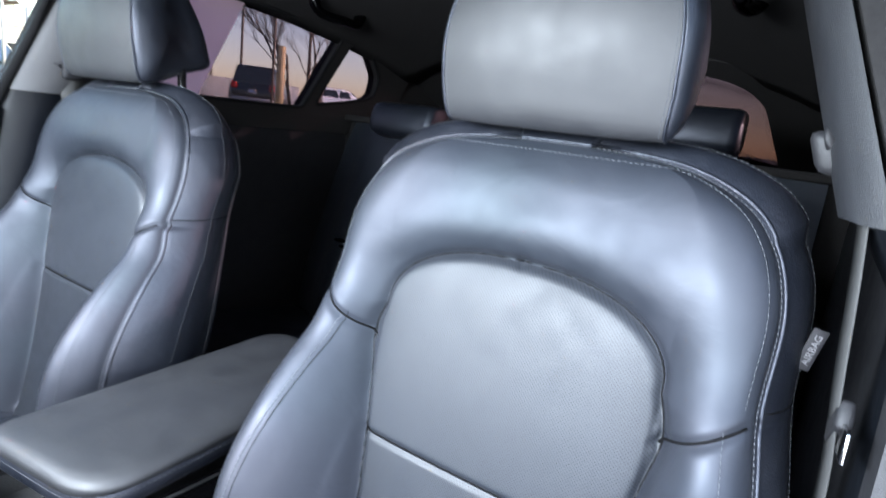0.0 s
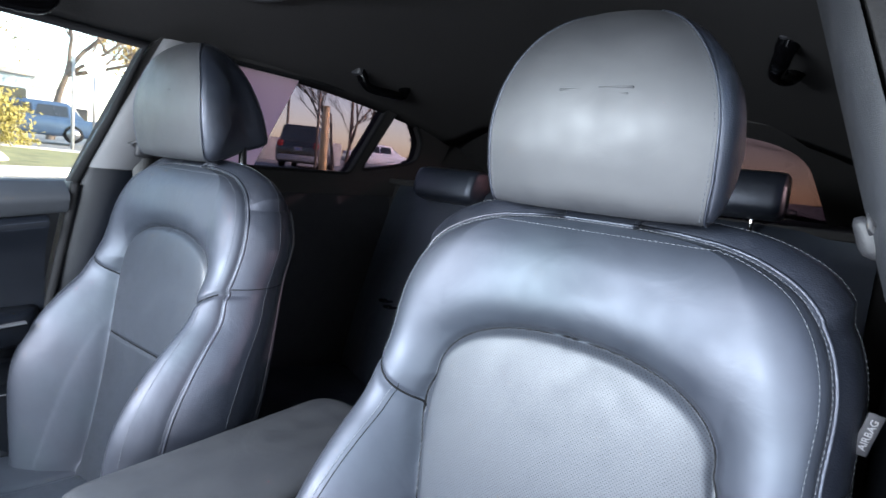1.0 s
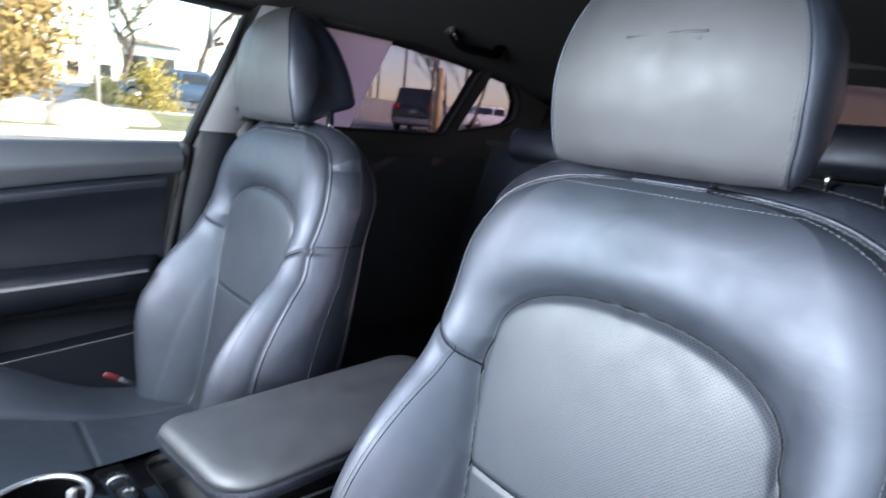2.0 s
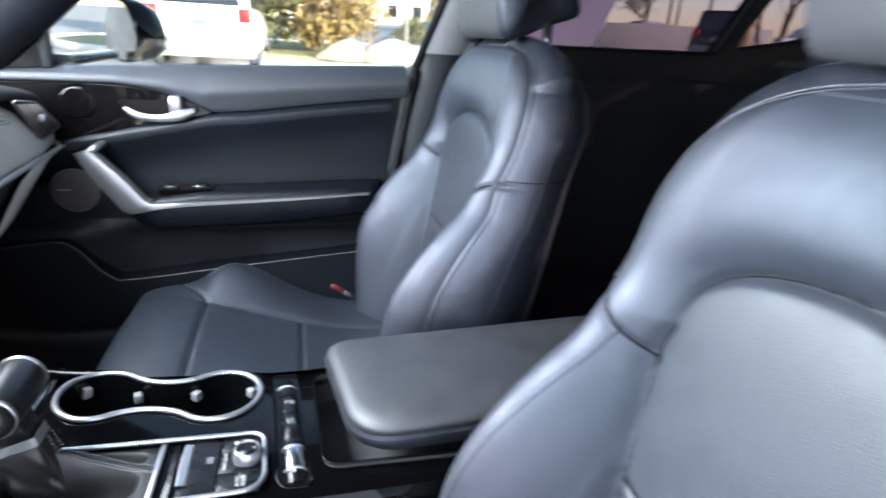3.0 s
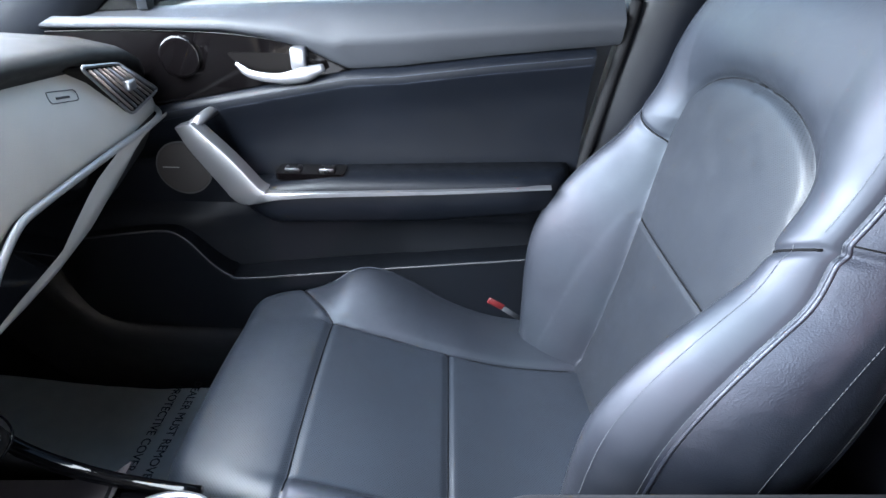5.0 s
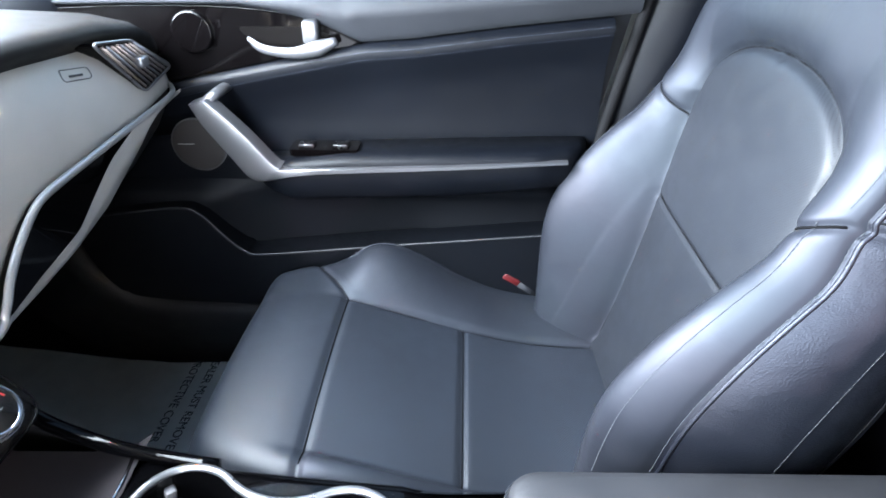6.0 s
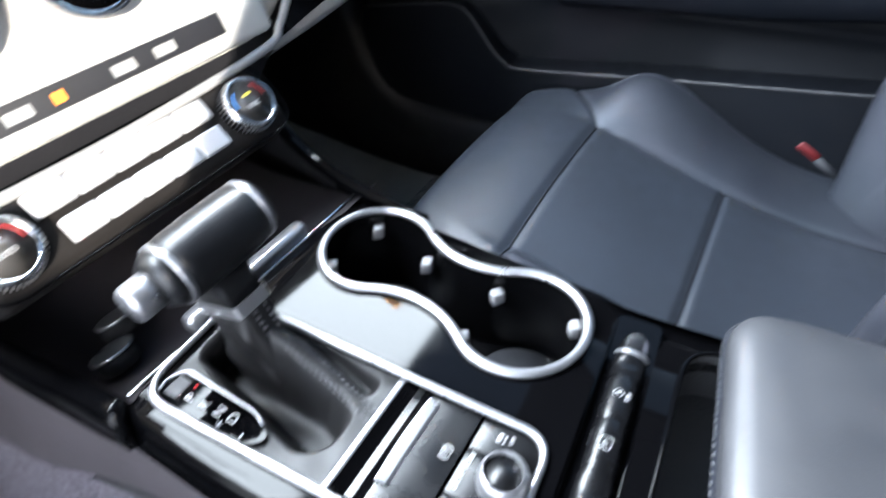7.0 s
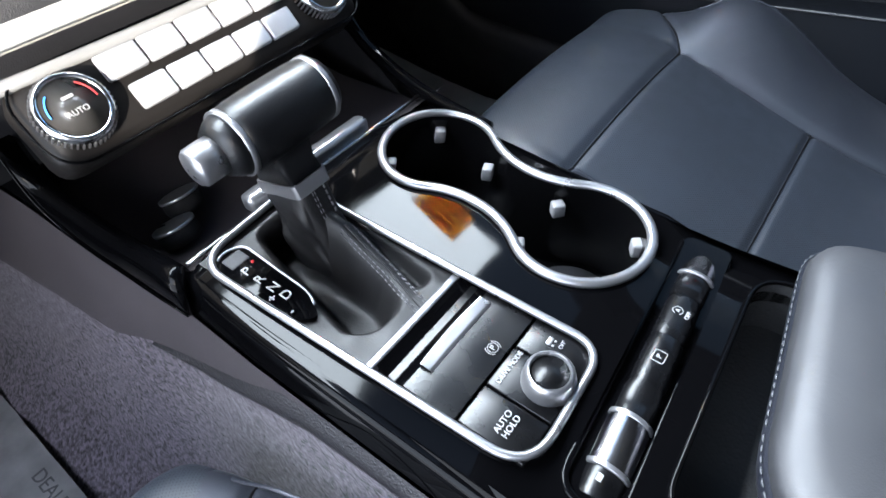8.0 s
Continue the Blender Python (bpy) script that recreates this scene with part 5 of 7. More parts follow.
MESH_GREY = mat("speaker_mesh", (0.060, 0.058, 0.058), 0.6, spec=0.15, grain=0.3, grain_scale=1400)
tw = disc((DX + 0.024, 0.128, 0.894), 0.028, 0.004, MESH_GREY, door, "tweeter", "round grey metal tweeter grille")
part("tweeter_rim", lathe([(0.027, 0.0), (0.031, 0.0), (0.031, 0.006), (0.027, 0.006)], 44, Matrix.Translation((DX + 0.0235, 0.128, 0.894)) @ Matrix.Rotation(radians(90), 4, "Y")), DOOR_GLOSS, tw)
sp = disc((DX + 0.016, 0.096, 0.713), 0.045, 0.009, mat("dark_speaker_mesh", (0.028, 0.025, 0.024), 0.6, spec=0.2, grain=0.3, grain_scale=1400), door, "speaker", "round dark speaker grille")
part("speaker_rim", lathe([(0.0445, 0.004), (0.0462, 0.004), (0.0462, 0.008), (0.0445, 0.008)], 44, Matrix.Translation((DX + 0.016, 0.096, 0.713)) @ Matrix.Rotation(radians(90), 4, "Y")), PILLAR, sp)
part("speaker_mark", rbox((DX + 0.0245, 0.062, 0.714), (DX + 0.0256, 0.089, 0.7155), 0), MARK, sp, smooth=False)


def arm_sec(y):
    w = float(np.interp(y, [0.165, 0.185, 0.21, 0.26, 0.66, 0.71, 0.735], [0.020, 0.055, 0.078, 0.089, 0.089, 0.075, 0.045]))
    zt = float(np.interp(y, [0.165, 0.20, 0.245, 0.27, 0.35, 0.70], [0.712, 0.698, 0.703, 0.712, 0.722, 0.734]))
    zb = float(np.interp(y, [0.165, 0.19, 0.222, 0.258, 0.51, 0.735], [0.700, 0.672, 0.650, 0.636, 0.645, 0.668]))
    return [(DX, y, zt), (DX + w * 0.8, y, zt), (DX + w * 0.95, y, zt - 0.004), (DX + w, y, zt - 0.012), (DX + w, y, (zt + zb) / 2), (DX + w * 0.95, y, zb + 0.014), (DX + w * 0.80, y, zb + 0.003), (DX, y, zb)]


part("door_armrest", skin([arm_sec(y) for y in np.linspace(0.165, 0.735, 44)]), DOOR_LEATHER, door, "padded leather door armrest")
up_edge = smooth_line([(0.156, 0.812), (0.206, 0.758), (0.240, 0.714), (0.252, 0.706), (0.272, 0.703), (0.511, 0.712), (0.70, 0.722)], 26)
low_edge = smooth_line([(0.70, 0.7165), (0.511, 0.7055), (0.300, 0.6945), (0.235, 0.682), (0.212, 0.681), (0.197, 0.690), (0.178, 0.718), (0.143, 0.771), (0.128, 0.804)], 26)
rings = []
for a, b in zip(up_edge, low_edge[::-1]):
    w = b - a
    g = 0.004 / max(np.linalg.norm(w), 0.006)
    xi = -0.616 if a[0] > 0.27 else -0.632
    rings.append([(x, *(a + w * k)) for x, k in ((xi, 0.0), (-0.608, 0.0), (-0.604, g * 0.5), (-0.603, 1.4 * g if g < 0.3 else 0.4), (-0.603, 1 - 1.4 * g if g < 0.3 else 0.6), (-0.605, 1 - 0.4 * g), (-0.610, 1.0), (xi, 1.0))])
sharp(part("grab_handle", skin(rings), HANDLE_SATIN, door, "satin silver grab handle"), 40)
part("handle_post", tube([(DX + 0.01, 0.168, 0.815), (-0.64, 0.162, 0.813), (-0.615, 0.150, 0.804)], 0.0095, 12, flat=0.8), HANDLE_SATIN, door, "silver handle post")
SWP = rounded([(-0.672, 0.262), (-0.628, 0.262), (-0.628, 0.372), (-0.672, 0.372)], 0.008, 4)
swp = part("switch_plate", prism(SWP, 2, 0.716, 0.7265), DOOR_GLOSS, door, "gloss black window switch plate", smooth=False)
for y0 in (0.275, 0.33):
    sw = part("window_switch", rbox((-0.660, y0, 0.724), (-0.638, y0 + 0.026, 0.7315), 0.003), CONSOLE_BLACK, swp, "window switch")
    part("switch_edge", tube([(-0.638, y0 + 0.002, 0.7312), (-0.638, y0 + 0.024, 0.7312)], 0.0009, 6), SATIN, sw)
LOW = smooth_line([(-0.14, 0.585), (-0.057, 0.599), (0.048, 0.612), (0.086, 0.600), (0.126, 0.551), (0.152, 0.528), (0.19, 0.521), (0.42, 0.545), (0.643, 0.567), (0.738, 0.577)], 70)
FOOT = smooth_line([(0.738, 0.425), (0.40, 0.412), (0.131, 0.409), (-0.059, 0.419), (-0.109, 0.445), (-0.138, 0.505), (-0.146, 0.56)], 40)
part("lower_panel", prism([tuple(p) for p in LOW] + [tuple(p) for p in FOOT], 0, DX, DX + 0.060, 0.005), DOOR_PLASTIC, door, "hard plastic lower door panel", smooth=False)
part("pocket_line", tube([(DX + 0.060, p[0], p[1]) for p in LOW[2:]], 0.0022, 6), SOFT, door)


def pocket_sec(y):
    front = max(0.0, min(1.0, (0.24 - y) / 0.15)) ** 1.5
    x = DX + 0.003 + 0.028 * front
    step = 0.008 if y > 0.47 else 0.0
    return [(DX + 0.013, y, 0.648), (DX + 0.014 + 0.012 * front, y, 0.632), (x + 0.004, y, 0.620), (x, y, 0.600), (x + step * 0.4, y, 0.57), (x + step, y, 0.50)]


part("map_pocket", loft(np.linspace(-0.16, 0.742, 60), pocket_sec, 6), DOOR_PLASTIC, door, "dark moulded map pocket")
part("door_seal", tube([(DX + 0.012, y, z) for y, z in smooth_line([(0.735, 0.24), (0.735, 0.50), (0.745, 0.62), (0.765, 0.74), (0.80, 0.93), (0.808, 0.985)], 30)], 0.009, 8), RUBBER, door)
# glass, sail and mirror
win = part("window_pane", to_side(prism([(0.06, 0.955), (0.80, 0.985), (0.905, 1.27), (0.36, 1.275), (0.09, 1.03)], 2, 0.012, 0.016), -1), CLEAR, door, "clear door glass", smooth=False)
win.visible_shadow = False
part("window_frame", to_side(tube([(0.09, 1.035, 0.0), (0.36, 1.280, 0.0), (0.6, 1.29, 0.0), (0.90, 1.28, 0.0), (0.86, 1.13, 0.0), (0.81, 0.985, 0.0)], 0.009, 8), -1), RUBBER, door, "black window seal")
part("sail_panel", to_side(prism([(-0.10, 0.945), (0.074, 0.956), (0.074, 1.03), (0.02, 0.985)], 2, -0.004, 0.02, 0.003), -1), DOOR_GLOSS, door, "gloss black corner panel", smooth=False)
part("sail_post", to_side(prism([(0.070, 0.956), (0.086, 0.957), (0.092, 1.05), (0.074, 1.03)], 2, -0.008, 0.02, 0.002), -1), DOOR_PLASTIC, door, smooth=False)
mirror = thing("wing_mirror", "black wing mirror outside the passenger window", "mirror")
mo = smooth_line([(0.085, 0.985), (0.10, 1.055), (0.145, 1.095), (0.20, 1.09), (0.235, 1.045), (0.24, 1.0), (0.215, 0.968), (0.15, 0.958)], 48, closed=True)
mc = (0.165, 1.025)
sec = [[(mc[0] + (p[0] - mc[0]) * k + (x + 0.90) * 0.3, mc[1] + (p[1] - mc[1]) * k) for p in mo] for x, k in ((-0.90, 0.97), (-0.905, 1.0), (-0.94, 0.98), (-0.98, 0.8), (-1.0, 0.4))]
# the housing opens to the rear: built along y, face towards the cabin and the rear
MW = Matrix.Translation((-0.90, 0.165, 1.025)) @ Matrix.Rotation(radians(-50), 4, "Z")
shape = [(p[0] - mc[0], p[1] - mc[1]) for p in mo]
house = [[(d, a * k, b * k) for a, b in shape] for d, k in ((0.0, 0.97), (-0.006, 1.0), (-0.04, 0.97), (-0.075, 0.75), (-0.09, 0.35))]
hm = skin(house)
hm.transform(MW)
part("housing", hm, GLOSS, mirror, "black mirror housing")
gm = skin([[(0.002, a * k, b * k) for a, b in shape] for k in (0.9, 0.5)])
gm.transform(MW)
part("mirror_glass", gm, mat("mirror_silver", (0.9, 0.9, 0.9), 0.01, metal=1.0, var=0.0), mirror, "silvered mirror glass", smooth=False)
part("mirror_arm", tube([(-0.72, 0.06, 0.965), (-0.80, 0.08, 0.965), (-0.90, 0.14, 0.975)], [0.03, 0.025, 0.02], 10, flat=0.5), GLOSS, mirror)


# ---- dashboard ----
dash = thing("dashboard", "dark and grey dashboard with silver trim line and round vents", "dashboard", kind="structure")


def dash_sec(x):
    z1 = float(np.interp(x, [-0.70, -0.65, -0.60, -0.5, -0.36, 0, 0.7], [0.865, 0.905, 0.928, 0.946, 0.955, 0.95, 0.95]))
    yb = float(np.interp(x, [-0.70, -0.66, -0.55, 0], [0.04, 0.085, 0.10, 0.09]))
    return [(x, -0.62, z1 + 0.0), (x, -0.2, z1 + 0.012), (x, 0.02, z1 + 0.004), (x, yb - 0.02, z1 - 0.006), (x, yb - 0.004, z1 - 0.014), (x, yb - 0.006, z1 - 0.026), (x, yb - 0.022, z1 - 0.034), (x, yb - 0.022, z1 - 0.038)]


part("dash_top", loft(np.linspace(-0.70, 0.70, 44), dash_sec, 8), DASH_TOP, dash, "soft black dash top pad")


def face_sec(x):
    top = dash_sec(x)[-1]
    zt = float(np.interp(x, [-0.70, -0.47, -0.345, -0.30, -0.278, -0.258, -0.24, -0.22, -0.20, -0.17, 0.2, 0.7], [0.815, 0.812, 0.806, 0.803, 0.795, 0.783, 0.77, 0.753, 0.735, 0.728, 0.728, 0.728]))
    yb = float(np.interp(x, [-0.70, -0.66, -0.55, 0], [0.04, 0.082, 0.10, 0.10]))
    return [top, (x, yb - 0.010, top[2] - 0.012), (x, yb - 0.002, (top[2] + zt) / 2), (x, yb, zt + 0.012), (x, yb - 0.004, zt)]


part("dash_face", loft(np.linspace(-0.695, 0.70, 70), face_sec, 5), DASH, dash, "grey vinyl dash face and glovebox")


def under_sec(x):
    top = face_sec(x)[-1]
    zt, y = top[2], top[1]
    return [top, (x, y - 0.006, zt - 0.020), (x, y - 0.03, zt - 0.06), (x, y - 0.09, zt - 0.13), (x, -0.25, zt - 0.22)]




def wedge(x):
    """Lower edges of the gloss blade and of the grey panel under the trim."""
    return float(np.interp(x, [-0.62, -0.5, -0.44, -0.42, -0.385, -0.34, -0.26, -0.19], [0.810, 0.806, 0.790, 0.782, 0.765, 0.742, 0.729, 0.715])), float(np.interp(x, [-0.66, -0.58, -0.53, -0.42, -0.34, -0.28, -0.19], [0.808, 0.795, 0.772, 0.732, 0.715, 0.708, 0.700]))


part("trim_blade", loft(np.linspace(-0.60, -0.195, 34), lambda x: [(x, 0.104, wedge(x)[0] + 0.9 * (face_sec(x)[-1][2] - wedge(x)[0])), (x, 0.101, wedge(x)[0])], 2), GLOSS, dash, "gloss black blade under the trim")
part("glove_lower", loft(np.linspace(-0.655, -0.195, 34), lambda x: [(x, 0.0985, wedge(x)[0] + 0.004), (x, 0.097, wedge(x)[0] * 0.5 + wedge(x)[1] * 0.5), (x, 0.088, wedge(x)[1]), (x, 0.05, wedge(x)[1] - 0.006)], 4), DASH, dash, "grey lower glovebox panel")
part("dash_underside", loft(np.linspace(-0.69, 0.70, 40), under_sec, 5), SOFT_DARK, dash)
line = smooth_line([(-0.685, 0.062, 0.818), (-0.62, 0.100, 0.815), (-0.47, 0.104, 0.811), (-0.345, 0.106, 0.807), (-0.30, 0.107, 0.804), (-0.278, 0.107, 0.796), (-0.258, 0.107, 0.784), (-0.24, 0.107, 0.771), (-0.22, 0.108, 0.754), (-0.20, 0.110, 0.735), (-0.17, 0.112, 0.721), (0.0, 0.114, 0.714), (0.17, 0.112, 0.716)], 90)
part("trim_line", tube(line, 0.0038, 10, flat=1.3), SILVER_PAINT, dash, "satin silver dash trim")
# airbag mark: outline and unreadable lettering


def face_y(x, z):
    q = sorted((p[2], p[1]) for p in face_sec(x))
    return float(np.interp(z, [p[0] for p in q], [p[1] for p in q]))


part("airbag_mark", tube([(x, face_y(x, z) + 0.0016, z) for x, z in rounded([(-0.459, 0.8835), (-0.409, 0.8915), (-0.409, 0.904), (-0.459, 0.896)], 0.006, 5)], 0.0006, 5, closed=True), PILLAR, dash, "embossed outline")
part("airbag_word", prism([(-0.445, 0.8895), (-0.423, 0.893), (-0.423, 0.8955), (-0.445, 0.892)], 1, face_y(-0.434, 0.893) - 0.004, face_y(-0.434, 0.893) + 0.002), PILLAR, dash, smooth=False)
# end vent: a slanted field of slats
VT = [(-0.462, 0.921), (-0.544, 0.909), (-0.632, 0.855), (-0.547, 0.841)]
vent = part("side_vent", prism(rounded(VT, 0.010, 4), 1, 0.06, 0.1035), GLOSS, dash, "black side air vent", smooth=False)
part("vent_rim", tube([(x, 0.104, z) for x, z in rounded(VT, 0.010, 4)], 0.0022, 6, closed=True), SATIN, vent)
mat_slat = mat("brown_grey_slat", (0.16, 0.13, 0.115), 0.35)
for k in range(8):
    t = (k + 0.7) / 8.4
    p0, p1 = Vector(VT[0]).lerp(Vector(VT[1]), t), Vector(VT[3]).lerp(Vector(VT[2]), t)
    p0, p1 = p0.lerp(p1, 0.08), p0.lerp(p1, 0.92)
    part("vent_slat", tube([(p0.x, 0.106, p0.y), (p1.x, 0.106, p1.y)], 0.0022, 6), SATIN if k % 3 == 1 else mat_slat, vent, "thin vent slat")
part("vent_tab", rbox((-0.557, 0.104, 0.874), (-0.537, 0.116, 0.888), 0.003), SATIN, vent, "silver vent tab")
# round centre vents
for x in (-0.150, -0.035, 0.080):
    M = Matrix.Translation((x, 0.108, 0.843)) @ Matrix.Rotation(radians(-84), 4, "X")
    v = part("round_vent", lathe([(0.037, -0.012), (0.038, 0.0), (0.041, 0.004), (0.044, 0.003), (0.046, -0.006), (0.046, -0.014)], 44, M), CHROME, dash, "chrome ringed round air vent")
    part("vent_cup", lathe([(0.0, -0.0085), (0.034, -0.008), (0.0378, 0.001)], 40, M), GLOSS, v)
    part("vent_hub", lathe([(0.0, 0.0), (0.012, 0.0), (0.012, 0.006), (0.009, 0.009), (0.0, 0.009)], 28, M @ Matrix.Translation((0, 0, -0.007))), SATIN, v, "silver vent hub")
    for k in range(4):
        b = rbox((0.011, -0.0035, -0.009), (0.036, 0.0035, 0.002), 0.001)
        b.transform(M @ Matrix.Rotation(radians(90 * k + 20), 4, "Z"))
        part("vent_blade", b, SATIN, v)
# media keys
MK = Matrix.Translation((0.0, 0.108, 0.758)) @ Matrix.Rotation(radians(-72), 4, "X") @ Matrix.Rotation(math.pi, 4, "Z")
b = rbox((-0.19, -0.022, -0.03), (0.19, 0.024, 0.0), 0.006)
b.transform(MK)
part("media_panel", b, mat("pale_silver_panel", (0.55, 0.55, 0.53), 0.38, metal=0.2, var=0.05, wear=0.03), dash, "silver media control panel")
b = rbox((-0.135, -0.008, 0.0), (0.135, 0.011, 0.0012), 0.0005)
b.transform(MK)
scr = part("key_strip", b, SOFT_DARK, dash, "dark strip of media keys")
AMBER = bpy.data.materials.new("amber_lamp")
AMBER.use_nodes = True
AMBER.node_tree.nodes["Principled BSDF"].inputs["Base Color"].default_value = (0.9, 0.25, 0.03, 1)
for x0, m in ((-0.09, AMBER), (-0.066, MARK), (-0.03, AMBER), (0.02, MARK), (0.06, MARK)):
    b = rbox((x0, -0.003, 0.001), (x0 + (0.02 if m is MARK else 0.009), 0.005, 0.0016), 0)
    b.transform(MK)
    part("key_mark", b, m, scr, smooth=False)
# climate panel
CL = Matrix.Translation((0.006, 0.134, 0.694)) @ Matrix.Rotation(radians(-48), 4, "X") @ Matrix.Rotation(math.pi, 4, "Z")
cp = rbox((-0.147, -0.036, -0.05), (0.155, 0.034, 0.0), 0.016, 4)
cp.transform(CL)
part("climate_panel", cp, mat("satin_climate_black", (0.010, 0.009, 0.0085), 0.38, spec=0.14, var=0.1, wear=0.05), dash, "black climate control panel")
part("climate_rim", (lambda q: (q.transform(CL), q)[1])(tube([(x, y, 0.0) for x, y in rounded([(-0.147, -0.036), (0.155, -0.036), (0.155, 0.034), (-0.147, 0.034)], 0.028, 8)], 0.0011, 6, closed=True)), GLOSS, dash)
for x in (-0.116, 0.116):
    KM = CL @ Matrix.Translation((x, -0.003, 0))
    k = part("climate_knob", lathe([(0, 0), (0.0255, 0), (0.0255, 0.011), (0.0238, 0.0148), (0.0218, 0.0155), (0.0208, 0.0135), (0, 0.0135)], 44, KM), CHROME, dash, "chrome climate knob")
    part("knob_face", lathe([(0, 0.0), (0.0206, 0.0), (0, 0.0008)], 40, KM @ Matrix.Translation((0, 0, 0.0138))), mat("grey_knob_face", (0.028, 0.027, 0.026), 0.25, spec=0.5), k, "dark grey knob face")
    for j in range(44):
        b = rbox((-0.0006, -0.0005, 0.001), (0.0006, 0.0008, 0.010), 0)
        b.transform(KM @ Matrix.Rotation(2 * math.pi * j / 44, 4, "Z") @ Matrix.Translation((0, 0.0255, 0)))
        part("knob_rib", b, SATIN, k, smooth=False)
    lettering("AUTO" if x < 0 else "SYNC", 0.0056, KM @ Matrix.Translation((0, -0.004, 0.0148)), MARK, k)
    for a0, m in ((0, RED), (130, mat("blue_mark", (0.05, 0.3, 0.8), 0.5))):
        arc = [(0.0168 * math.cos(radians(a0 + q)), 0.0168 * math.sin(radians(a0 + q)), 0.0148) for q in range(0, 60, 6)]
        t = tube(arc, 0.0006, 5)
        t.transform(KM)
        part("temperature_arc", t, m, k)
    b = rbox((-0.004, 0.006, 0.0146), (0.004, 0.008, 0.0152), 0)
    b.transform(KM)
    part("knob_mark", b, mat("yellow_mark", (0.8, 0.6, 0.05), 0.5) if x > 0 else MARK, k, smooth=False)
BUTTON = mat("pale_silver_button", (0.46, 0.46, 0.47), 0.35, metal=0.4, var=0.04)
for yy, xs in ((0.014, (0.083, 0.050, 0.017, -0.016, -0.049, -0.084)), (-0.013, (0.080, 0.049, 0.018, -0.013, -0.044, -0.076))):
    for xa, xb in zip(xs, xs[1:]):
        b = rbox((xb + 0.0009, yy - 0.010, -0.002), (xa - 0.0009, yy + 0.010, 0.0045), 0.002)
        b.transform(CL)
        k = part("climate_button", b, BUTTON, dash, "satin silver climate button")


# ---- rear of the cabin ----
rear = thing("rear_seat", "dark leather rear bench with raised headrests", "car seat")


def rear_back(x):
    e = 0.05 * (abs(x) / 0.62) ** 4
    d = 0.025 * abs(math.sin(x / 0.31 * math.pi)) ** 2
    return [(x, 1.50 + 0.02 - d + e, 0.44), (x, 1.56 - d + e, 0.60), (x, 1.63 - d + e, 0.80), (x, 1.70 - d + e, 0.98), (x, 1.73 + e, 1.035), (x, 1.77, 1.05), (x, 1.82, 1.045)]


part("backrest", loft(np.linspace(-0.66, 0.66, 45), rear_back, 7), LEATHER, rear, "dark leather rear backrest")


def rear_cush(x):
    d = 0.02 * (abs(x) / 0.62) ** 2
    return [(x, 1.10, 0.22), (x, 1.08, 0.40), (x, 1.11, 0.455 + d), (x, 1.25, 0.465 + d), (x, 1.45, 0.43 + d), (x, 1.56, 0.42 + d)]


part("cushion", loft(np.linspace(-0.66, 0.66, 31), rear_cush, 6), LEATHER, rear, "dark leather rear cushion")
for x in (-0.38, 0.38):
    sec = smooth_line([(1.66, 1.065), (1.65, 1.10), (1.67, 1.145), (1.71, 1.155), (1.75, 1.14), (1.76, 1.08), (1.73, 1.05)], 28, closed=True)
    lift = 1.065 if x < 0 else 1.125
    rh = part("rear_headrest", skin([[(x + a * 0.11, 1.705 + (y - 1.705) * k, lift + (z - 1.12) * k) for y, z in sec] for a, k in ((-1, 0.75), (-0.95, 0.93), (-0.8, 1.0), (0.8, 1.0), (0.95, 0.93), (1, 0.75))]), LEATHER_SIDE, rear, "low black rear headrest")
    for s in (-1, 1):
        part("headrest_post", tube([(x + s * 0.05, 1.715, 0.99), (x + s * 0.05, 1.715, lift - 0.02)], 0.006, 10), CHROME, rh)
for x, z in ((-0.47, 0.69), (-0.45, 0.675)):
    part("anchor_loop", tube(smooth_line([(x - 0.012, 1.575, z), (x - 0.012, 1.545, z + 0.004), (x + 0.012, 1.545, z + 0.004), (x + 0.012, 1.575, z)], 14), 0.004, 8), GLOSS, rear, "black metal child seat anchor")
# Unseen panel, added to stop daylight leaking past the backrest.
tagged(part("wall_bench", rbox((-0.72, 1.80, 0.2), (0.72, 1.86, 1.03), 0.0), LINER, None, smooth=False), "dark panel added behind the rear bench against light leaks", "wall", kind="structure")
tagged(part("shelf", rbox((-0.72, 1.76, 1.03), (0.72, 2.62, 1.05), 0.005), LINER, None), "dark cloth parcel shelf", "shelf", kind="structure")
# tail: rear glass in its frame
TAIL_OUT = [(-0.66, 1.93), (0.66, 1.93), (0.66, 2.70), (-0.66, 2.70)]
TAIL_HOLE = rounded([(-0.47, 2.01), (0.47, 2.01), (0.53, 2.60), (-0.53, 2.60)], [0.16, 0.16, 0.05, 0.05], 8)


def tail(bm):
    for v in bm.verts:
        v.co.z += 1.305 - 0.36 * (v.co.y - 1.93) - 0.06 * (abs(v.co.x) / 0.66) ** 2
    return bm


tagged(part("wall_tail", tail(plate_with_holes(TAIL_OUT, [TAIL_HOLE], 0.0, 0.03, step=0.06)), LINER, None, smooth=False), "dark tailgate frame", "wall", kind="structure")
tagged(part("window_tail", tail(plate_with_holes(TAIL_HOLE, [], 0.012, 0.016, step=0.12)), TAIL_TINT, None), "tinted rear window", "window", kind="structure")
tagged(part("wall_back", rbox((-0.80, 2.62, 0.14), (0.80, 2.72, 1.06), 0.0), SOFT_DARK, None, smooth=False), "dark boot wall", "wall", kind="structure")
for s in (-1, 1):
    tagged(part("wall_quarter", rbox((s * 0.66 if s > 0 else -0.80, 1.985, 0.14), (0.80 if s > 0 else -0.66, 2.70, 1.27), 0.0), LINER, None, smooth=False), "dark rear quarter trim", "wall", kind="structure")


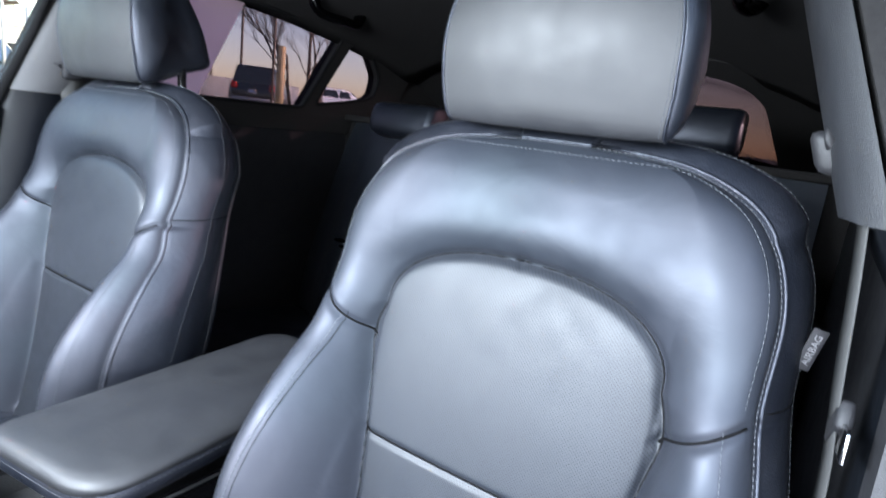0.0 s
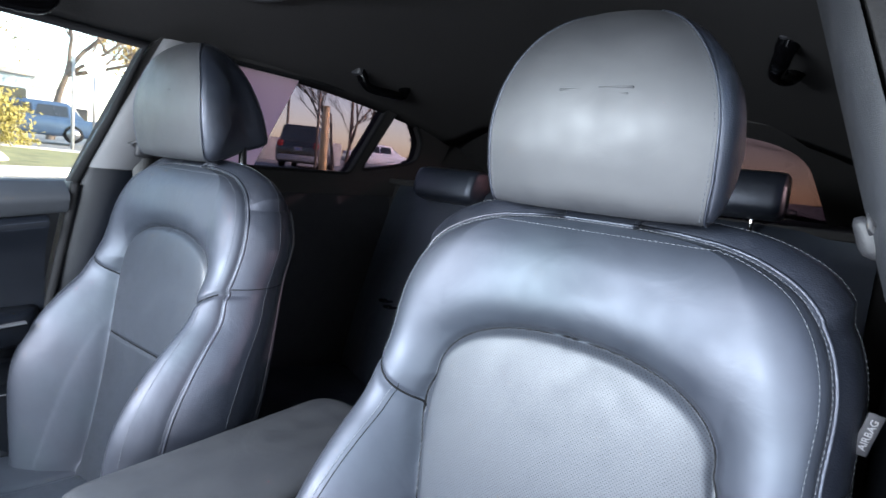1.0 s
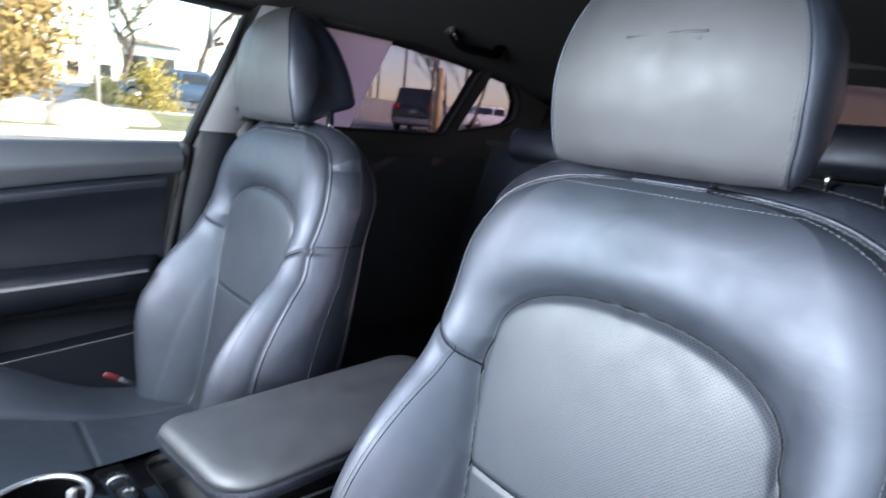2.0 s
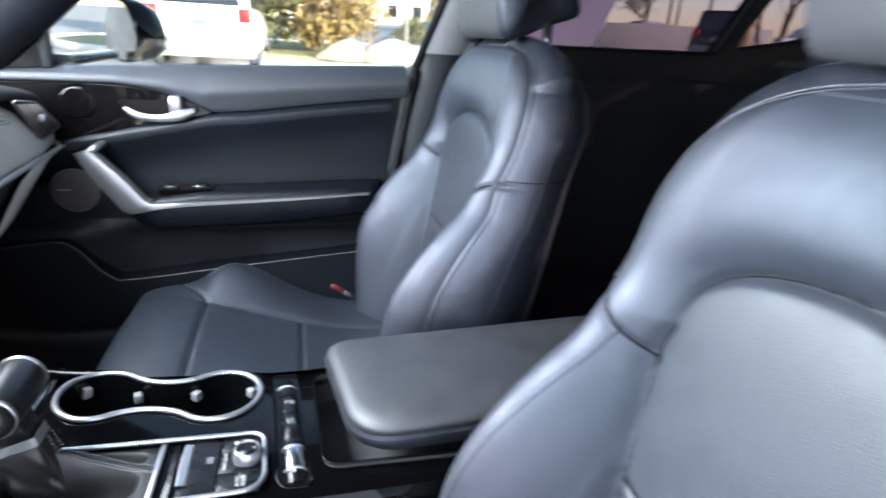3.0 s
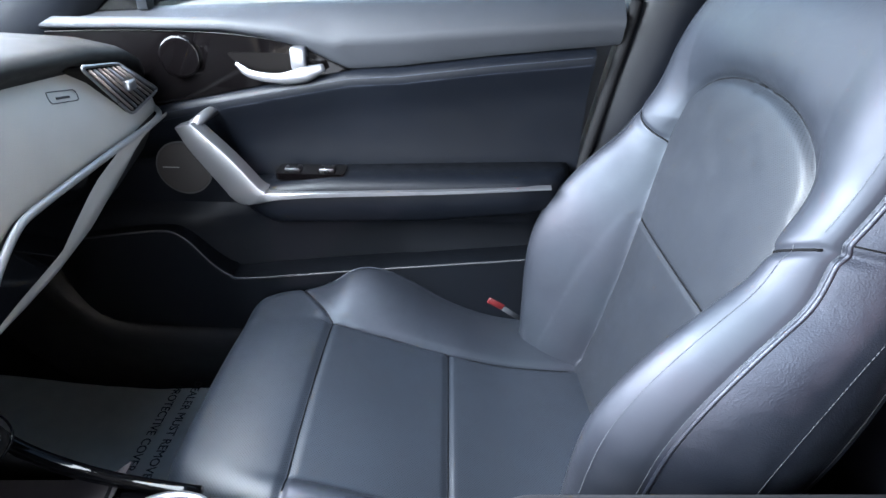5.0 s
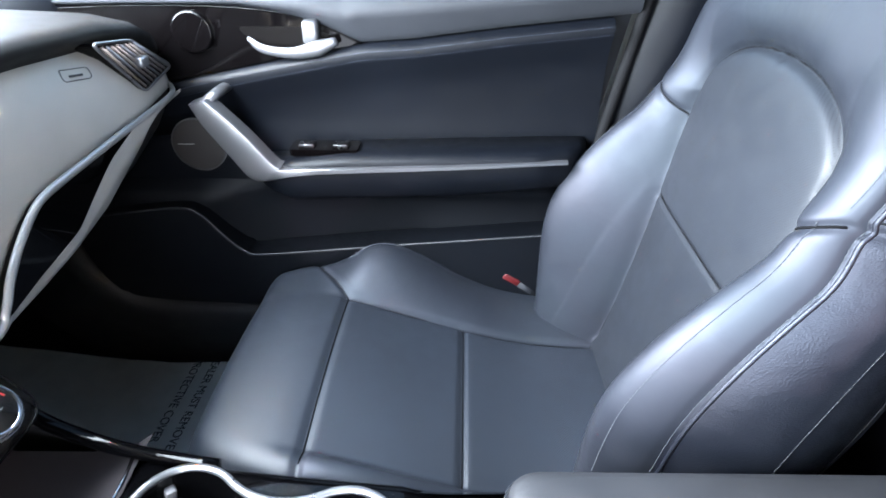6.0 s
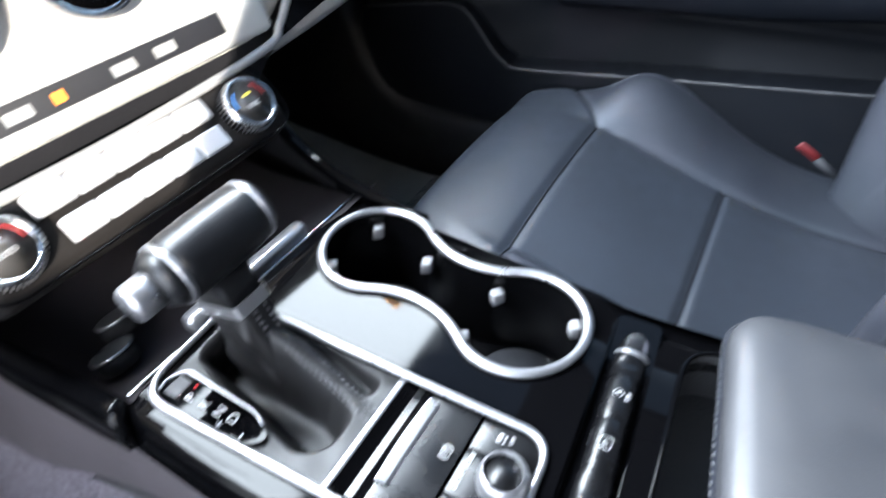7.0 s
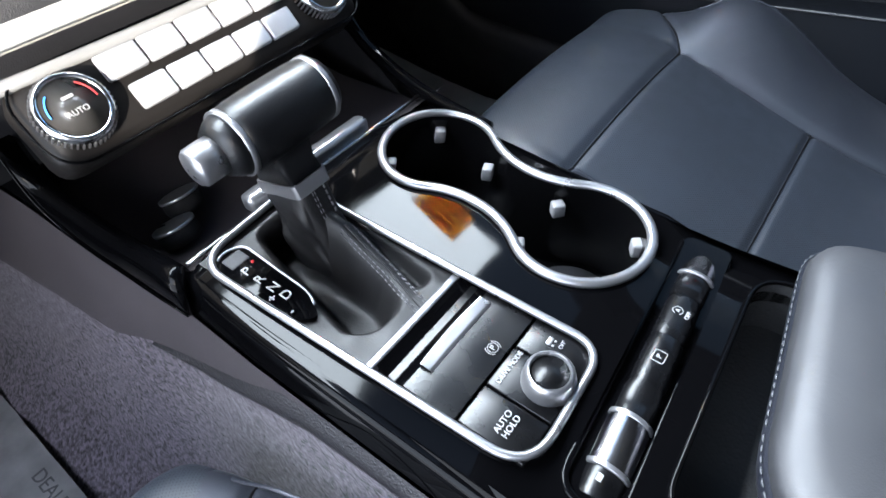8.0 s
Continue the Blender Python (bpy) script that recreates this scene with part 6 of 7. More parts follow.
def assist_handle(x, y, z, lean):
    h = thing("assist_handle", "black overhead grab handle on the headliner", "handle", "grab handles")
    pts = smooth_line([(x, y - 0.09, z + 0.012), (x + lean * 0.012, y - 0.07, z - 0.026), (x + lean * 0.024, y, z - 0.032), (x + lean * 0.012, y + 0.07, z - 0.026), (x, y + 0.09, z + 0.012)], 24)
    part("grip", tube(pts, [0.015 if 3 < i < 20 else 0.018 for i in range(24)], 10, flat=0.8), GLOSS, h, "smooth black grip")
    for k in (-1, 1):
        part("mount", rbox((x - 0.016, y + k * 0.09 - 0.02, z - 0.002), (x + 0.016, y + k * 0.09 + 0.02, z + 0.02), 0.006), SOFT_DARK, h)
    return h


assist_handle(-0.50, 1.50, 1.318, 1)
assist_handle(0.50, 1.42, 1.335, -1)
assist_handle(-0.53, 0.62, 1.315, 1)
# seat belts
for s in (-1, 1):
    belt = thing("seat_belt", "black webbing seat belt hanging from the centre pillar", "seat belt", "front belts")
    pts = smooth_line([(0.655, 0.915, 1.085), (0.676, 0.875, 1.04), (0.692, 0.87, 0.887), (0.700, 0.87, 0.80), (0.706, 0.87, 0.60), (0.706, 0.87, 0.40)], 26) if s > 0 else smooth_line([(s * 0.648, 0.925, 1.075), (s * 0.668, 0.935, 1.00), (s * 0.69, 0.955, 0.86), (s * 0.70, 0.97, 0.70), (s * 0.70, 0.985, 0.50), (s * 0.70, 0.99, 0.34)], 26)
    part("webbing", skin([[(p[0] - s * 0.004, p[1] - 0.022, p[2]), (p[0] - s * 0.008, p[1] + 0.022, p[2] + 0.004), (p[0] - s * 0.0065, p[1] + 0.022, p[2] + 0.004), (p[0] - s * 0.0025, p[1] - 0.022, p[2])] for p in pts]), BELT, belt, "grey black webbing")
    part("guide_ring", tube([(s * 0.643, 0.895, 1.078), (s * 0.640, 0.925, 1.092), (s * 0.643, 0.955, 1.082), (s * 0.648, 0.925, 1.062)], 0.006, 8, closed=True), SOFT_DARK, belt)
    tx, ty, tz = (0.694, 0.868, 0.866) if s > 0 else (-0.668, 0.94, 0.85)
    TG = Matrix.Translation((tx, ty, tz)) @ Matrix.Rotation(radians(-35), 4, "X")
    bm = rbox((-0.006, -0.030, -0.012), (0.006, 0.026, 0.012), 0.004)
    bm.transform(TG)
    tongue = part("tongue", bm, SOFT_DARK, belt, "dark belt tongue grip")
    bm = rbox((-0.0015, -0.064, -0.010), (0.0015, -0.028, 0.012), 0.001)
    bm.transform(TG @ Matrix.Translation((0, 0, -0.006)) @ Matrix.Rotation(radians(25), 4, "X"))
    part("tongue_plate", bm, CHROME, tongue, "chrome tongue plate")
# buckles beside the seats
for x in (-0.656, 0.672):
    bk = thing("belt_buckle", "black seat belt buckle with red release beside the seat", "buckle", "belt buckles")
    part("stalk", tube([(x, 0.80, 0.36), (x, 0.73, 0.405), (x, 0.675, 0.440)], 0.014, 10, flat=1.4), SOFT, bk)
    part("casing", tube([(x, 0.69, 0.436), (x, 0.635, 0.474)], 0.017, 12, flat=1.4), SOFT, bk)
    rb = rbox((-0.012, -0.016, -0.006), (0.012, 0.018, 0.007), 0.003)
    rb.transform(Matrix.Translation((x + (0.006 if x < 0 else 0.0), 0.630, 0.477)) @ Matrix.Rotation(radians(-30), 4, "X"))
    part("release", rb, mat("dark_red_plastic", (0.075, 0.004, 0.005), 0.5), bk, "red release button")
# side airbag tag on the driver's seat
tag = thing("airbag_tag", "small grey woven tag on the driver's seat edge", "label")
b = rbox((0.0, -0.0008, -0.019), (0.0125, 0.0008, 0.019), 0.0004, 1)
TM = Matrix.Translation((0.660, 0.905, 0.908)) @ Matrix.Rotation(radians(12), 4, "Y") @ Matrix.Rotation(radians(20), 4, "Z")
b.transform(TM)
part("cloth", b, mat("grey_tag_cloth", (0.016, 0.015, 0.018), 0.8, var=0.2, var_scale=500), tag)
lettering("AIRBAG", 0.0082, TM @ Matrix.Translation((0.0066, -0.0012, 0.0)) @ Matrix.Rotation(radians(90), 4, "X") @ Matrix.Rotation(radians(90), 4, "Z"), mat("pale_weave", (0.15, 0.145, 0.155), 0.8), tag)
# floor mats with paper covers
PAPER = mat("paper_mat", (0.80, 0.80, 0.77), 0.35, var=0.12, var_scale=15, grain=0.3, grain_scale=120, coat=0.8)
# Same cover as PAPER, its base darkened to stand in for shade.
FILM_SHADED = mat("crumpled_film_shaded", (0.15, 0.15, 0.155), 0.3, var=0.3, var_scale=25, grain=0.5, grain_scale=90, coat=0.8)
INK = mat("dark_print", (0.05, 0.05, 0.055), 0.8)
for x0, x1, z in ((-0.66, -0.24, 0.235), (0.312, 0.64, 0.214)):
    mt = thing("floor_mat", "crumpled pale paper floor mat cover on the carpet" if x0 < 0 else "crumpled film cover over the driver's floor mat, darkened for shade", "floor mat", "floor mats")
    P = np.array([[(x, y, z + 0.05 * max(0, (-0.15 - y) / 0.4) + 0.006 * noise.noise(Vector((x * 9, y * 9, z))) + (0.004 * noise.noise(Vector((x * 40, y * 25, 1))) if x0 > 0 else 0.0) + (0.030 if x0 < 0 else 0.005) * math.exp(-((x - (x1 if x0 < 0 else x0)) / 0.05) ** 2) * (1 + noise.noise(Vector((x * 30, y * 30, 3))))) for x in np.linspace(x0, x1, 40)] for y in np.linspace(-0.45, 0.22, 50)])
    part("paper", grid_from(P), PAPER if x0 < 0 else FILM_SHADED, mt, "printed paper sheet" if x0 < 0 else "printed crumpled film")
    for k, w in enumerate(("DEALER MUST REMOVE", "PROTECTIVE COVER")):
        if x0 > 0:
            lettering(w, 0.024, Matrix.Translation((x0 + 0.022 + 0.036 * k, 0.085, z + 0.011)) @ Matrix.Rotation(radians(90), 4, "Z"), INK, mt)
        else:
            lettering(w, 0.023, Matrix.Translation((x0 + 0.11, 0.035 - 0.036 * k, z + 0.011)), INK, mt)
            lettering(w, 0.024, Matrix.Translation((x0 + 0.255 - 0.036 * k, -0.20, z + 0.011)) @ Matrix.Rotation(radians(-90), 4, "Z"), INK, mt)


def see_through(name, tint):
    """Thin paint on glass, glowing with the daylight behind it."""
    m = bpy.data.materials.new(name)
    m.use_nodes = True
    n, l = m.node_tree.nodes, m.node_tree.links
    tr, mx = n.new("ShaderNodeBsdfTranslucent"), n.new("ShaderNodeMixShader")
    n["Principled BSDF"].inputs["Base Color"].default_value = (*tint, 1)
    tr.inputs[0].default_value = (*tint, 1)
    mx.inputs[0].default_value = 0.8
    l.new(n["Principled BSDF"].outputs[0], mx.inputs[1])
    l.new(tr.outputs[0], mx.inputs[2])
    l.new(mx.outputs[0], n["Material Output"].inputs[0])
    return m


# sheet of paper on the rear side glass and a bright sticker on the windscreen
sheet = part("paper_sheet", to_side(prism([(0.98, 1.055), (1.235, 1.052), (1.30, 1.285), (1.05, 1.287)], 2, 0.014, 0.016), -1), see_through("pinkish_paper", (1.0, 0.84, 0.88)), None, smooth=False)
tagged(sheet, "pinkish paper sheet stuck to the rear side glass", "paper")

stick = thing("screen_sticker", "yellow sticker with red bars on the windscreen", "sticker")
STM = Matrix.Translation((-0.500, 0.004, 1.2045)) @ Matrix.Rotation(radians(20.3), 4, "X")
b = rbox((-0.044, -0.034, 0), (0.044, 0.034, 0.001), 0)
b.transform(STM)
part("yellow_field", b, see_through("yellow_print", (0.95, 0.55, 0.03)), stick, smooth=False)
for k in range(4):
    b = rbox((-0.037 + k * 0.0195, -0.024, -0.0015), (-0.026 + k * 0.0195, 0.023, -0.0005), 0)
    b.transform(STM)
    part("red_bar", b, see_through("red_print", (0.85, 0.06, 0.02)), stick, smooth=False)


# ---- outside ----
ASPHALT = mat("asphalt", (0.17, 0.165, 0.16), 0.9, var=0.25, var_scale=3, grain=0.6, grain_scale=60)
GRASS = mat("dry_grass", (0.16, 0.15, 0.06), 0.95, var=0.4, var_scale=2)
CONCRETE = mat("concrete_kerb", (0.45, 0.43, 0.40), 0.85, var=0.2, var_scale=4)


def land(x, y):
    d = math.hypot(x, y)
    return 0.030 * max(0.0, min(d, 60.0) - 5.0)


rads = [0.0, 2.5, 5, 7, 9, 11, 13, 16, 20, 25, 32, 40, 60, 120, 300, 900]
g = bmesh.new()
rings = [[g.verts.new((r * math.cos(a) + 1e-4 * k, r * math.sin(a), land(r, 0))) for k, a in enumerate(np.linspace(0, 2 * math.pi, 64, endpoint=False))] for r in rads[1:]]
c0 = g.verts.new((0, 0, 0))
for k in range(64):
    g.faces.new((c0, rings[0][k], rings[0][(k + 1) % 64]))
    for a, b in zip(rings, rings[1:]):
        g.faces.new((a[k], a[(k + 1) % 64], b[(k + 1) % 64], b[k]))
ground = tagged(part("ground", g, ASPHALT, None), "grey asphalt car park rising gently", "ground", kind="structure")


def at_az(az, dist):
    """A point on the land, by bearing from the cabin (0 = rearwards, 90 = passenger side)."""
    x, y = 0.6 - math.sin(radians(az)) * dist, 0.4 + math.cos(radians(az)) * dist
    return Vector((x, y, land(x, y)))


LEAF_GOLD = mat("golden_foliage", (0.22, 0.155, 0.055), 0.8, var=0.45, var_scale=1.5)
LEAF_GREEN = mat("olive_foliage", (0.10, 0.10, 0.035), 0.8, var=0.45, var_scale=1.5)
BARK = mat("grey_bark", (0.12, 0.09, 0.07), 0.9, var=0.3, var_scale=8)


def leaves(rng, centres, count, size, spread):
    bm = bmesh.new()
    for c in centres:
        for _ in range(count):
            p = Vector(c) + Vector((rng.gauss(0, spread), rng.gauss(0, spread), rng.gauss(0, spread * 0.8)))
            m = Euler((rng.uniform(0, 6), rng.uniform(0, 6), rng.uniform(0, 6))).to_matrix()
            s = size * rng.uniform(0.6, 1.4)
            q = [m @ Vector(v) * s + p for v in ((-0.5, 0, 0), (0, -0.28, 0.05), (0.6, 0, 0), (0, 0.28, 0.05))]
            bm.faces.new([bm.verts.new(v) for v in q])
    return bm


def branch(bm_list, rng, p, d, length, r, depth, tips):
    pts = [p]
    for i in range(4):
        d = (d + Vector((rng.gauss(0, 0.10), rng.gauss(0, 0.10), rng.gauss(0.03, 0.06)))).normalized()
        pts.append(pts[-1] + d * length / 4)
    bm_list.append((pts, [r * (1 - 0.11 * i) for i in range(5)]))
    tips.append(pts[-1])
    if depth:
        for _ in range(rng.choice((3, 3, 4))):
            nd = (d + Vector((rng.gauss(0, 0.5), rng.gauss(0, 0.5), rng.gauss(0.1, 0.25)))).normalized()
            branch(bm_list, rng, pts[rng.choice((2, 3, 4, 4))], nd, length * rng.uniform(0.55, 0.8), r * 0.55, depth - 1, tips)


def tree(name, label, pos, height, seed, leaf=None, leaf_n=0, depth=4, leaf_size=0.12, spread=0.3, thick=0.13):
    rng = random.Random(seed)
    t = thing(name, label, "tree", at=pos)
    limbs, tips = [], []
    branch(limbs, rng, Vector((0, 0, -0.1)), Vector((0, 0, 1)), height * 0.36, thick, depth, tips)
    bm = bmesh.new()
    for pts, rad in limbs:
        sides = 7 if rad[0] > 0.03 else 4
        rings = []
        for i, p in enumerate(pts):
            d = (pts[min(i + 1, 4)] - pts[max(i - 1, 0)]).normalized()
            a = d.orthogonal().normalized()
            b = d.cross(a)
            rings.append([bm.verts.new(p + (a * math.cos(k * 2 * math.pi / sides) + b * math.sin(k * 2 * math.pi / sides)) * rad[i]) for k in range(sides)])
        for r0, r1 in zip(rings, rings[1:]):
            for k in range(sides):
                bm.faces.new((r0[k], r0[(k + 1) % sides], r1[(k + 1) % sides], r1[k]))
    part("trunk", bm, BARK, t, "bare branching trunk")
    if leaf:
        part("crown", leaves(rng, tips, leaf_n, leaf_size, spread), leaf, t, "sparse crown of small leaves", smooth=False)
    return t


def bush(name, label, pos, w, h, seed, leaf, n=900, size=0.09):
    rng = random.Random(seed)
    t = thing(name, label, "bush", at=pos)
    cs = []
    for _ in range(60):
        a, r = rng.uniform(0, 6.28), rng.uniform(0, 1) ** 0.5
        z = rng.uniform(0.08, 1.0)
        k = (1 - z ** 2.2) ** 0.5
        cs.append((math.cos(a) * r * k * w / 2, math.sin(a) * r * k * w / 2, z * h))
    part("crown", leaves(rng, cs, n // 60, size, 0.10 * w), leaf, t, "dense ragged foliage", smooth=False)
    part("stems", tube([(0, 0, -0.05), (0.03, 0.02, h * 0.4), (0.0, 0.05, h * 0.7)], [0.06, 0.05, 0.02], 7), BARK, t)
    return t


# golden conifer in the planted island
rng = random.Random(5)
p = at_az(88, 16.5)
con = thing("conifer", "broad golden conifer with a bare trunk in a planting bed", "tree", at=p)
cs = []
for _ in range(420):
    z = rng.uniform(0.55, 5.5)
    w = 2.1 * min(1, 0.55 + (z - 0.5) * 0.5) * (1 - max(0, z - 2.0) / 5.5)
    a, r = rng.uniform(0, 6.28), rng.uniform(0.2, 1) ** 0.5
    cs.append((math.cos(a) * r * w, math.sin(a) * r * w, z))
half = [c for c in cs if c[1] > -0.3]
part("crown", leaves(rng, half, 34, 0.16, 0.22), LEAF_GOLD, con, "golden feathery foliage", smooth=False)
# The half away from the sun gets olive leaves, its shade painted in.
part("inner_crown", leaves(rng, [c for c in cs if c[1] <= -0.3], 34, 0.16, 0.22), LEAF_GREEN, con, "olive foliage, the shaded side put into its colour", smooth=False)
part("trunk", tube([(0, 0, -0.1), (0.05, 0.02, 0.7), (0.0, -0.1, 2.0), (0.1, 0.0, 4.0)], [0.24, 0.2, 0.15, 0.05], 9), BARK, con)


def boulder(pos, size, seed):
    t = thing("boulder", "pale rounded boulder in the planting bed", "boulder", "boulders", at=pos)
    bm = bmesh.new()
    bmesh.ops.create_icosphere(bm, subdivisions=3, radius=1)
    for v in bm.verts:
        k = 1 + 0.22 * noise.noise(v.co * 1.3 + Vector((seed, 0, 0))) + 0.06 * noise.noise(v.co * 5)
        v.co = Vector((v.co.x * size[0], v.co.y * size[1], v.co.z * size[2])) * k
        v.co.z = max(v.co.z, -0.1) + size[2] * 0.25
    part("rock", bm, mat("pale_stone", (0.42, 0.37, 0.30), 0.9, var=0.25, var_scale=3, grain=0.6, grain_scale=30), t)
    return t


boulder(at_az(84.5, 14.2), (0.55, 0.75, 0.42), 1)
boulder(at_az(80.5, 14.0), (0.6, 0.85, 0.48), 7)
boulder(at_az(77.0, 15.0), (0.5, 0.6, 0.35), 4)
bed = thing("planting_bed", "raised planting bed with concrete kerb", "planting bed", kind="structure")
c = at_az(85, 16.5)
out = [(c.x + 4.0 * math.cos(a), c.y + 7.0 * math.sin(a)) for a in np.linspace(0, 2 * math.pi, 48, endpoint=False)]
bm = prism([(x - 0, y) for x, y in out], 2, -0.3, 0.12)
for v in bm.verts:
    v.co.z += land(v.co.x, v.co.y)
part("soil", bm, GRASS, bed, smooth=False)
part("kerb", tube([(x, y, land(x, y) + 0.06) for x, y in out], 0.12, 8, closed=True), CONCRETE, bed)


def vehicle(name, label, pos, heading, L, W, H, paint, boxy, plate=True):
    """A car: body lofted along its length with glass house, wheels, lamps. Heading in degrees of its nose."""
    car = thing(name, label, "car", at=pos)
    car.rotation_euler.z = radians(heading)
    hood, belt = H * 0.56, H * 0.60
    prof_low = [(-L / 2, 0.42 * H), (-L / 2 + 0.05, belt), (-L / 2 + 0.15, belt + 0.02), (L * 0.17, belt), (L * 0.38, hood * 0.98), (L / 2 - 0.08, hood * 0.82), (L / 2, 0.40 * H)]
    secs = []
    for i, (x, z) in enumerate(prof_low):
        w = W / 2 * (0.90 if i in (0, len(prof_low) - 1) else 1.0)
        secs.append([(x, s * w * k, zz) for s, k, zz in ((-1, 0.92, 0.22), (-1, 1.0, 0.38), (-1, 1.0, z * 0.75), (-1, 0.96, z - 0.05), (-1, 0.88, z), (1, 0.88, z), (1, 0.96, z - 0.05), (1, 1.0, z * 0.75), (1, 1.0, 0.38), (1, 0.92, 0.22))])
    part("body", skin(secs), paint, car, "painted car body")
    back = -L / 2 + (0.12 if boxy else 0.55)
    cab = [(back, belt), (back + (0.12 if boxy else 0.5), H * 0.97), (back + 0.6, H), (L * 0.02, H), (L * 0.10, H * 0.96), (L * 0.27, belt - 0.02)]
    top = [[(x, s * W / 2 * k, zz) for s, k, zz in ((-1, 0.90, belt - 0.03), (-1, 0.88, belt + 0.02), (-1, 0.88 - 0.14 * (z - belt) / (H - belt), z - 0.03), (-1, 0.70, z), (1, 0.70, z), (1, 0.88 - 0.14 * (z - belt) / (H - belt), z - 0.03), (1, 0.88, belt + 0.02), (1, 0.90, belt - 0.03))] for x, z in cab]
    part("cabin", skin(top), paint, car)
    dark = CARGLASS
    for s in (-1, 1):
        for x0, x1 in ((back + 0.5, -0.25), (-0.2, L * 0.12)):
            poly = [(x0, belt + 0.06), (x1, belt + 0.06), (x1 - 0.08, H - 0.14), (x0 + 0.05, H - 0.14)]
            bm = prism(poly, 1, -0.01, 0.01)
            for v in bm.verts:
                v.co.y += s * W / 2 * (0.885 - 0.14 * (v.co.z - belt) / (H - belt))
            part("side_window", bm, dark, car, "dark side glass", smooth=False)
    for x, nx in ((back + 0.02, -1), (L * 0.20, 1)):
        bm = prism([(-W * 0.36, belt + 0.07), (W * 0.36, belt + 0.07), (W * 0.31, H - 0.12), (-W * 0.31, H - 0.12)], 0, -0.012, 0.012)
        for v in bm.verts:
            k = (v.co.z - belt) / (H - belt)
            v.co.x += (x + (0.12 if boxy else 0.42) * k - 0.02) if nx < 0 else (L * 0.272 - L * 0.165 * k)
        part("rear_window" if nx < 0 else "windscreen", bm, dark, car, "dark glass", smooth=False)
    for sx in (-0.31, 0.31):
        for s in (-1, 1):
            M = Matrix.Translation((sx * L, s * (W / 2 - 0.10), 0.34)) @ Matrix.Rotation(radians(90), 4, "X")
            w = part("wheel", lathe([(0.0, -0.11), (0.30, -0.11), (0.34, -0.08), (0.345, 0.08), (0.30, 0.11), (0.0, 0.11)], 28, M), RUBBER, car, "black tyre")
            part("rim", lathe([(0.0, -0.125 * s * -1), (0.22, -0.125 * s * -1), (0.22, -0.10 * s * -1), (0.0, -0.10 * s * -1)], 20, M @ Matrix.Rotation(math.pi, 4, "X")), SATIN, w)
    for s in (-1, 1):
        part("tail_lamp", rbox((-L / 2 - 0.01, s * W * 0.40 - 0.11, belt * 0.80), (-L / 2 + 0.09, s * W * 0.40 + 0.11, belt * 1.02), 0.02), RED, car, "red tail lamp")
        part("reflector", rbox((-L / 2 - 0.015, s * W * 0.33 - 0.13, 0.44), (-L / 2 + 0.02, s * W * 0.33 + 0.13, 0.52), 0.01), RED, car)
        part("head_lamp", rbox((L / 2 - 0.22, s * W * 0.38 - 0.16, hood * 0.68), (L / 2 - 0.05, s * W * 0.38 + 0.16, hood * 0.82), 0.03), SATIN, car)
    part("bumper", rbox((-L / 2 - 0.05, -W * 0.46, 0.30), (-L / 2 + 0.1, W * 0.46, 0.56), 0.04), BUMPER, car, "grey bumper")
    if plate:
        part("number_plate", rbox((-L / 2 - 0.03, -0.16, 0.74), (-L / 2 - 0.0, 0.16, 0.90), 0.005), MARK, car, "pale plate")
        part("plate_bar", rbox((-L / 2 - 0.034, -0.11, 0.79), (-L / 2 - 0.029, 0.11, 0.85), 0), BLUEBAR, car, smooth=False)
    return car


CARGLASS = mat("dark_car_glass", (0.02, 0.022, 0.025), 0.05, var=0.05)
BUMPER = mat("grey_bumper", (0.22, 0.22, 0.23), 0.5)
BLUEBAR = mat("blue_bar", (0.08, 0.15, 0.4), 0.6)
WHITE_PAINT = mat("white_car_paint", (0.75, 0.76, 0.78), 0.25, var=0.04, coat=0.5)
vehicle("suv", "white sport utility vehicle seen from behind on the car park", Vector((-13.6, -1.15, 0.20)), 180, 4.9, 1.98, 1.76, WHITE_PAINT, True)
vehicle("parked_car", "blue-grey parked sedan beyond the planting bed", at_az(73.5, 27) + Vector((0, 0, 0.1)), 250, 4.7, 1.85, 1.48, mat("blue_car_paint", (0.035, 0.060, 0.105), 0.25, var=0.05, coat=0.3), False)
vehicle("off_roader", "black boxy off-road vehicle parked far behind", at_az(51, 27), 130, 4.2, 1.87, 1.85, mat("black_car_paint", (0.012, 0.012, 0.013), 0.3, var=0.05, coat=0.4), True)
vehicle("parked_car", "white parked car in the far lot", at_az(44.0, 38), 60, 4.6, 1.8, 1.5, WHITE_PAINT, False)
# Out of view: added so its roof keeps low sun off the console flank.
vehicle("parked_car", "unseen dark grey sedan added to block the low sun", Vector((2.75, 2.1, land(2.75, 2.1))), 90, 4.7, 1.85, 1.50, mat("grey_car_paint", (0.05, 0.052, 0.056), 0.25, var=0.05, coat=0.5), False)
vehicle("parked_car", "silver parked car in the far lot", at_az(57.5, 46), 100, 4.6, 1.8, 1.5, mat("silver_car_paint", (0.45, 0.46, 0.48), 0.3, metal=0.5, var=0.05), False)
for az, h, seed in ((48.5, 7.5, 11), (47.3, 6.8, 31), (49.6, 6.2, 42), (46.0, 7.0, 57)):
    tree("bare_tree", "bare street tree with fine twigs", at_az(az, 27), h, seed, depth=6, thick=0.085)
tree("bare_tree", "tree with a thin golden crown by the road", at_az(72, 31), 8.5, 3, LEAF_GOLD, 10, 4, 0.16, 0.45, 0.2)
tree("bare_tree", "tree with a thin golden crown by the road", at_az(78, 36), 9, 8, LEAF_GOLD, 10, 4, 0.16, 0.5, 0.2)
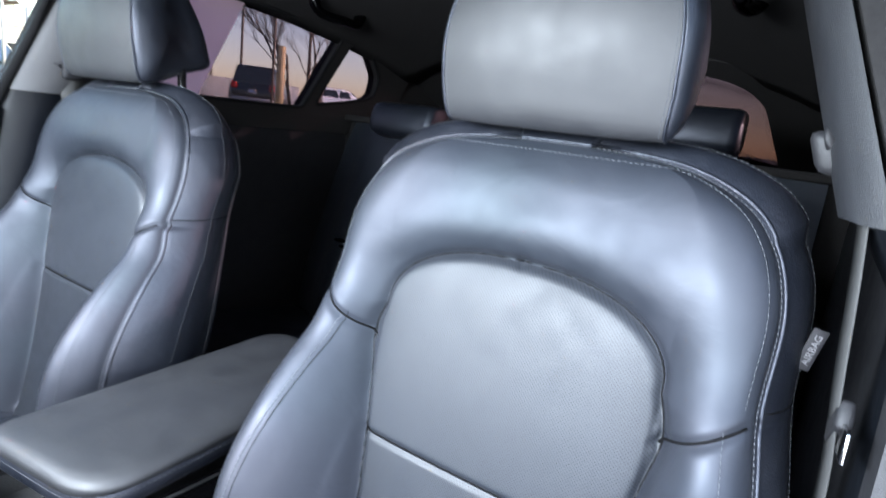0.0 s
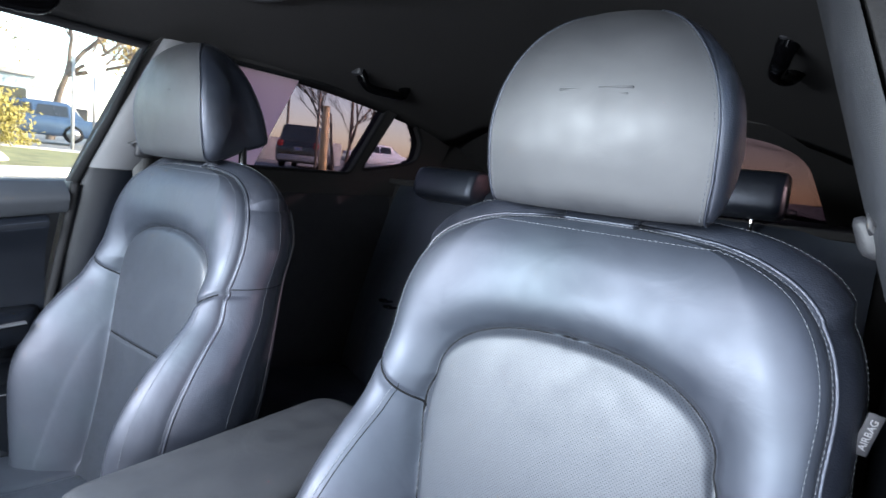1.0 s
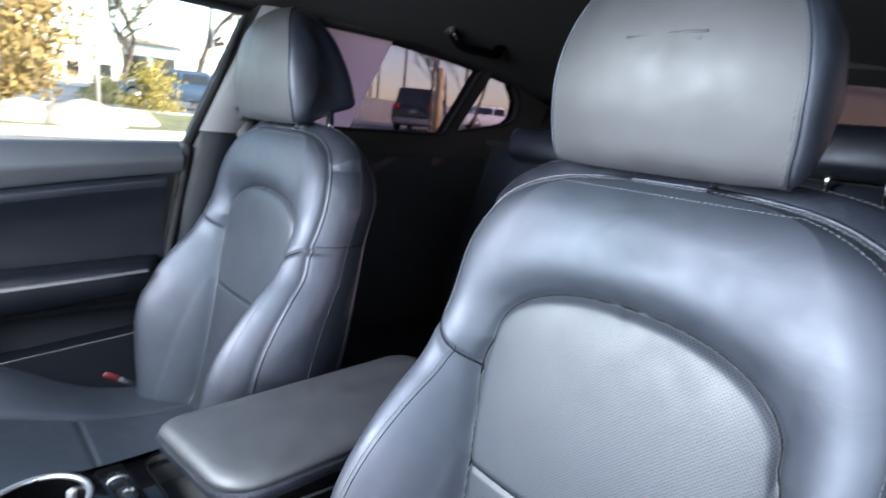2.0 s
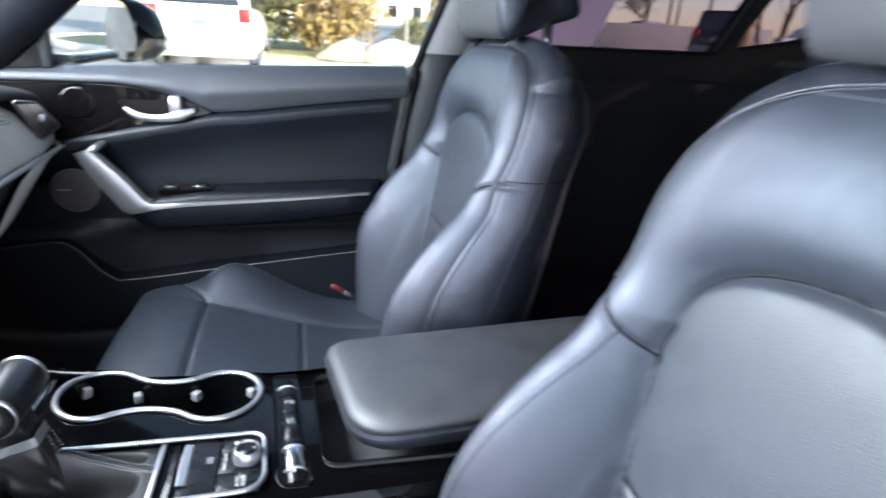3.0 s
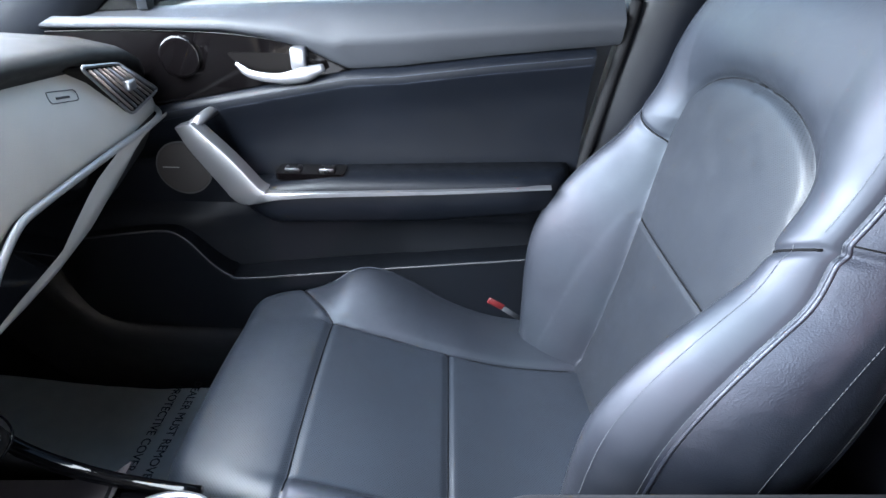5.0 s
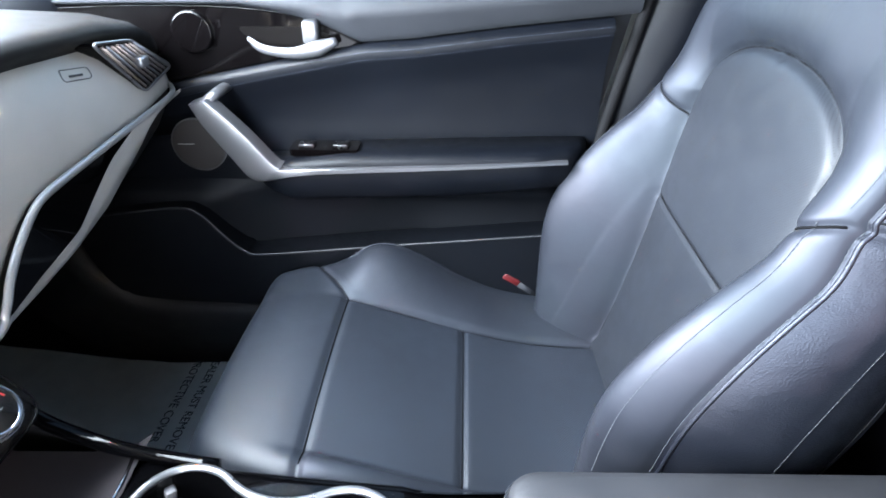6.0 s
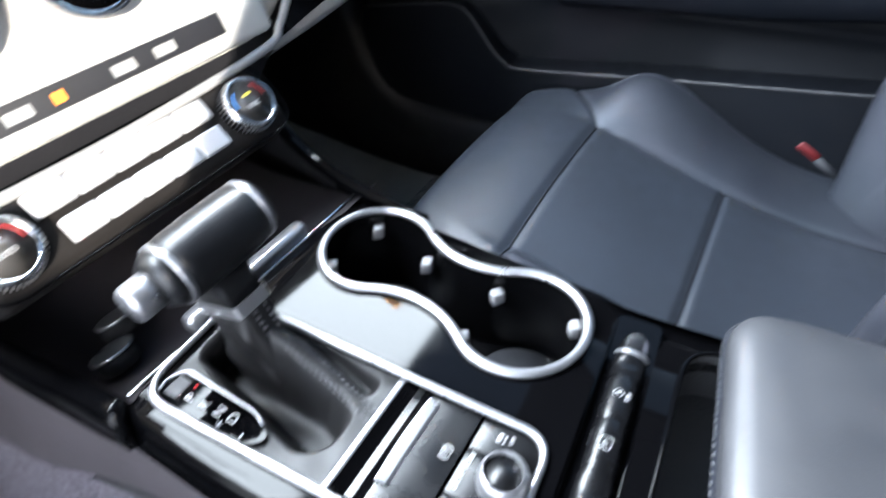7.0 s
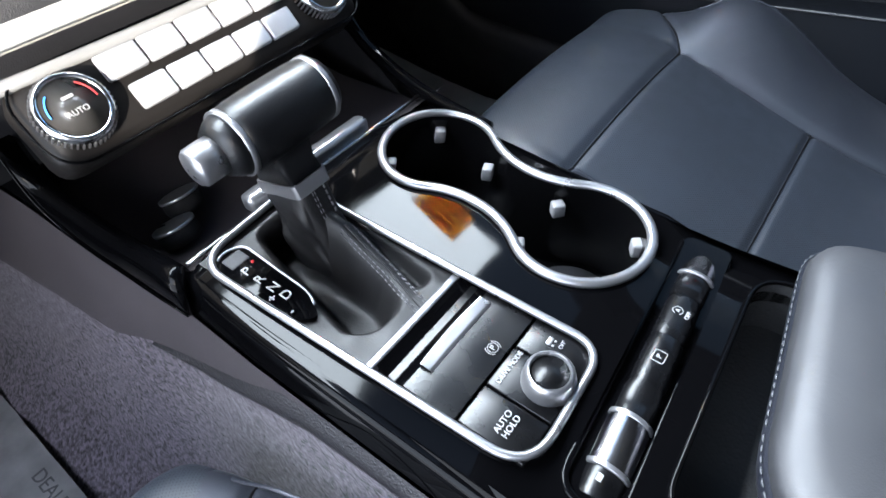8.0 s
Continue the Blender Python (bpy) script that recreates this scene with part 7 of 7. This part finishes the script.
tree("bare_tree", "tree with a thin golden crown by the road", at_az(67, 34), 9, 21, LEAF_GOLD, 14, 4, 0.16, 0.5, 0.2)
tree("bare_tree", "far bare tree beyond the lot", at_az(58, 50), 6, 15, LEAF_GREEN, 6, 4, 0.2, 0.5, 0.2)
bush("bush", "round yellow bush beside the kerb", at_az(75.5, 21), 1.7, 1.5, 2, mat("yellow_foliage", (0.26, 0.21, 0.05), 0.8, var=0.3, var_scale=2), 2400, 0.10)
bush("bush", "low green bush in the bed", at_az(79, 24), 1.5, 0.9, 6, LEAF_GREEN, 1500, 0.10)


def pole(pos, h, r, material, label, category="pole"):
    t = thing("pole", label, category, at=pos)
    part("shaft", tube([(0, 0, -0.1), (0, 0, h)], [r, r * 0.8], 10), material, t)
    return t


WOOD = mat("pale_wood", (0.42, 0.30, 0.16), 0.8, var=0.2, var_scale=5)
pole(at_az(49.5, 22), 2.6, 0.16, WOOD, "stout pale wooden post")
pole(at_az(70.5, 24), 3.2, 0.06, MARK, "thin white post by the road")
pole(at_az(79.5, 19), 3.6, 0.07, MARK, "thin white post by the road")
for az, d, h in ((53.0, 60, 9), (55.5, 70, 9), (56.2, 64, 8), (47.0, 50, 8)):
    pp = pole(at_az(az, d), h, 0.14, BARK, "dark wooden utility pole far away")
    part("crossarm", tube([(-0.9, 0.3, h - 0.6), (0.9, -0.3, h - 0.6)], 0.07, 6), BARK, pp)
sg = thing("stop_sign", "red octagonal road sign on a post", "road sign", at=at_az(50.2, 24))
m = Matrix.Translation((0, 0, 5.2)) @ Matrix.Rotation(radians(-50 + 180), 4, "Z") @ Matrix.Rotation(radians(90), 4, "X")
part("plate", lathe([(0, 0), (0.40, 0), (0.40, 0.02), (0, 0.02)], 8, m), RED, sg, smooth=False)
part("post", tube([(0, 0, -0.1), (0, 0, 5.5)], 0.05, 8), BARK, sg)
rs = thing("round_sign", "pale round sign on a post", "road sign", at=at_az(69.0, 24))
m = Matrix.Translation((0, 0, 3.0)) @ Matrix.Rotation(radians(-70 + 180), 4, "Z") @ Matrix.Rotation(radians(90), 4, "X")
part("plate", lathe([(0, 0), (0.42, 0), (0.42, 0.02), (0, 0.02)], 24, m), mat("sign_grey", (0.5, 0.55, 0.58), 0.5), rs, smooth=False)
part("post", tube([(0, 0, -0.1), (0, 0, 3.3)], 0.04, 8), SATIN, rs)


def building(name, label, az, dist, w, d, h, wall, storeys, cols):
    b = thing(name, label, "building", at=at_az(az, dist))
    b.rotation_euler.z = radians(az)
    part("wall", rbox((-w / 2, 0, -1.0), (w / 2, d, h), 0.0), wall, b, smooth=False)
    part("roof", rbox((-w / 2 - 0.3, -0.3, h), (w / 2 + 0.3, d + 0.3, h + 0.3), 0.05), CONCRETE, b, "flat roof edge")
    for i in range(storeys):
        for j in range(cols):
            x = -w / 2 + (j + 0.5) * w / cols
            z = 1.0 + i * 3.0
            wn_ = part("window", rbox((x - 0.6, -0.05, z), (x + 0.6, 0.04, z + 1.3), 0.0), CARGLASS, b, "dark window pane", smooth=False)
            part("frame", rbox((x - 0.7, -0.03, z - 0.1), (x + 0.7, 0.02, z), 0.0), CONCRETE, wn_, smooth=False)
    return b


building("building", "low brick commercial building beyond the lot", 36.0, 80, 14, 8, 3.4, mat("grey_brick", (0.45, 0.40, 0.37), 0.9, var=0.2, var_scale=2), 2, 6)
building("building", "long low pale building across the road", 80.0, 75, 30, 8, 4.0, mat("pale_render", (0.6, 0.58, 0.55), 0.9, var=0.1, var_scale=1), 1, 10)
wl = thing("low_wall", "long low grey wall across the lot", "wall", at=at_az(54.5, 34))
wl.rotation_euler.z = radians(54)
part("wall_block", rbox((-6, -0.15, -0.3), (4, 0.15, 1.3), 0.03), CONCRETE, wl)
bx = building("kiosk", "small pale kiosk beside the bed", 75.5, 40, 3, 3, 3.0, mat("pale_blue_render", (0.45, 0.55, 0.62), 0.8, var=0.1), 1, 2)
